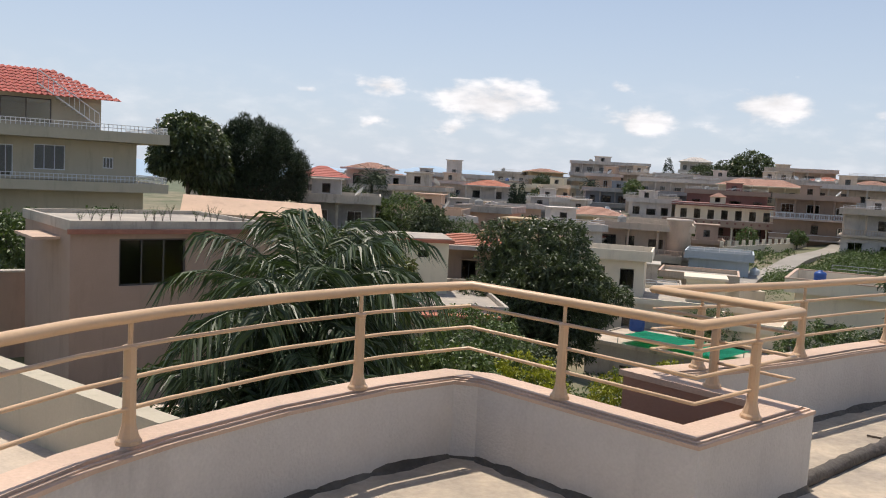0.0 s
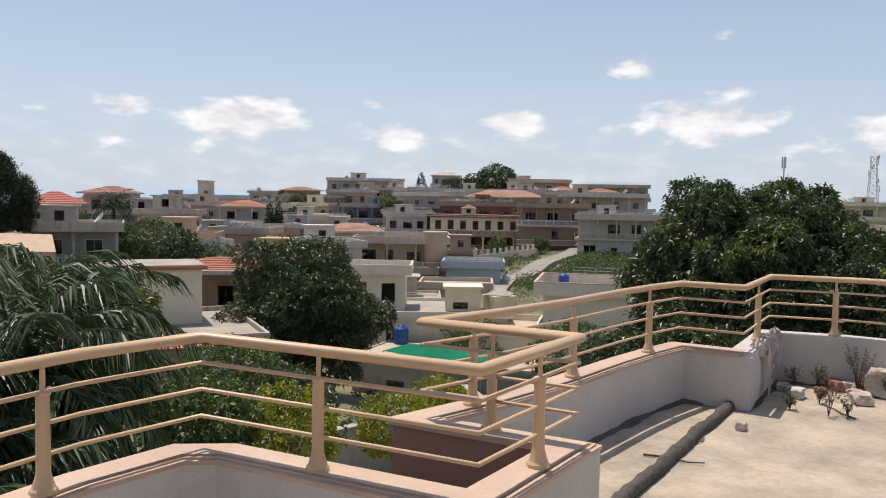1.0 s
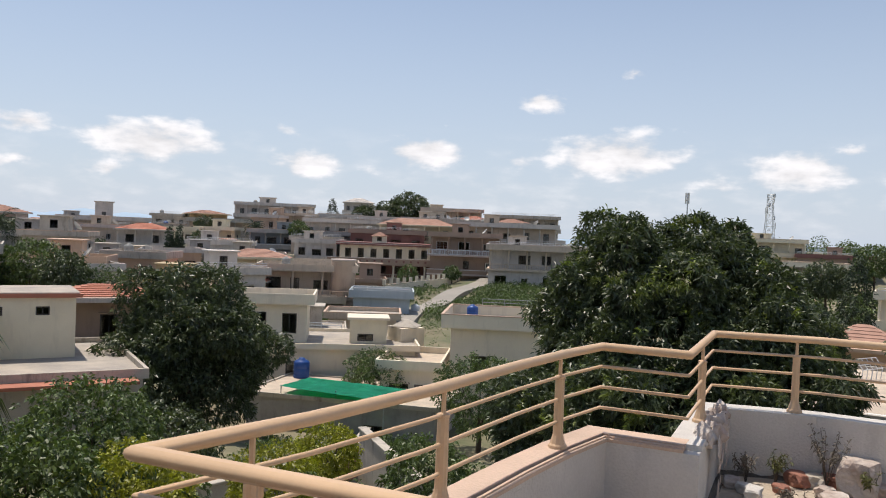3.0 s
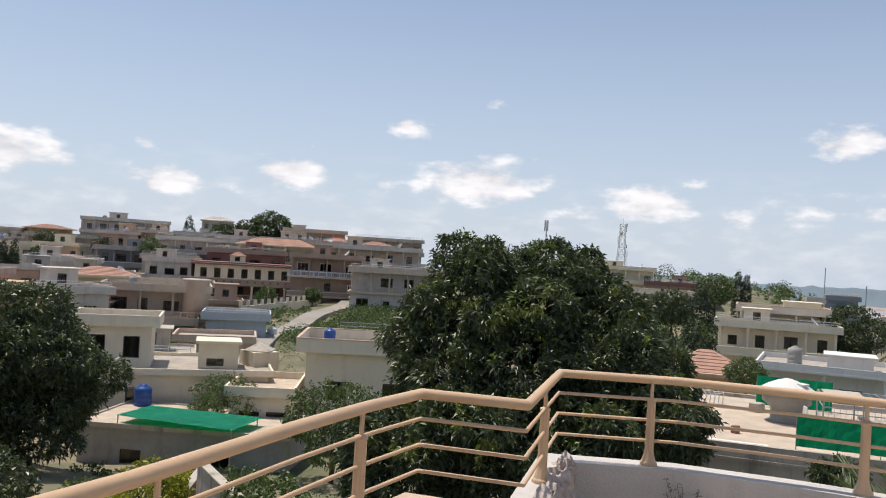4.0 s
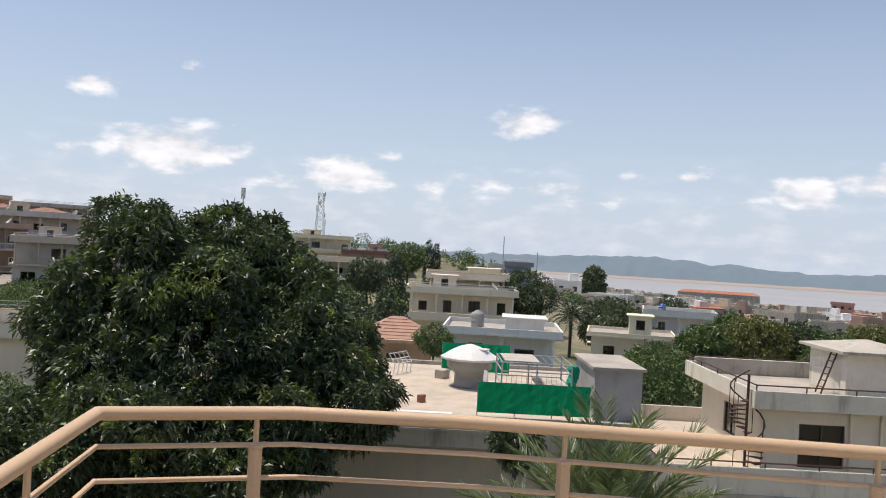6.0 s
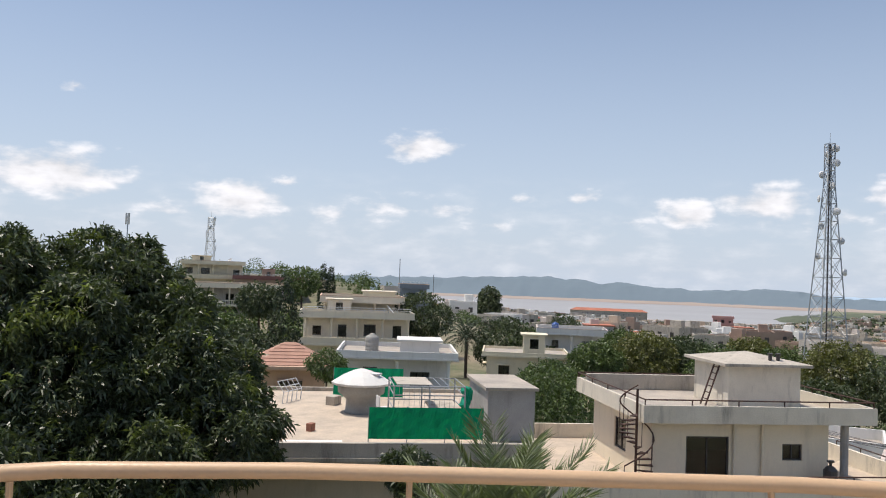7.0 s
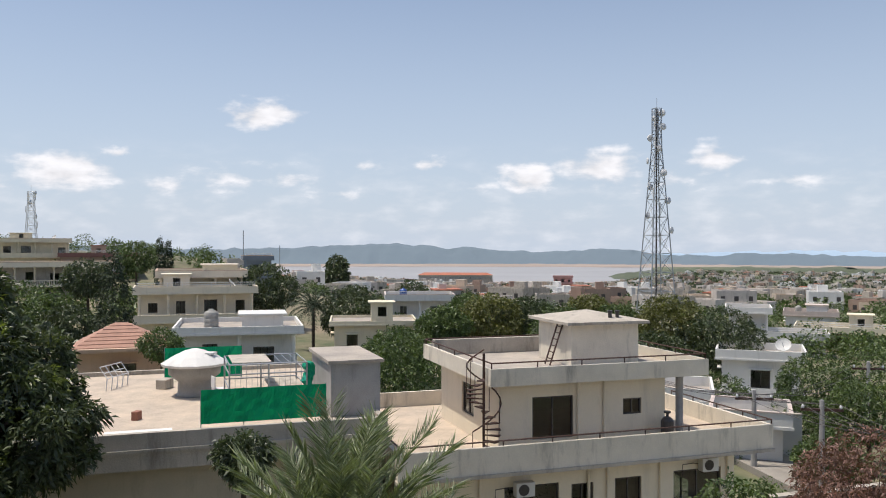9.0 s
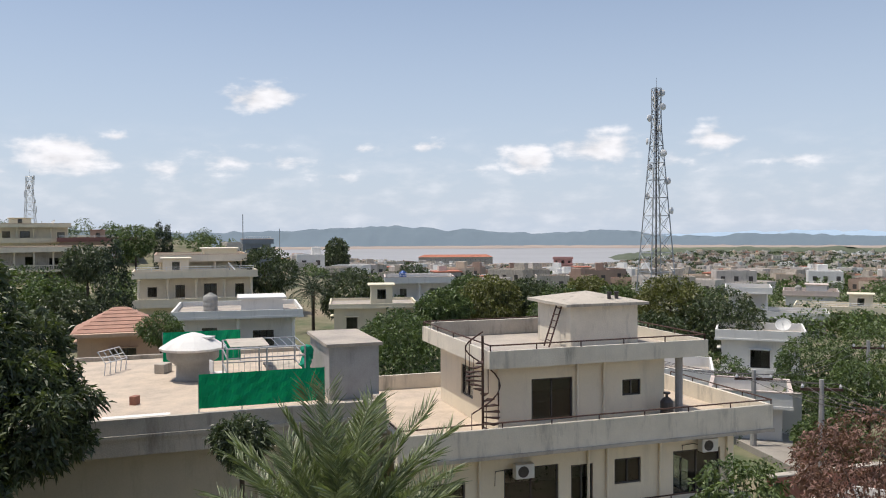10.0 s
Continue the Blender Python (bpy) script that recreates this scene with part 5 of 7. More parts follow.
def slab_house():
    """Cream house across the valley: upper room on a wide roof deck, with a tank box."""
    p, q = (16.6, 54.5), (28.4, 48.8)
    base = -11.2
    m, w = frame_of(p, q, base)
    Z = lambda z: z - base
    ob = thing("house", m, "cream flat-roofed house with an upper room and a wide roof deck", "house")
    storey(ob, 0, w, 0, 8, 0, Z(-6.45), CREAM, [(2, 1.2, 1.2, 1.4), (5.0, 1.6, 1.25, 2.3), (9, 1.2, 1.3, 1.2)])
    flat_roof(ob, -.3, w + .3, -.4, 8.3, Z(-6.448), Z(-6.05), CREAM)
    storey(ob, 1.0, 5.6, 1.8, 6.0, Z(-6.28), Z(-3.65), CREAM, [(1.2, .1, 1.2, 1.95), (3.4, .6, 1.0, 1.4)], [(2, .6, 1.2, 1.4)])
    flat_roof(ob, .5, 6.1, 1.3, 6.5, Z(-3.648), Z(-2.9), CREAM)
    storey(ob, 8.6, 11.2, 2.0, 4.4, Z(-6.28), Z(-4.65), CREAM2, [(1.1, .15, 1.1, .5)])
    part("box_roof", bevelled(boxes((8.4, 11.4, 1.8, 4.6, Z(-4.648), Z(-4.45))), .02), CREAM, ob)
    g = thing("garden_pavilion", Matrix.Translation((29.9, 52.8, ground(29.9, 52.8))), "small cream pavilion with a weathered hip roof", "pavilion")
    z = -5.3 - ground(29.9, 52.8)
    part("wall", boxes((-1.0, 1.0, -1.0, 1.0, 0, z)), CREAM, g)
    bm = bmesh.new()
    lathe(bm, [(1.3, z + .002), (1.3, z + .08), (.2, z + .55)], 4)
    part("roof", bm, STAINED, g)


slab_house()


def net_garage():
    p, q = (16.28, 47.87), (24.28, 39.44)
    base = -11.5
    m, w = frame_of(p, q, base)
    Z = lambda z: z - base
    ob = thing("garage", m, "low grey outbuilding with a bleached flat roof", "outbuilding")
    storey(ob, 0, w, 0, 6.4, 0, Z(-8.35), GREY, [(3, 1, 1.2, 1), (8, 1, 1.2, 1)])
    flat_roof(ob, -.2, w + .2, -.2, 6.6, Z(-8.348), Z(-8.1), STAINED, top=ROOFSAND)
    n = thing("shade_net", m, "bright green shade net stretched over the roof", "shade net")
    bm = bmesh.new()
    N = 20
    vs = []
    for i in range(N + 1):
        a = i / N
        v0, v1 = .1 - 1.5 * a, 3.5 - 1.1 * a
        vs.append([bm.verts.new((2.0 + 7.1 * a + .5 * j / N, v0 + (v1 - v0) * j / N, Z(-7.72) - .16 * math.sin(math.pi * a * 3) ** 2 * math.sin(math.pi * j / N) + .03 * noise.noise((i * .4, j * .4, 0)))) for j in range(N + 1)])
    for i in range(N):
        for j in range(N):
            bm.faces.new((vs[i][j], vs[i + 1][j], vs[i + 1][j + 1], vs[i][j + 1]))
    bmesh.ops.solidify(bm, geom=bm.faces[:], thickness=.01)
    part("net", bm, NET, n)
    for x, y in ((2.1, .2), (2.5, 3.3), (9.3, 2.2), (5.6, .1)):
        part("stake", tube(bmesh.new(), [(x, y, Z(-8.2)), (x, y, Z(-7.7))], .03, 6), STEEL, n)
    for x in (9.0,):
        part("pole", tube(bmesh.new(), [(x, -1.3, ground(23.5, 40) - base), (x, -1.3, Z(-7.7))], .04, 6), STEEL, n)
    v = m @ Vector((1.0, 5.6, 0))
    water_tank("blue plastic water tank on a flat roof", v.x, v.y, -8.19, .52, 1.25)


net_garage()


def white_roof_house():
    p, q = (28.5, 45.2), (36.5, 39.0)
    base = -11.3
    m, w = frame_of(p, q, base)
    Z = lambda z: z - base
    ob = thing("house", m, "whitewashed house with a stepped pale roof", "house")
    storey(ob, .3, w, .3, 7, 0, Z(-4.4), CREAM, [(2, 3.9, 1.2, 1.2), (5.5, 3.9, 1.2, 1.2)], [(3, 3.9, 1.2, 1.2)])
    flat_roof(ob, -.3, w + .4, -.3, 7.4, Z(-4.398), Z(-3.55), CREAM, cope=COPING)
    part("stair_box", bevelled(boxes((5.2, 6.8, 3, 5, Z(-4.2), Z(-3.3))), .02), CREAM, ob)
    bar_rail(ob, [(2.0, 6.9, Z(-3.48)), (w, 6.9, Z(-3.48))], .5, .02, 1.5, 2, STEEL)
    storey(ob, -3.9, .05, -1.8, 4.5, 0, Z(-7.0), CREAM, [(1.2, 2.2, 1.2, 1.2), (2.8, 2.2, 1.2, 1.2)])
    flat_roof(ob, -4.2, .02, -2.1, 4.8, Z(-6.998), Z(-6.4), CREAM, top=ROOFSAND)
    v = m @ Vector((1.4, 5.2, 0))
    water_tank("small blue water tank on the roof", v.x, v.y, -4.23, .4, .9)


white_roof_house()

def banded_villa():
    """Long villa on the hill: arched cream storey under a maroon cornice, a broad banded balcony and a pillared veranda below."""
    p, q = (57.6, 126.2), (77.7, 114.8)
    base = -10.5
    m, w = frame_of(p, q, base)
    LOTS.append((71.5, 124, 12))
    Z = lambda z: z - base
    ob = thing("house", m, "long cream villa with maroon cornices, arched windows and a pillared veranda", "house")
    storey(ob, .4, w, 1.2, 9, 0, Z(-6.2), SANDWALL)
    storey(ob, .4, w, 1.2, 9, Z(-6.19), Z(-4.0), MAROON, [(2 + 2.9 * k, .1 if k % 3 == 1 else .7, 1.3, 1.9 if k % 3 == 1 else 1.2) for k in range(7)], bars=2)
    part("veranda_floor", boxes((-.6, w + .4, -2.0, 1.19, Z(-6.4), Z(-6.19))), SANDWALL, ob)
    part("veranda_wall", boxes((-.6, w + .4, -1.8, -1.6, 0, Z(-6.41))), SANDWALL, ob)
    for k in range(10):
        x = -.2 + (w + .3) * k / 9
        part("column", lathe(bmesh.new(), [(.24, Z(-6.188)), (.24, Z(-5.95)), (.16, Z(-5.9)), (.16, Z(-4.3)), (.24, Z(-4.25)), (.24, Z(-4.02))], 10, (x, -1.6)), CREAM, ob)
    balustrade(ob, -.4, w + .2, -1.6, Z(-6.188), .7, SANDWALL)
    part("balcony", boxes((-.8, w + .6, -2.3, 9.2, Z(-4.0), Z(-3.7))), SALMON, ob)
    part("balcony_wall", boxes((-.8, w + .6, -2.3, -2.12, Z(-3.698), Z(-2.95))), SALMON, ob, "broad dusty-pink balcony front")
    part("balcony_cap", boxes((-.85, w + .65, -2.36, -2.06, Z(-2.948), Z(-2.84))), BLUSH, ob)
    # small recesses drawn as proud maroon boxes, their shade put into the colour
    for k in range(20):
        x = -.2 + (w - .2) * k / 19
        part("balcony_dark_square", boxes((x - .16, x + .16, -2.34, -2.303, Z(-3.5), Z(-3.2))), MAROON, ob)
    u1 = w - 4.5
    storey(ob, 1.0, u1, .8, 8.5, Z(-3.69), Z(-.85), CREAM2, [(1.4 + 2.15 * k, .35 if k % 3 == 1 else .8, 1.0, 2.0 if k % 3 == 1 else 1.5) for k in range(8)], [(3, .8, 1.2, 1.4)], frame_mat=FRAMEDARK)
    part("cornice", boxes((.4, u1 + .6, .1, 9, Z(-.848), Z(-.35))), MAROON, ob, "deep maroon roof cornice")
    part("cornice_line", boxes((.35, u1 + .65, .04, .097, Z(-.62), Z(-.52))), BLUSH, ob)
    storey(ob, w - 4.2, w, .8, 8.5, Z(-3.69), Z(-1.6), OFFWHITE, [(2.1, .1, 1.3, 1.8)])
    flat_roof(ob, w - 4.4, w + .3, .5, 8.8, Z(-1.598), Z(-1.0), OFFWHITE)
    # small roof turret with a hipped orange cap
    storey(ob, 6.4, 8.8, 1.4, 3.8, Z(-.349), Z(.75), CREAM2, [(1.2, .25, .8, .7)])
    hip_roof(ob, 6.4, 8.8, 1.4, 3.8, Z(.752), .7, ORANGE, .25, 5)


# houses of the hill, from the valley up
house("grey-white house high on the hill", (63.9, 198.8), (82.3, 191.8), 7.6, 9, OFFWHITE, seed=1, room=(6, 10, 2, 5, 2.0), over=.2)
house("small white pavilion house with a hipped roof", (99.6, 211.4), (106.9, 207.8), 9.3, 6, OFFWHITE, seed=2, roof="hip", tile=OFFWHITE, rise=1.3, win=(1.0, 1.2), gap=1.8)
house("beige two-storey house on the hilltop", (101.3, 170.8), (113.8, 163.4), 7.7, 9, SANDWALL, seed=3, room=(2, 5, 3, 6, 1.6))
house("weathered grey house near the crest", (110.4, 154.3), (122.9, 145.5), 6.5, 8, STAINED, seed=4)
house("cream house with a long arcade", (81.9, 124.9), (96.4, 114.7), 3.9, 8, SANDWALL, seed=5, porch=1.2, band_mat=OFFWHITE)
house("blue-grey two-storey house with a veranda", (52.9, 155.3), (72.2, 146.9), 1.2, 8, SLATE, seed=6, band_mat=GREY, porch=1.0)
house("white upper house with broad eaves", (66.1, 159.4), (80.5, 153.0), 3.8, 8, OFFWHITE, seed=7)
house("yellow house with an orange tiled roof", (74.3, 141.7), (86.8, 134.0), 2.9, 7, CREAM2, seed=8, roof="hip", tile=ORANGE, rise=1.3)
house("maroon painted house with salmon slabs", (66.7, 138.6), (79.0, 132.3), 1.9, 7, MAROON, seed=9, band_mat=SALMON)
banded_villa()
house("pinkish house with a pillared porch", (69.8, 115.0), (79.4, 108.9), 1.9, 8, SALMON, seed=11, porch=1.3)
house("white house with tall porch columns", (71.5, 100.8), (82.8, 92.0), .3, 8, OFFWHITE, seed=12, porch=1.6, band_mat=SANDWALL)
h = house("cream house with a rounded stair tower", (31.5, 88.6), (41.0, 84.3), -2.4, 7, SANDWALL, seed=13, win=(1.6, 1.3), gap=2.2)
m, w = frame_of((31.5, 88.6), (41.0, 84.3), h.matrix_world.translation.z)
b0 = h.matrix_world.translation.z
smooth(part("stair_tower", lathe(bmesh.new(), [(1.35, 0), (1.35, -1.9 - b0), (1.45, -1.88 - b0), (1.45, -1.7 - b0)], 24, (9.2, .4)), BLUSH, h, "rounded cream stair tower"))
part("balcony", boxes((4.6, 9.6, -3.2, -.66, -6.5 - b0, -6.3 - b0)), SANDWALL, h)
part("balcony_front", ring(bmesh.new(), 4.6, 9.6, -3.2, -.67, -6.298 - b0, -5.7 - b0, .1), SANDWALL, h, weld=True)
for x in (4.8, 7.1, 9.4):
    part("balcony_post", boxes((x - .12, x + .12, -3.1, -2.86, 0, -6.502 - b0)), BLUSH, h)
house("cream house with an orange tiled roof", (32.2, 104.0), (40.0, 101.5), -2.5, 6, CREAM2, seed=14, roof="hip", tile=ORANGE, rise=1.0)
house("bare grey cement house on the slope", (24.7, 116.8), (36.7, 113.4), -2.0, 8, GREY, seed=15)
house("cream house stepped up the hill", (45.9, 173.4), (58.1, 169.5), 3.0, 8, SANDWALL, seed=16, band_mat=STAINED)
house("grey house on the skyline", (40.3, 179.4), (49.4, 176.8), 1.4, 7, STAINED, seed=17)
house("white block with a square stair tower", (21.1, 173.0), (37.4, 170.1), 2.4, 8, OFFWHITE, seed=18, room=(6.5, 9.8, 1, 4, 3.6))
house("pale blue outhouse beside the lane", (38.0, 78.2), (43.2, 75.3), -4.6, 5, SKYWALL, seed=19)
house("grey house with a carport", (-2.6, 75.2), (4.6, 74.6), -.5, 8, GREY, seed=20, porch=1.5, band_mat=STAINED)
house("house with a faded orange tiled porch", (-6.5, 68.2), (-1.5, 67.6), -2.2, 4, SANDWALL, seed=21, roof="hip", tile=ORANGE, rise=.8)
house("house with a red hipped roof", (-3.4, 110.3), (3.4, 109.8), .6, 6, BLUSH, seed=22, roof="hip", tile=REDTILE, rise=1.5)
house("small house with a red tiled porch", (6.2, 51.6), (11.4, 50.8), -2.9, 4, SALMON, seed=23, roof="hip", tile=TILE, rise=.6)
house("house among trees on the slope", (12, 128), (21, 127), -1.5, 7, STAINED, seed=24)
house("white house low on the slope", (12.5, 150), (20, 149), -.5, 7, OFFWHITE, seed=25, roof="hip", tile=TILE, rise=1.2)
house("cream house in the hollow", (14, 96), (22, 95), -4.2, 7, SANDWALL, seed=26)
house("whitewashed house on the slope", (37, 140), (47, 136), -1.0, 8, OFFWHITE, seed=27)
house("old cream house on the slope", (44.5, 112), (53, 108), -3.0, 7, SANDWALL, seed=28)
house("grey house behind the arcade", (86, 146), (97, 140), 4.6, 8, STAINED, seed=29)
house("cream house at the hill's shoulder", (84, 170), (95, 165), 5.0, 8, BLUSH, seed=30)
house("white house on the crest", (92, 188), (101, 184), 6.3, 7, OFFWHITE, seed=31)
house("low stained house on a slope", (-14, 95), (-5, 95), -.6, 7, STAINED, seed=32)
# houses towards the lake
house("broad grey-beige house with balconies", (118, 92), (128.5, 78.5), -.9, 9, STAINED, seed=40, porch=1.4, band_mat=CREAM)
house("cream house with a roof room below the mast", (150, 116), (158, 106), 3.2, 8, CREAM2, seed=41, room=(2, 6, 2, 5, 1.8))
house("brown brick house with maroon slabs", (152, 104), (160, 92), .3, 8, SALMON, seed=42, band_mat=MAROON)
house("three-level beige house with deep balconies", (92.2, 50.2), (96.6, 41.8), -1.2, 9, CREAM2, seed=43, band_mat=CREAM, win=(1.5, 1.6), gap=3.4, room=(5, 9, 3, 7, 1.3))
house("lower beige wing with a flat roof", (86.2, 49.5), (92.0, 38.6), -2.8, 5, CREAM, seed=44)
house("long white house with a stained roof edge", (54.8, 28.4), (57.8, 21.4), -3.7, 7, WHITE, seed=45, band_mat=WHITE, room=(4.0, 6.8, 1.2, 4, 1.1), parapet=.5)
house("house with a pinkish hipped tile roof", (58.2, 38.0), (61.0, 33.0), -5.9, 5, PEACHWALL, seed=46, roof="hip", tile=ORANGE, rise=1.6)
house("dark grey box house on the ridge", (140, 60), (142, 56), .0, 5, SLATE, seed=47)
house("cream stepped house with a small tower", (77.0, 24.6), (79.0, 17.6), -5.2, 6, CREAM2, seed=48, room=(3.4, 5.4, .2, 2.5, 2.0), parapet=.4)
house("grey-white house with a flat roof", (108, 26.8), (110, 18.8), -4.6, 7, WHITE, seed=49)
house("white boundary block among trees", (70.5, -8.5), (69.4, -14.0), -6.2, 5, WHITE, seed=50, gap=9)
house("white house in several steps", (110.2, -16), (109.4, -20.5), -5.7, 6, WHITE, seed=51, porch=1.0)
house("white stepped house among other houses", (107, -19), (105.5, -26), -8.4, 6, WHITE, seed=52)
house("white house with red bands", (141.5, -30.2), (139.7, -37.2), -8.4, 7, WHITE, seed=53, band_mat=BLUSH, room=(3, 6, 1, 4, 1.6))
house("long ochre building with a dark gallery", (118, -26), (113.5, -41), -8.6, 7, CREAM2, seed=54, porch=1.3)
house("small white house behind the roof decks", (52.7, -1.4), (52.3, -4.6), -6.3, 4, WHITE, seed=55)
house("low whitewashed shed behind the decks", (48.2, -4.6), (47.6, -7.6), -6.6, 3, WHITE, seed=56)
house("low white house by the lane", (33.4, -5.2), (32.0, -8.6), -8.3, 5, WHITE, seed=57)
house("pink tall house near the lake", (404.8, 14), (404.9, 5), -12.4, 8, PINK, seed=58)
house("long red-brown institution building", (985, 195), (998, 105), -33.0, 14, OFFWHITE, sh=5, seed=59, roof="hip", tile=TILE, rise=3.0, gap=6)


# ---- trees ----
def up(x, y, top, r, n=4, seed=0, squash=.85):
    """Lobes of a rounded crown whose top is at that height, relative to the foot of the tree."""
    rnd = random.Random(seed)
    h = top - ground(x, y) + .1
    out = [(0, 0, h - r * squash, r, r, r * squash)]
    for k in range(n):
        a = 2 * math.pi * (k + rnd.random() * .6) / n
        q = r * rnd.uniform(.5, .68)
        out.append((r * .55 * math.cos(a), r * .55 * math.sin(a), h - r * squash - r * rnd.uniform(-.25, .55), q, q, q * .85))
    return out


def round_tree(label, x, y, top, r, material, clusters, leaf, seed, per=7, trunk=None, category="tree", young=None, n=4, group=""):
    return tree(label, (x, y), up(x, y, top, r, n, seed), material, clusters, per, leaf, .9, trunk or max(.08, r * .07), seed, category, group, young)


def cypress(label, x, y, top, r, seed):
    h = top - ground(x, y) + .1
    return tree(label, (x, y), [(0, 0, h * .3, r, r, h * .3), (0, 0, h * .55, r * .85, r * .85, h * .3), (0, 0, h * .78, r * .5, r * .5, h * .22)], PINEGREEN, 700, 6, (.35, .12), .7, .12, seed, limbs=False, name="cypress")


# tall pines and broad trees behind the cream house
px, py = -6.3, 74.5
pz = ground(px, py)
PINE = [(-.4, 0, 2.5 - pz, 3.0, 2.6, 2.7), (1.8, 0, 1.4 - pz, 2.3, 2.2, 2.3), (-2.2, 0, 1.0 - pz, 1.9, 2.0, 2.2), (.5, -.6, .1 - pz, 3.2, 2.4, 1.6)]
rnd = random.Random(31)
for k in range(44):     # upright fingers of needles give the ragged outline
    a, e = rnd.uniform(0, 6.283), rnd.uniform(-.1, 1.35)
    l = PINE[k % 4]
    PINE.append((l[0] + l[3] * .98 * math.cos(a) * math.cos(e), l[1] + l[4] * .98 * math.sin(a) * math.cos(e), l[2] + l[5] * .95 * math.sin(e), .62, .62, rnd.uniform(.9, 1.35)))
tree("broad dark pine with a ragged crown", (px, py), PINE, PINEGREEN, 9500, 9, (.42, .07), .7, .28, 21, droop=-.25)
round_tree("dark spreading tree by the cream house", -11.8, 70.5, 5.6, 2.9, MANGO, 4200, (.4, .16), 22)
round_tree("dark tree by the cream house", -10.6, 71.5, 3.2, 2.2, MANGO, 2600, (.4, .16), 23)
palm("tall date palm with a full crown", (6.4, 104), .6, 44, 3.0, PINEGREEN, 24, leaflet=(.5, .06), pairs=26)
round_tree("bright green feathery bush tree", 7.8, 79, -.3, 3.0, LEAF, 2200, (.3, .12), 25, young=MANGO2)
round_tree("dark green tree beside the bright one", 9.6, 74.5, -1.1, 2.0, MANGO, 1200, (.3, .12), 26)
round_tree("sparse young tree in a walled yard", 13.0, 76, -2.2, 1.7, LEAF, 500, (.25, .1), 27)
round_tree("dark tree on the far hillside", 8.6, 112, 1.2, 2.6, MANGO, 900, (.5, .2), 28)
round_tree("dark tree on the far hillside", 3.8, 100, -.5, 3.2, MANGO, 1000, (.5, .2), 29)
cypress("slim dark cypress between grey roofs", 27.5, 113, 1.2, .8, 30)
cypress("slim dark cypress between grey roofs", 28.7, 112.8, 1.5, .8, 31)
cypress("pointed dark cypress on the skyline", 87, 191.5, 9.5, 1.7, 32)
palm("dark palm among the hill houses", (55.3, 159), 1.2, 34, 2.6, PINEGREEN, 33, leaflet=(.5, .08), pairs=18)
round_tree("broad dark tree on the hilltop", 105.5, 184, 11.6, 5.2, MANGO, 1600, (.7, .3), 34)
round_tree("lower dark tree on the hilltop", 99.5, 186, 8.8, 4.2, MANGO, 1100, (.7, .3), 35)
round_tree("smaller dark tree on the hilltop", 94.5, 188, 7.8, 2.6, MANGO, 600, (.7, .3), 36)
for k, (x, y, t, r) in enumerate(((64, 112, -3.6, 1.4), (70, 108.5, -3.4, 1.2), (58, 118, -3.8, 1.1), (76, 104, -3.2, 1.3), (50, 100, -5.0, 1.5), (46, 128, -2.5, 1.8), (36, 132, -2.2, 1.6))):
    round_tree("small garden tree before the hill houses", x, y, t, r, LEAF, 420, (.3, .13), 40 + k, group="garden trees on the hill")
# garden below the terrace
round_tree("trimmed yellow-green hedge bush", 6.5, 17.6, -2.95, .95, YELLOWLEAF, 1300, (.1, .05), 50, category="bush", young=LEAF)
round_tree("trimmed yellow-green hedge bush", 8.6, 19.6, -3.2, .75, YELLOWLEAF, 900, (.1, .05), 51, category="bush")
round_tree("light green shrub in the garden", 3.2, 15.9, -2.25, 1.15, YELLOWLEAF, 1500, (.12, .05), 52, category="bush", young=LEAF)
round_tree("green shrub in the garden", 1.4, 15.6, -1.75, 1.1, LEAF, 1400, (.14, .06), 53, category="bush")
round_tree("small-leaved tree in the garden", 3.6, 22.9, -2.35, 1.75, LEAF, 2200, (.16, .07), 54)
round_tree("dense green tree behind the net roof", 24.9, 47.2, -6.0, 2.3, LEAF, 2200, (.2, .08), 56)
round_tree("dense green tree below the pale roofs", 25.6, 37.0, -4.9, 2.3, LEAF, 1600, (.2, .08), 57)
round_tree("leafy shrub at the garden wall", 11.0, 18.6, -3.6, 1.1, LEAF, 1200, (.14, .06), 59, category="bush")
round_tree("dark bush under the round mango", 7.4, 31.2, -5.0, 1.9, MANGO, 1500, (.2, .08), 61, category="bush")
round_tree("rounded green shrub before the outbuilding", 14.6, 40.2, -8.6, 1.7, LEAF, 1100, (.18, .07), 62, category="bush")
round_tree("rounded green shrub before the outbuilding", 17.4, 38.6, -8.8, 1.6, MANGO, 1100, (.18, .07), 63, category="bush")
round_tree("yellowish shrub by the garden wall", 15.2, 33.0, -7.2, 1.3, YELLOWLEAF, 1000, (.14, .06), 64, category="bush", young=LEAF)
round_tree("green shrub by the garden wall", 12.2, 33.6, -7.4, 1.5, LEAF, 1000, (.16, .06), 65, category="bush")
round_tree("rounded green shrub before the outbuilding", 20.0, 36.4, -8.6, 1.5, LEAF, 1000, (.18, .07), 66, category="bush")
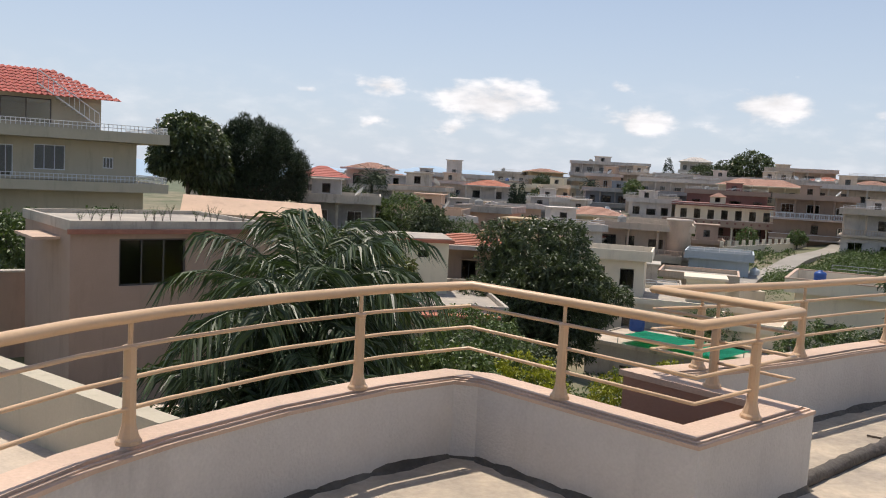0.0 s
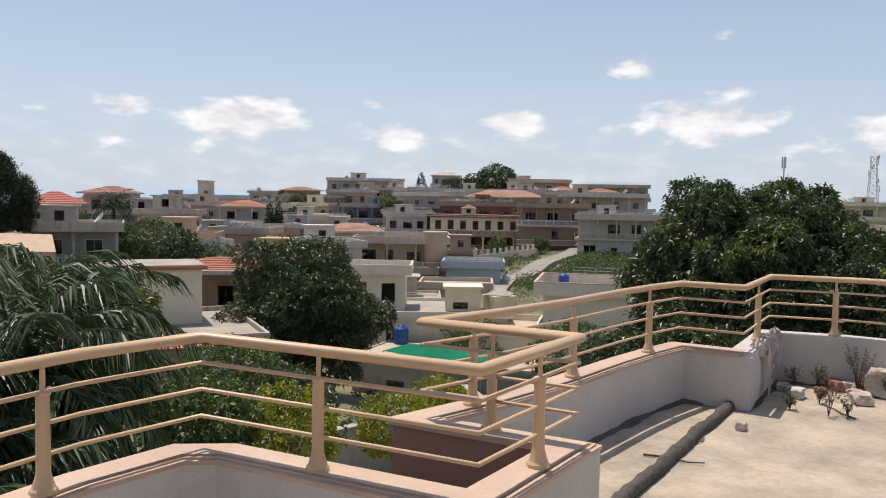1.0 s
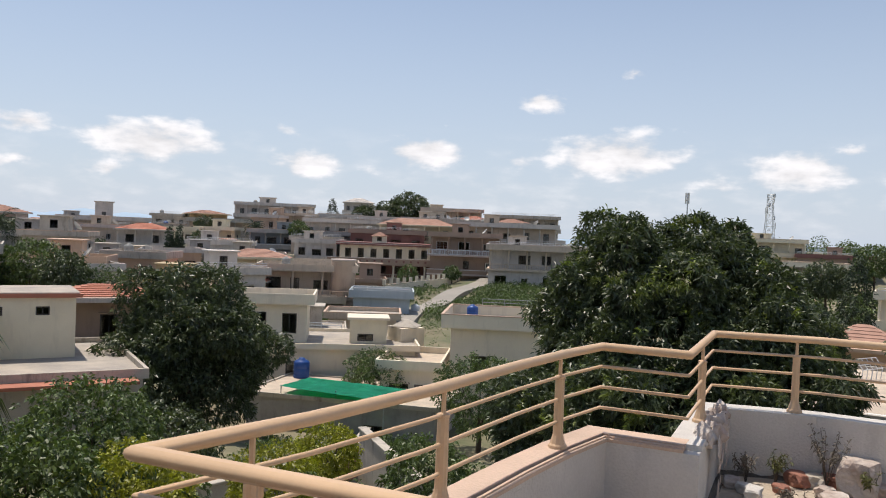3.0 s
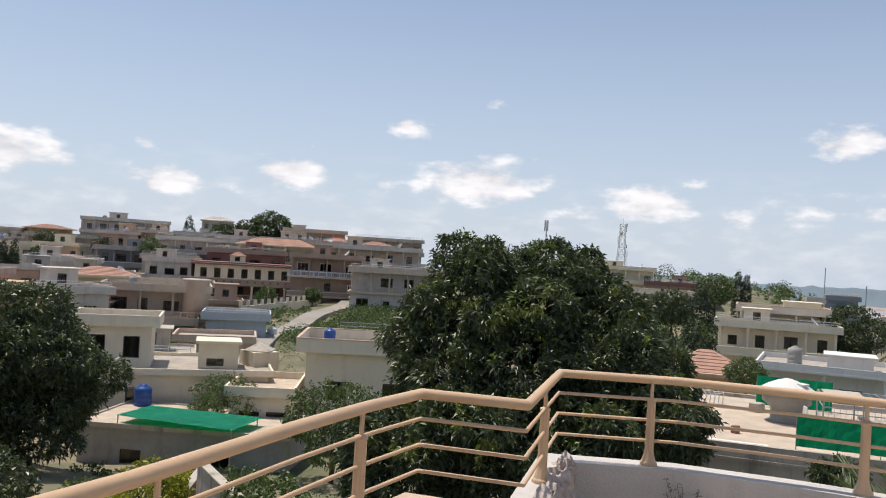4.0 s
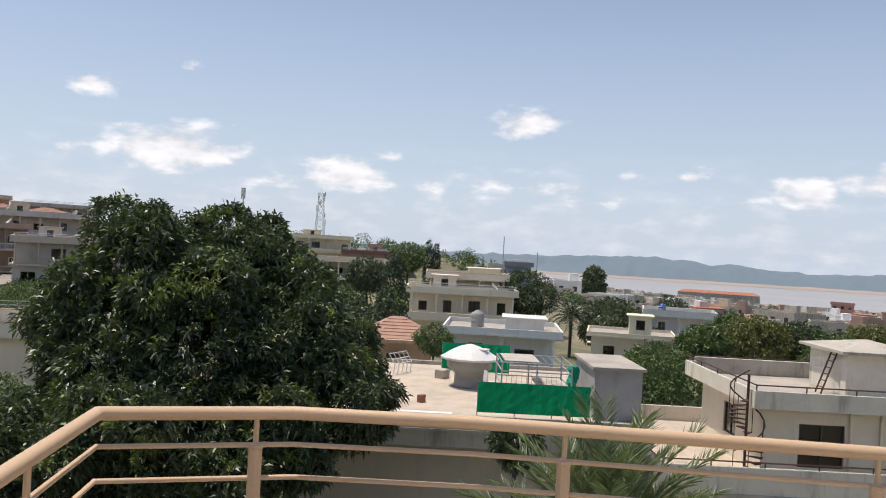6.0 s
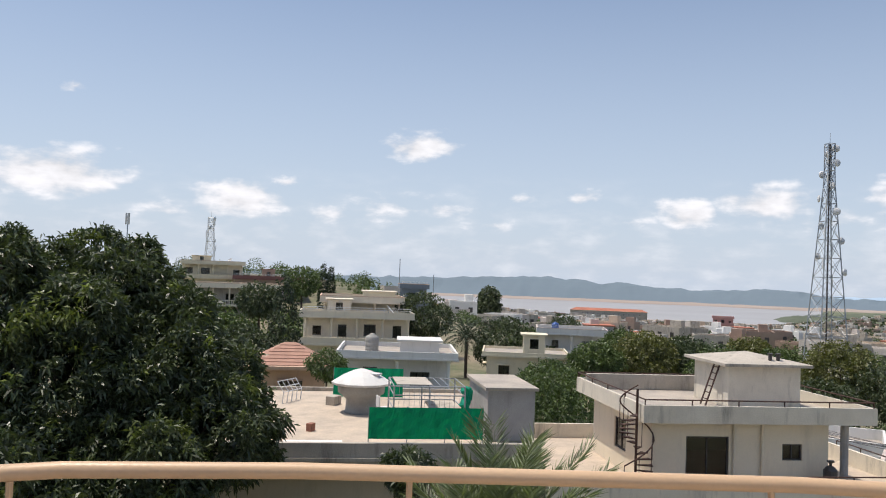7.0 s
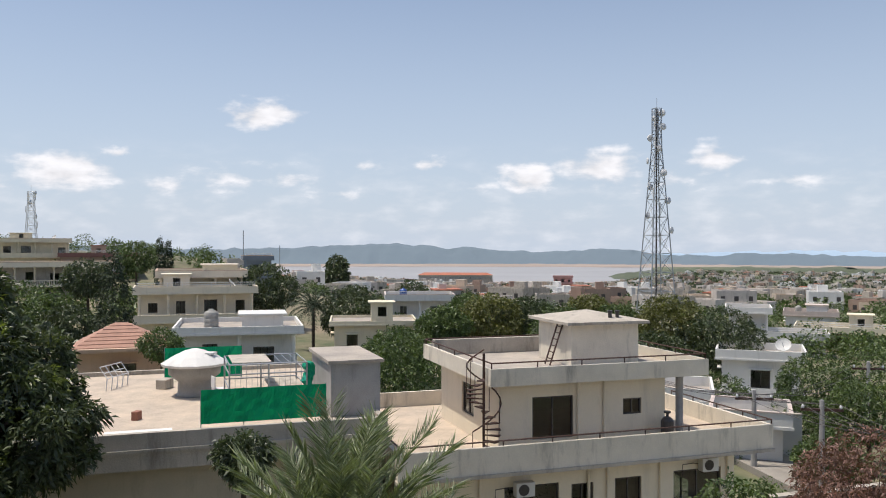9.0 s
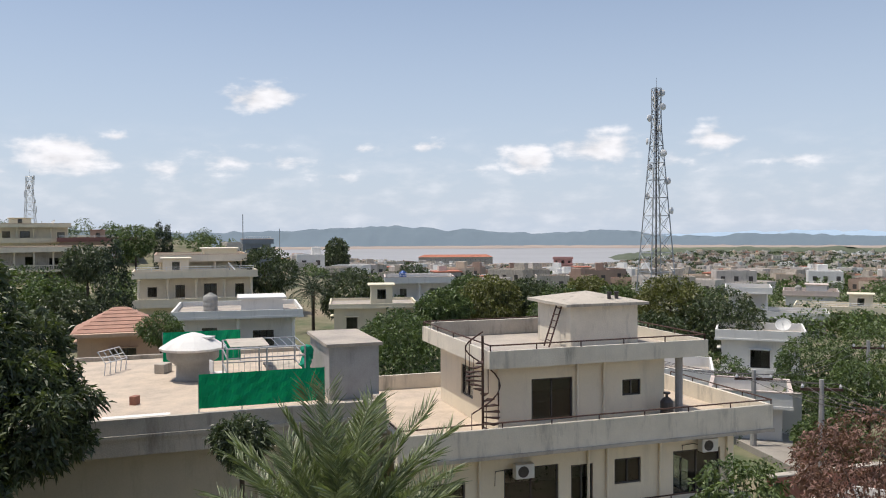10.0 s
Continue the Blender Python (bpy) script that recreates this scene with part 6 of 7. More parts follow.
# palms beside the terrace
palm("feathery palm with long drooping fronds", (-1.75, 10.6), -.55, 30, 2.2, FROND, 71, leaflet=(.55, .036), pairs=74, rise=(-15, 86), sag=.44, hang=-.3, droop=.45)
palm("feathery palm with long drooping fronds", (-1.2, 12.8), -.4, 30, 2.1, FROND, 72, leaflet=(.55, .036), pairs=74, rise=(-20, 84), sag=.44, hang=-.3, droop=.45)
palm("low feathery palm with drooping fronds", (-2.2, 9.2), -1.9, 28, 2.1, FROND, 73, leaflet=(.52, .036), pairs=74, rise=(-25, 70), sag=.44, hang=-.3, droop=.45)
palm("low feathery palm with drooping fronds", (-1.95, 10.9), -1.7, 28, 2.0, FROND, 74, leaflet=(.52, .036), pairs=74, rise=(-25, 70), sag=.44, hang=-.3, droop=.45)
round_tree("yellowish shrub behind the palms", -.7, 15.4, .3, 1.2, OLIVE, 1700, (.16, .06), 75, young=YELLOWLEAF)
palm("grey-green date palm below the terrace", (17.5, 6.3), -3.75, 66, 2.75, DATEFROND, 76, leaflet=(.46, .024), pairs=120, rise=(-8, 88), sag=.15, hang=.3, droop=.04)
round_tree("russet shrub with fine dry leaves", 19.5, -2.5, -1.5, 1.3, RUSSET, 2600, (.10, .03), 77, category="bush")
round_tree("green shrub below the russet one", 19.5, -.3, -2.4, .8, LEAF, 700, (.12, .05), 78, category="bush")
round_tree("small dark tree before the stained roof edge", 23.2, 10.4, -2.85, .62, MANGO, 900, (.16, .05), 79)
# trees towards the lake
round_tree("green tree between the roof decks", 46.0, 11.3, -2.9, 2.7, LEAF, 2600, (.22, .09), 80)
round_tree("small green tree beside the white house", 49.0, 26.5, -3.2, 1.1, LEAF, 700, (.2, .08), 81)
round_tree("dark tree among the lower houses", 210, 44, -7.5, 5.0, MANGO, 1300, (.6, .25), 85)
round_tree("dark tree among the lower houses", 240, 34, -11, 5.0, MANGO, 1300, (.6, .25), 86)
palm("dark date palm in a garden", (86, 29.6), -4.6, 44, 3.4, PINEGREEN, 82, leaflet=(.5, .06), pairs=26)
round_tree("dark round tree behind the palm", 87.5, 25.6, -2.6, 3.2, MANGO, 1600, (.35, .15), 83)
round_tree("dark tree behind the beige house", 98.5, 39.5, -.6, 3.3, MANGO, 1500, (.4, .16), 84)
cypress("tall dark conifer by the tiled house", 67.0, 40.5, 1.3, 1.6, 85)
round_tree("dark tree beside the conifer", 72.0, 48.0, -3.8, 2.4, MANGO, 1400, (.35, .15), 86)
round_tree("broad dark tree on the ridge", 98.8, 63.5, -.1, 2.7, MANGO, 1300, (.4, .16), 87)
round_tree("broad dark tree on the ridge", 86, 60, -4.0, 2.6, LEAF, 1300, (.4, .16), 88)
cypress("slim dark cypress on the ridge", 145.3, 79, 3.4, 1.0, 89)
cypress("slim dark cypress on the ridge", 147.6, 78.6, 3.0, 1.0, 90)
round_tree("round tree on the ridge", 135, 77.8, 2.4, 2.9, LEAF, 800, (.5, .2), 91)
tree("tall round tree on the far rise", (225, 69), [(0, 0, 10.6, 2.8, 2.8, 2.6), (-1.5, 0, 7.6, 2.8, 2.8, 2.6), (1.6, 0, 7.2, 2.8, 2.8, 2.6), (0, 0, 4.6, 3.4, 3.4, 2.8), (2.6, 1, 3.2, 2.8, 2.8, 2.2), (-2.8, 0, 3.2, 2.8, 2.8, 2.2)], MANGO, 1500, 7, (.8, .36), .9, .3, 92)
for k, (x, y, t, r) in enumerate(((77, 14.5, -3.6, 2.8), (81, 10.5, -2.6, 3.0), (84, 7.0, -3.0, 2.6), (78.5, 3.6, -3.4, 2.6), (82, -1.0, -3.6, 2.6), (79, -5.6, -2.4, 3.0), (76.5, -9.6, -3.4, 3.2), (72, 17.6, -5.0, 2.2), (90, 14, -3.2, 2.6), (88, 1.5, -3.0, 2.6), (74, -4, -5.2, 2.4))):
    round_tree("broad green tree in the row beyond the decks", x, y, t - .25, r * (.8 + .13 * (k % 4)), (LEAF, OLIVE, MANGO, LEAF)[k % 4], 1700, (.32, .14), 93 + k, group="row of trees beyond the decks")
for k, (x, y, t, r) in enumerate(((58.5, -12.2, -5.0, 2.2), (47.5, -11.6, -4.7, 1.9), (52, -9.2, -6.4, 2.0), (44.5, -9.0, -6.9, 1.5), (60, -6.5, -6.6, 2.2), (41, -12.5, -6.2, 1.8), (63, -17, -5.0, 2.4), (55, -4.5, -7.4, 1.4))):
    round_tree("leafy tree on the slope beside the lane", x, y, t, r, LEAF, 1300, (.22, .09), 110 + k, group="trees beside the lane", young=MANGO2 if k == 1 else None)


# ---- scrub, far woods and far town ----
def scrub(name, label, spots, material, leaf, per, seed):
    """Low bushes without number, as loose leaf tufts on the ground."""
    rng = np.random.default_rng(seed)
    cs, ds = [], []
    for x, y, r, h in spots:
        z = ground(x, y)
        d = rng.normal(size=(per, 3))
        d /= np.linalg.norm(d, axis=1, keepdims=True)
        d[:, 2] = abs(d[:, 2])
        cs.append(np.array([x, y, z + .1 * h]) + d * np.array([r, r, h]) * rng.uniform(.6, 1, (per, 1)))
        ds.append(d + rng.normal(size=(per, 3)) * .6)
    me = leaf_mesh(name, np.concatenate(cs), np.concatenate(ds), leaf[0], leaf[1], rng)
    me.materials.append(material)
    ob = part(name, me, None, None)
    return tagged(ob, label, "bushes", kind="stuff")


rnd = random.Random(77)
spots = []
for i in range(420):      # the green bank beside the hill road
    t, s = rnd.random(), rnd.random()
    t, s = t * 1.25 - .15, 3 + 15 * s
    spots.append((45.5 + 26.4 * t + .69 * s, 78.7 + 25.3 * t - .72 * s, rnd.uniform(.7, 1.7), rnd.uniform(.6, 1.4)))
for i in range(110):      # and the strip on its other side
    t, q = rnd.uniform(-.3, .75), rnd.uniform(2.4, 9)
    spots.append((45.5 + 26.4 * t - .69 * q, 78.7 + 25.3 * t + .72 * q, rnd.uniform(.5, 1.1), rnd.uniform(.4, .9)))
scrub("scrub", "thick green scrub on the bank beside the road", spots, LEAF, (.3, .14), 120, 3)
spots = [(rnd.uniform(-4, 26), rnd.uniform(11, 34), rnd.uniform(.3, .9), rnd.uniform(.15, .5)) for i in range(200)]
spots += [(rnd.uniform(-18, 4), rnd.uniform(46, 66), rnd.uniform(.5, 1.3), rnd.uniform(.3, .9)) for i in range(120)]
spots += [(rnd.uniform(38, 70), rnd.uniform(-22, 30), rnd.uniform(.5, 1.4), rnd.uniform(.3, 1.0)) for i in range(260)]
spots += [(rnd.uniform(5, 60), rnd.uniform(60, 110), rnd.uniform(.5, 1.4), rnd.uniform(.3, 1.2)) for i in range(200)]
scrub("undergrowth", "weeds and low bushes in yards and gardens", spots, LEAF, (.18, .08), 70, 4)
for name, lo, hi, count, leaf, per, r0 in (("woods_near", 100, 260, 430, (.6, .3), 200, 2.2), ("woods_middle", 260, 620, 900, (1.1, .65), 130, 2.8), ("woods_far", 620, 2100, 2100, (2.2, 1.4), 60, 3.6)):
    spots = []
    while len(spots) < count:
        d, a = rnd.uniform(lo, hi), rnd.uniform(52, 112)
        if d < 175 and (60 < a < 74 or 93 < a < 97):
            continue
        r = r0 * rnd.uniform(.6, 1.25)
        spots.append((d * math.sin(radians(a)), d * math.cos(radians(a)), r, r * rnd.uniform(.8, 1.2) + .6))
    scrub(name, "green trees scattered through the town towards the lake", spots, LEAF if lo < 600 else MANGO, leaf, per, int(lo))


def far_town():
    """Hundreds of small flat-roofed houses running down to the lake, with sunk roofs and window recesses."""
    rnd = random.Random(8)
    lots = {m: bmesh.new() for m in (OFFWHITE, SANDWALL, STAINED, SALMON, WHITE)}
    holes, tiles = bmesh.new(), bmesh.new()
    def one(x, y, w, d, h, rz):
        z = ground(x, y) - .5
        if z + h > -1 and y > 60:    # the ridge carries its own houses
            return
        m = pose(x, y, z, 0, 0, rz)
        wall = lots[rnd.choice((OFFWHITE, OFFWHITE, WHITE, SANDWALL, SANDWALL, STAINED, STAINED, SALMON))]
        def put(bm, *b):
            n0 = len(bm.verts)
            box(bm, *b)
            bm.verts.ensure_lookup_table()
            for v in bm.verts[n0:]:
                v.co = m @ v.co
        put(wall, -w / 2, w / 2, -d / 2, d / 2, 0, h - .5)
        for b in ((-w / 2, w / 2, -d / 2, -d / 2 + .2), (-w / 2, w / 2, d / 2 - .2, d / 2), (-w / 2, -w / 2 + .2, -d / 2 + .2, d / 2 - .2), (w / 2 - .2, w / 2, -d / 2 + .2, d / 2 - .2)):
            put(wall, *b, h - .499, h + .15)
        if rnd.random() < .5:
            a = rnd.uniform(-w / 3, w / 6)
            put(wall, a, a + w * .3, 0, d * .35, h - .498, h + 1.9)
        if rnd.random() < .05:
            put(tiles, -w / 2 - .3, w / 2 + .3, -d / 2 - .3, d / 2 + .3, h + .151, h + .5)
        for k in range(max(1, int((h - 1) / 3.1))):
            for i in range(max(1, int(w / 3))):
                c = -w / 2 + w * (i + .5) / max(1, int(w / 3)) + rnd.uniform(-.3, .3)
                zz = h - 2.6 - 3.1 * k
                put(holes, c - .55, c + .55, -d / 2 - .03, -d / 2 + .002, zz, zz + 1.3)
            if rnd.random() < .5:
                put(wall, -w / 2 - .3, w / 2 + .3, -d / 2 - .6, -d / 2 - .002, h - 3.25 - 3.1 * k, h - 3.05 - 3.1 * k)
    n = 0
    while n < 1700:
        d = 200 + 1460 * rnd.random() ** .95
        a = rnd.uniform(56, 112)
        x, y = d * math.sin(radians(a)), d * math.cos(radians(a))
        if d < 215 and a > 74 or d < 200:
            continue
        one(x, y, rnd.uniform(6, 11), rnd.uniform(6, 9), rnd.choice((3.4, 3.6, 4.2, 5.0, 6.4)), -a + rnd.choice((-25, -20, 5, 12)))
        n += 1
    for i in range(40):
        a, d = rnd.uniform(-8, 20), rnd.uniform(175, 320)
        one(d * math.sin(radians(a)), d * math.cos(radians(a)), rnd.uniform(6, 10), rnd.uniform(6, 9), rnd.choice((3.0, 3.6, 4.2)), -a + rnd.choice((-25, -20, 5, 12)))
    for k, (m, bm) in enumerate(lots.items()):
        solid("far_town", bm, m, "crowd of small flat-roofed houses " + m.name.replace("_", " ") + " in colour", "houses", kind="stuff")
    solid("far_windows", holes, FRAMEDARK, "small dark windows of the far houses", "windows", kind="stuff")
    solid("far_tiled_roofs", tiles, TILE, "low red roofs among the far houses", "roofs", kind="stuff")


far_town()


# ---- masts, poles, wires ----
def mast(label, x, y, top, wb, wt, sections, seed, dishes=0, base=None, r=0.09, paint=None, feeder=True):
    """A square lattice mast: four legs, crossed braces, a ladder and dishes."""
    paint = paint or STEEL
    z0 = ground(x, y) if base is None else base
    h = top - z0
    rnd = random.Random(seed)
    ob = thing("lattice_mast", pose(x, y, z0, 0, 0, 25), label, "mast")
    wide = lambda t: wb + (wt - wb) * min(1, t / .84)    # the top sixth runs straight
    at = lambda k, t: ((-1, 1, 1, -1)[k] * wide(t) / 2, (-1, -1, 1, 1)[k] * wide(t) / 2, h * t)
    ts = [1 - (1 - i / sections) ** 1.15 for i in range(sections + 1)]
    for k in range(4):
        part("leg", tube(bmesh.new(), [at(k, t) for t in ts], r * 1.3, 5), paint, ob)
    bm = bmesh.new()
    for a, b in zip(ts, ts[1:]):
        for k in range(4):
            j = (k + 1) % 4
            tube(bm, [at(k, a), at(j, b)], r * .6, 4), tube(bm, [at(j, a), at(k, b)], r * .6, 4), tube(bm, [at(k, b), at(j, b)], r * .6, 4)
    part("bracing", bm, paint, ob)
    if feeder:
        part("cable_run", boxes((-r, r * 2, -r, r, 0, h)), FRAMEDARK, ob)
    for i in range(dishes):
        t = .98 - .6 * (i / max(1, dishes)) ** 1.3
        k = i % 4
        c = at(k, t)
        if i % 2 == 0:
            dsh = part("dish", lathe(bmesh.new(), [(.1, 0), (.55, .12), (.62, .3), (.35, .4), (.05, .44)], 12), FRAMEWHITE, ob, "white microwave dish")
            dsh.matrix_local = Matrix.Translation(c) @ pose(0, 0, 0, 90, 0, rnd.uniform(0, 360)) @ Matrix.Translation((0, 0, .25))
        else:
            part("panel_antenna", bevelled(boxes((c[0] * 1.25 - .12, c[0] * 1.25 + .12, c[1] * 1.25 - .07, c[1] * 1.25 + .07, c[2] - .9, c[2] + .9)), .02), ACWHITE, ob)
    part("rod", tube(bmesh.new(), [(0, 0, h), (0, 0, h + 1.8)], r * .5, 4), paint, ob)
    return ob


mast("tall steel lattice mast with dishes and antennas", 149.5, -10.9, 25.6, 5.3, 1.15, 13, 1, 22, r=.08)
mast("white lattice mast on the ridge", 202, 147, 16.3, 3.2, 1.5, 9, 2, 6, r=.06, paint=ACWHITE, feeder=False)
for x, y, t, lb in ((186.7, 163.6, 16.2, "slim antenna pole on a roof"), (284, 122, 7.5, "far thin radio pole"), (548, 208, 2.5, "far thin radio pole")):
    g = ground(x, y)
    ob = thing("antenna_pole", Matrix.Translation((x, y, g)), lb, "antenna")
    k = 1 if x < 250 else .9 * math.hypot(x, y) / 300
    part("pole", tube(bmesh.new(), [(0, 0, 0), (0, 0, t - g)], .18 * k, 6), STEEL, ob)
    if x < 250:
        for i in range(3):
            part("panel_antenna", bevelled(boxes((.5 * math.cos(i * 2.1) - .2, .5 * math.cos(i * 2.1) + .2, .5 * math.sin(i * 2.1) - .12, .5 * math.sin(i * 2.1) + .12, t - g - 3.2, t - g)), .03), ACWHITE, ob)
            part("arm", tube(bmesh.new(), [(0, 0, t - g - 2.2), (.5 * math.cos(i * 2.1), .5 * math.sin(i * 2.1), t - g - 2.2)], .06, 5), STEEL, ob)


def utility_pole(x, y, h):
    ob = thing("utility_pole", Matrix.Translation((x, y, ground(x, y))), "concrete utility pole with a steel cross-arm", "utility pole", "utility poles along the lane")
    part("pole", lathe(bmesh.new(), [(.16, 0), (.1, h)], 8), GREY, ob)
    part("cross_arm", boxes((-.05, .05, -.9, .9, h - .5, h - .38)), IRON, ob)
    for q in (-.8, 0, .8):
        part("insulator", lathe(bmesh.new(), [(.05, h - .38), (.07, h - .3), (.03, h - .2)], 8, (0, q)), FRAMEWHITE, ob)
    return Vector((x, y, ground(x, y) + h - .2))


tops = [utility_pole(*q) for q in ((62, 3, 4.6), (46.5, -6.0, 4.0), (36.0, -11.5, 4.4), (56.5, -14.5, 4.5), (43.2, -8.2, 4.2))]
for a, b in ((0, 1), (1, 2), (1, 3), (0, 4), (4, 2)):
    for q in (-.8, 0, .8):
        pts = []
        for i in range(13):
            t = i / 12
            c = tops[a].lerp(tops[b], t)
            pts.append((c.x, c.y + q, c.z - 1.0 * 4 * t * (1 - t) * .6))
        solid("power_line", tube(bmesh.new(), pts, .014, 4), FRAMEDARK, "thin black sagging power line", "cable", "power lines along the lane")


# ---- roads, walls and yards between the houses ----
def strip(name, label, pts, width, material, lift=.12, kind="structure"):
    bm = bmesh.new()
    fine = []
    for (a, b) in zip(pts, pts[1:]):
        n = max(1, int(math.dist(a, b) / 2))
        fine += [(a[0] + (b[0] - a[0]) * i / n, a[1] + (b[1] - a[1]) * i / n) for i in range(n)]
    fine.append(pts[-1])
    l, r = offset(fine, width / 2), offset(fine, -width / 2)
    last = None
    for p, q in zip(l, r):
        z = max(ground(*p), ground(*q)) + lift
        c = [bm.verts.new((p.x, p.y, z)), bm.verts.new((q.x, q.y, z)), bm.verts.new((q.x, q.y, z - .8)), bm.verts.new((p.x, p.y, z - .8))]
        if last:
            for k in range(4):
                bm.faces.new((last[k], c[k], c[(k + 1) % 4], last[(k + 1) % 4]))
        last = c
    bmesh.ops.recalc_face_normals(bm, faces=bm.faces)
    return solid(name, bm, material, label, "road", kind=kind)


strip("road_hill", "pale dusty road climbing the hill", [(36, 66), (45.5, 78.7), (49, 81.5), (57.8, 90.5), (71.9, 104), (76, 107)], 2.7, ROADM, .35)
strip("road_lane", "narrow dusty lane between the houses", [(28, -14), (40, -9.5), (60, -3), (70, -2)], 3.0, ROADM, .25)


def garden_wall(label, p, q, top, material, thick=.23, pillars=0.0):
    """A free-standing boundary wall with a projecting cap."""
    base = min(ground(*p), ground(*q)) - .3
    m, w = frame_of(p, q, base)
    ob = thing("boundary_wall", m, label, "wall")
    part("body", boxes((0, w, 0, thick, 0, top - base - .08)), material, ob)
    part("cap", bevelled(boxes((-.04, w + .04, -.05, thick + .05, top - base - .078, top - base)), .015), STAINED, ob)
    if pillars:
        for i in range(int(w / pillars) + 1):
            part("pillar", boxes((i * pillars - .14, i * pillars + .14, -.05, thick + .05, top - base + .002, top - base + .7)), material, ob)
    return ob


garden_wall("long whitewashed retaining wall with dark pillars", (50.2, 93.8), (73.5, 111.4), -5.3, CREAM, .3, 2.2)
garden_wall("grey garden wall below the terrace", (-1.5, 19.5), (9.0, 22.0), -4.9, STAINED)
garden_wall("low brick garden wall", (9.0, 22.0), (15.5, 30.5), -6.4, BRICKRED)
garden_wall("low plastered yard wall", (10.5, 12.0), (13.5, 27.0), -5.4, STAINED)
m, w = frame_of((-10.2, 8.8), (-5.6, 4.2), -7.2)
deck = thing("neighbour_wing", m, "low wing with a bleached roof deck and sandy parapet", "outbuilding")
storey(deck, 0, w, 0, 3.6, 0, 5.4, SALMON, [(2.5, 3.2, 1.2, 1.2)])
part("roof", boxes((-.2, w + .2, -.2, 3.4, 5.402, 5.6)), ROOFSAND, deck, "bleached sandy deck")
part("parapet", boxes((-.2, w + .2, 3.402, 3.65, 5.402, 6.35)), DIMCREAM, deck, "weathered sandy parapet")
bar_rail(deck, [(.2, .6, 5.6), (w * .7, .6, 5.6)], .35, .02, .8, 2)
garden_wall("brown brick terrace wall beside the lane", (36.5, -4.6), (40.5, -12.5), -7.6, BRICKRED, .25)
garden_wall("low white yard wall", (31.0, -4.4), (35.0, -9.6), -7.9, WHITE, .25)
garden_wall("white yard wall among the trees", (48.5, 0.5), (49.5, -9.0), -7.0, WHITE, .2)
bm = boxes((-12, -4.8, 6.0, 20, -6.4, -4.6))
solid("yard_paving", bevelled(bm, .03), ROOFSAND, "bleached concrete yard of the neighbour", "paving", kind="structure")
bm = boxes((-.5, 4.5, 11.5, 21, -7.2, -6.55))
solid("driveway", bevelled(bm, .03), ROOFSAND, "pale concrete drive in the garden", "paving", kind="structure")
# water tanks on roofs that show
for x, y, z, lb, mt in ((45.5, 78.0, -3.9, "white water tank by the road", FRAMEWHITE), (60, 34.6, -5.2, "blue plastic barrel by the tiled house", BLUEPL), (53.5, -2.0, -6.9, "blue plastic water tank behind the deck", BLUEPL)):
    water_tank(lb, x, y, ground(x, y) - .05, .5, 1.1, mt)

# dry weeds on the terrace and grass on the neighbour's roof
def weed(label, x, y, z, h, n, seed, material, category="weed"):
    rnd = random.Random(seed)
    ob = thing("weed", Matrix.Translation((x, y, z)), label, category)
    bm = bmesh.new()
    tips = []
    for i in range(n):
        a, l = rnd.uniform(0, 6.28), rnd.uniform(.15, .5)
        q = [(0, 0, 0), (l * .3 * h * math.cos(a), l * .3 * h * math.sin(a), h * .5), (l * h * math.cos(a), l * h * math.sin(a), h * rnd.uniform(.7, 1.05))]
        tube(bm, q, .0035, 4, .0015)
        tips += [Vector(q[1]).lerp(Vector(q[2]), k / 6) for k in range(7)]
    part("stem", bm, BARK, ob)
    rng = np.random.default_rng(seed)
    c = np.repeat(np.array([tuple(t) for t in tips]), 3, 0)
    d = rng.normal(size=c.shape)
    d[:, 2] += .4
    me = leaf_mesh("foliage", c, d, .035 * max(1, h * 1.6), .009 * max(1, h * 1.6), rng)
    me.materials.append(material)
    part("foliage", me, None, ob)


for k, (x, y, h) in enumerate(((4.9, 4.55, .2), (5.05, 4.42, .24), (4.62, 4.05, .14), (5.34, 3.9, .2), (5.5, 3.7, .16), (4.2, 4.0, .12))):
    weed("grey-green weed rooted in the dusty floor", x, y, 0, h, 14, 40 + k, OLIVE if k % 2 else DRYWEED)
for k, (x, y, q) in enumerate(((5.15, 4.1, .07), (5.3, 4.28, .09), (4.95, 4.3, .06), (5.5, 3.9, .1), (5.56, 3.72, .08), (5.05, 3.98, .05), (4.75, 4.55, .07), (5.62, 3.5, .07))):
    stone("rubble_stone", "rough broken stone lying along the parapet", (x, y), (q, q * .8, q * .55), 60 + k, (RUBBLE, STAINED, BRICKRED)[k % 3], 37 * k)
weed("dry grey weed growing from the floor", 5.28, 4.18, 0, .42, 16, 1, DRYWEED)
weed("dry weed growing among the stones", 4.32, 3.72, 0, .26, 6, 2, DRYWEED)
weed("dry weed growing among the stones", 4.42, 3.62, 0, .16, 7, 3, DRYWEED)
m, w = frame_of((-8.25, 22.67), (-3.2, 25.6), 0)
for k in range(14):
    v = m @ Vector((.4 + k * .4, .5 + (k * .37) % 1.5, 0))
    weed("tuft of grass growing on the flat roof", v.x, v.y, -.26, .35 + .25 * ((k * .618) % 1), 10, 10 + k, LEAF)
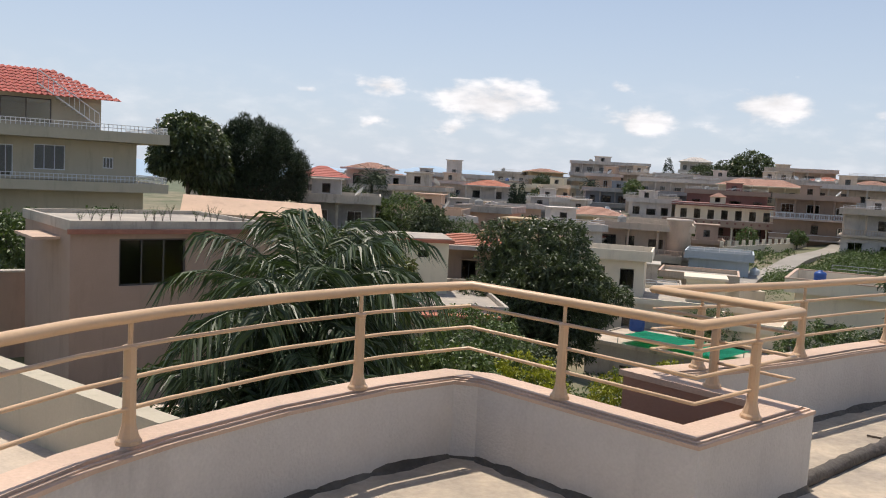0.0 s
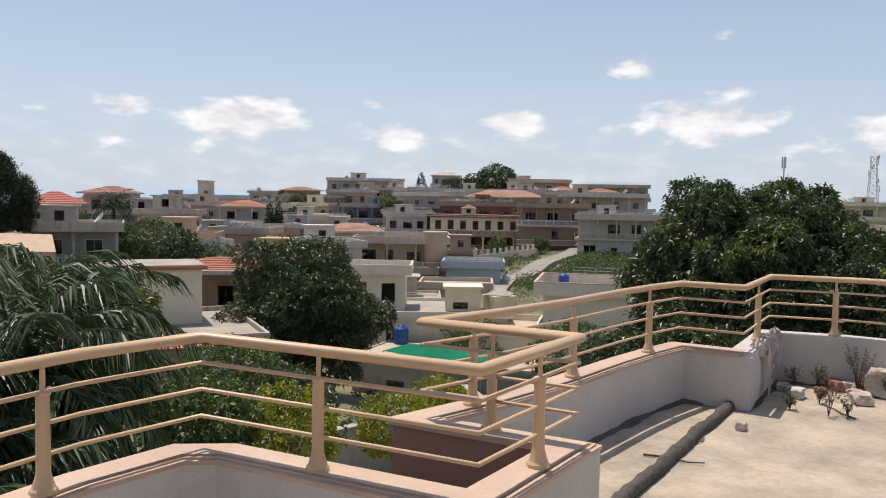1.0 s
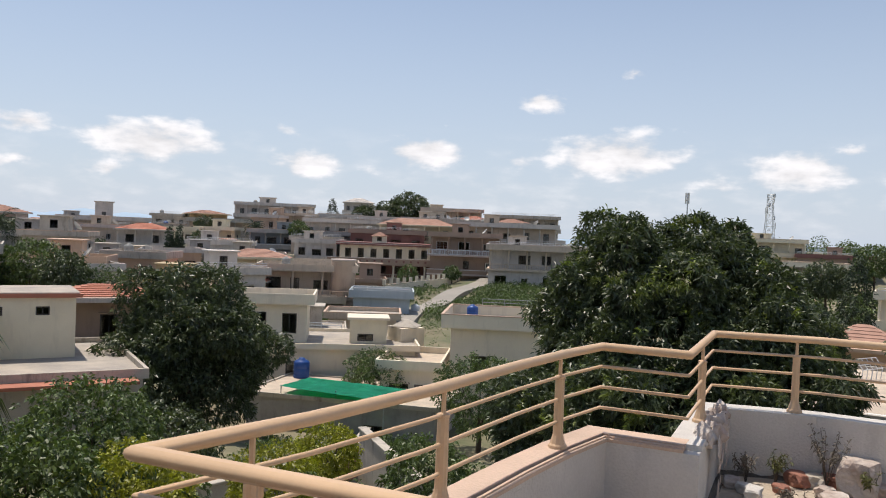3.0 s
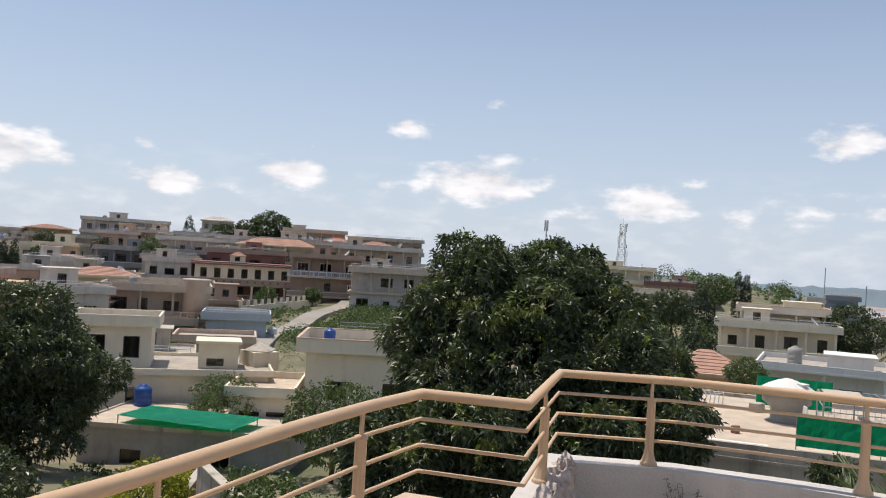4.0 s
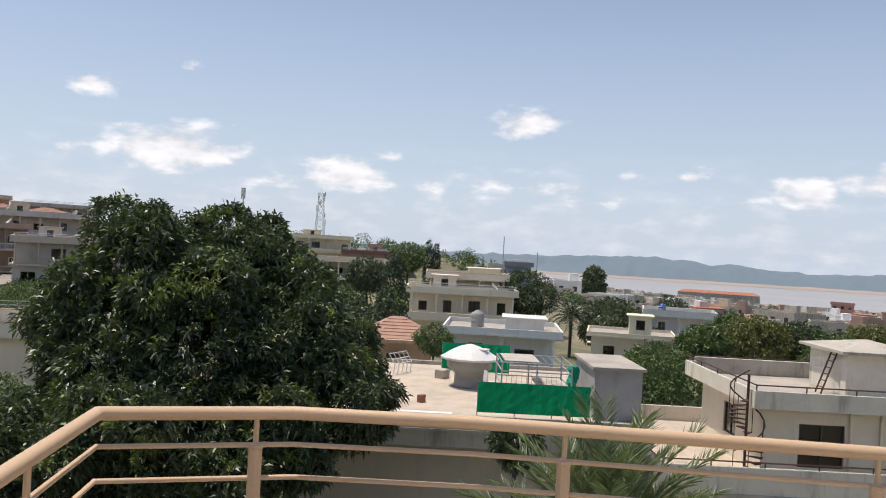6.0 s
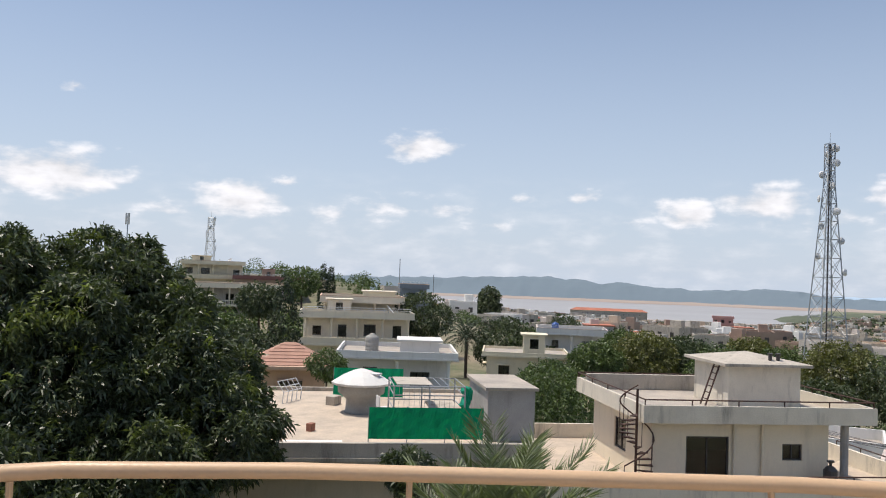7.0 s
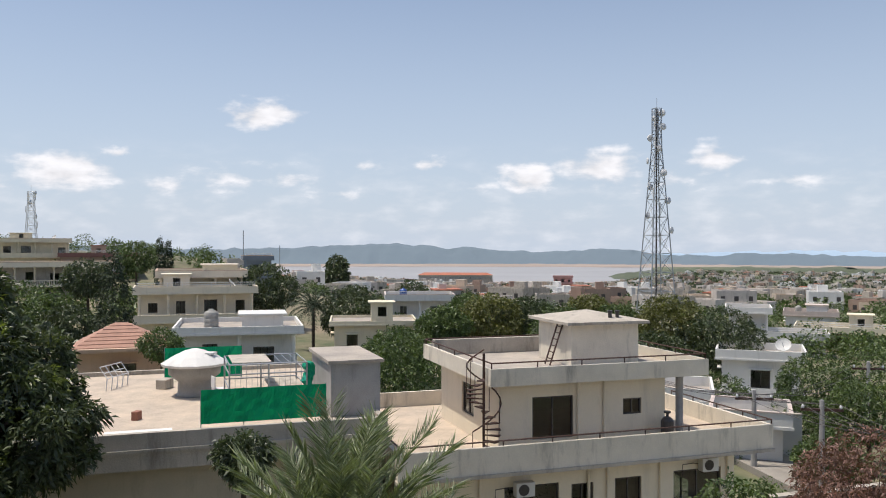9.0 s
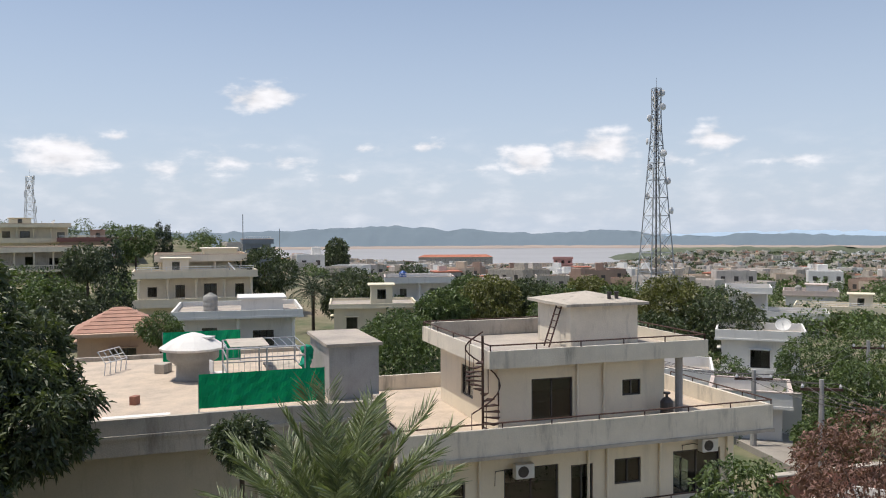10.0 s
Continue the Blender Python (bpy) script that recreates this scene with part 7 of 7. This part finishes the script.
# more houses in the hollow and up the hill
house("plain cream house in the hollow", (22.5, 98), (29.5, 95.5), -4.6, 6, SANDWALL, seed=61, parapet=.5)
house("grey house with a red tiled room", (13.5, 108), (21, 107), -2.6, 6, GREY, seed=62, band_mat=STAINED)
house("white house with a red hipped porch", (27.5, 150), (36, 147.5), .2, 7, OFFWHITE, seed=63, roof="hip", tile=TILE, rise=1.1)
house("stained cream house above the road", (56, 141), (64, 137), .2, 7, SANDWALL, seed=64, band_mat=STAINED)
house("old grey house above the hollow", (38, 122), (46, 119), -2.4, 7, STAINED, seed=65)
house("salmon house at the foot of the hill", (45, 97.5), (50.5, 94.8), -4.6, 6, SALMON, seed=66, parapet=.5)
house("white house under the crest", (78, 179), (87, 175), 5.2, 7, OFFWHITE, seed=67, parapet=.6)
house("cream house with a long balcony under the crest", (88.5, 158), (99, 151), 4.9, 7, SANDWALL, seed=68, band_mat=OFFWHITE)
house("low old house with a bleached roof", (22, 66.5), (29.5, 63.0), -6.6, 5, STAINED, seed=69, parapet=.4)
house("low cream house behind the slab house", (31.5, 70.0), (37.0, 67.0), -6.0, 5, SANDWALL, seed=70, parapet=.5)
for k, (x, y, t, r, mt) in enumerate(((20, 90, -4.0, 2.0, MANGO), (26, 80, -5.4, 1.8, LEAF), (34, 95, -4.8, 1.5, MANGO), (15, 86, -3.2, 2.4, MANGO), (19, 120, -.6, 2.2, MANGO), (43, 106, -3.4, 1.6, LEAF), (41, 146, .4, 1.8, MANGO), (61, 150, 3.0, 1.8, LEAF), (90, 131, 2.0, 2.0, MANGO), (13, 64, -5.2, 2.0, LEAF), (8, 60, -4.6, 2.0, MANGO), (-2, 57, -4.0, 1.8, LEAF), (80, 112, -1.0, 1.8, LEAF), (48, 168, 3.4, 2.0, MANGO))):
    round_tree("leafy tree among the hill houses", x, y, t, r, mt, 700, (.34, .15), 140 + k, group="trees among the hill houses")
bm = bmesh.new()
v = [bm.verts.new(c) for c in ((0, 0, -1.5), (9.2, 0, -1.7), (9.2, 2.6, -.75), (0, 2.6, -.45), (0, 0, -5), (9.2, 0, -5), (9.2, 2.6, -5), (0, 2.6, -5))]
for f in ((0, 1, 2, 3), (0, 4, 5, 1), (1, 5, 6, 2), (2, 6, 7, 3), (3, 7, 4, 0)):
    bm.faces.new([v[k] for k in f])
solid("lean_to_shed", bm, PEACHWALL, "low lean-to with a sloping peach painted roof", "shed", m=pose(-9.8, 53.0, 0, 0, 0, 4))
garden_wall("salmon yard wall beside the neighbour's house", (-17.5, 25.5), (-9.3, 29.0), -2.3, SALMON, .25)
for k, (x, y, t) in enumerate(((-13.2, 34.5, -.7), (-10.4, 36.0, -.6), (-16.4, 33.0, .1))):
    round_tree("dense green hedge tree by the wall", x, y, t, 1.7, LEAF, 1500, (.2, .09), 170 + k, group="hedge trees by the wall")


def infill():
    """Smaller houses that close the gaps between the larger ones on the hill and in the hollow."""
    rnd = random.Random(52)
    walls = (SANDWALL, OFFWHITE, BLUSH, STAINED, PEACHWALL, CREAM2, GREY, OCHRE)
    words = ("cream", "white", "pale pink", "stained concrete", "peach", "pale yellow", "grey cement", "ochre")
    made = tries = 0
    while made < 50 and tries < 4000:
        tries += 1
        d, a = rnd.uniform(74, 205), rnd.uniform(2, 40)
        x, y = d * math.sin(radians(a)), d * math.cos(radians(a))
        w = rnd.uniform(5.5, 9)
        if any(math.hypot(x - lx, y - ly) < lr + w * .62 for lx, ly, lr in LOTS):
            continue
        if a > 21 and d < 140:      # the road and its green bank stay open
            continue
        turn = radians(-a + rnd.choice((-18, -12, 8, 14)))
        u = Vector((math.cos(turn), math.sin(turn)))
        p, q = (x - u.x * w / 2, y - u.y * w / 2), (x + u.x * w / 2, y + u.y * w / 2)
        k = rnd.randrange(len(walls))
        hip = rnd.random() < .16
        top = ground(x, y) + rnd.choice((3.6, 3.9, 4.4, 5.8, 6.4))
        house("small %s house wedged between its neighbours" % words[k], p, q, top, rnd.uniform(5, 7), walls[k], seed=200 + made, roof="hip" if hip else "flat", tile=rnd.choice((ORANGE, TILE)), rise=.9,
              band_mat=rnd.choice((None, None, BLUSH, OFFWHITE, STAINED)), parapet=rnd.uniform(.4, .8), win=(1.2, 1.3), gap=2.4)
        made += 1


infill()
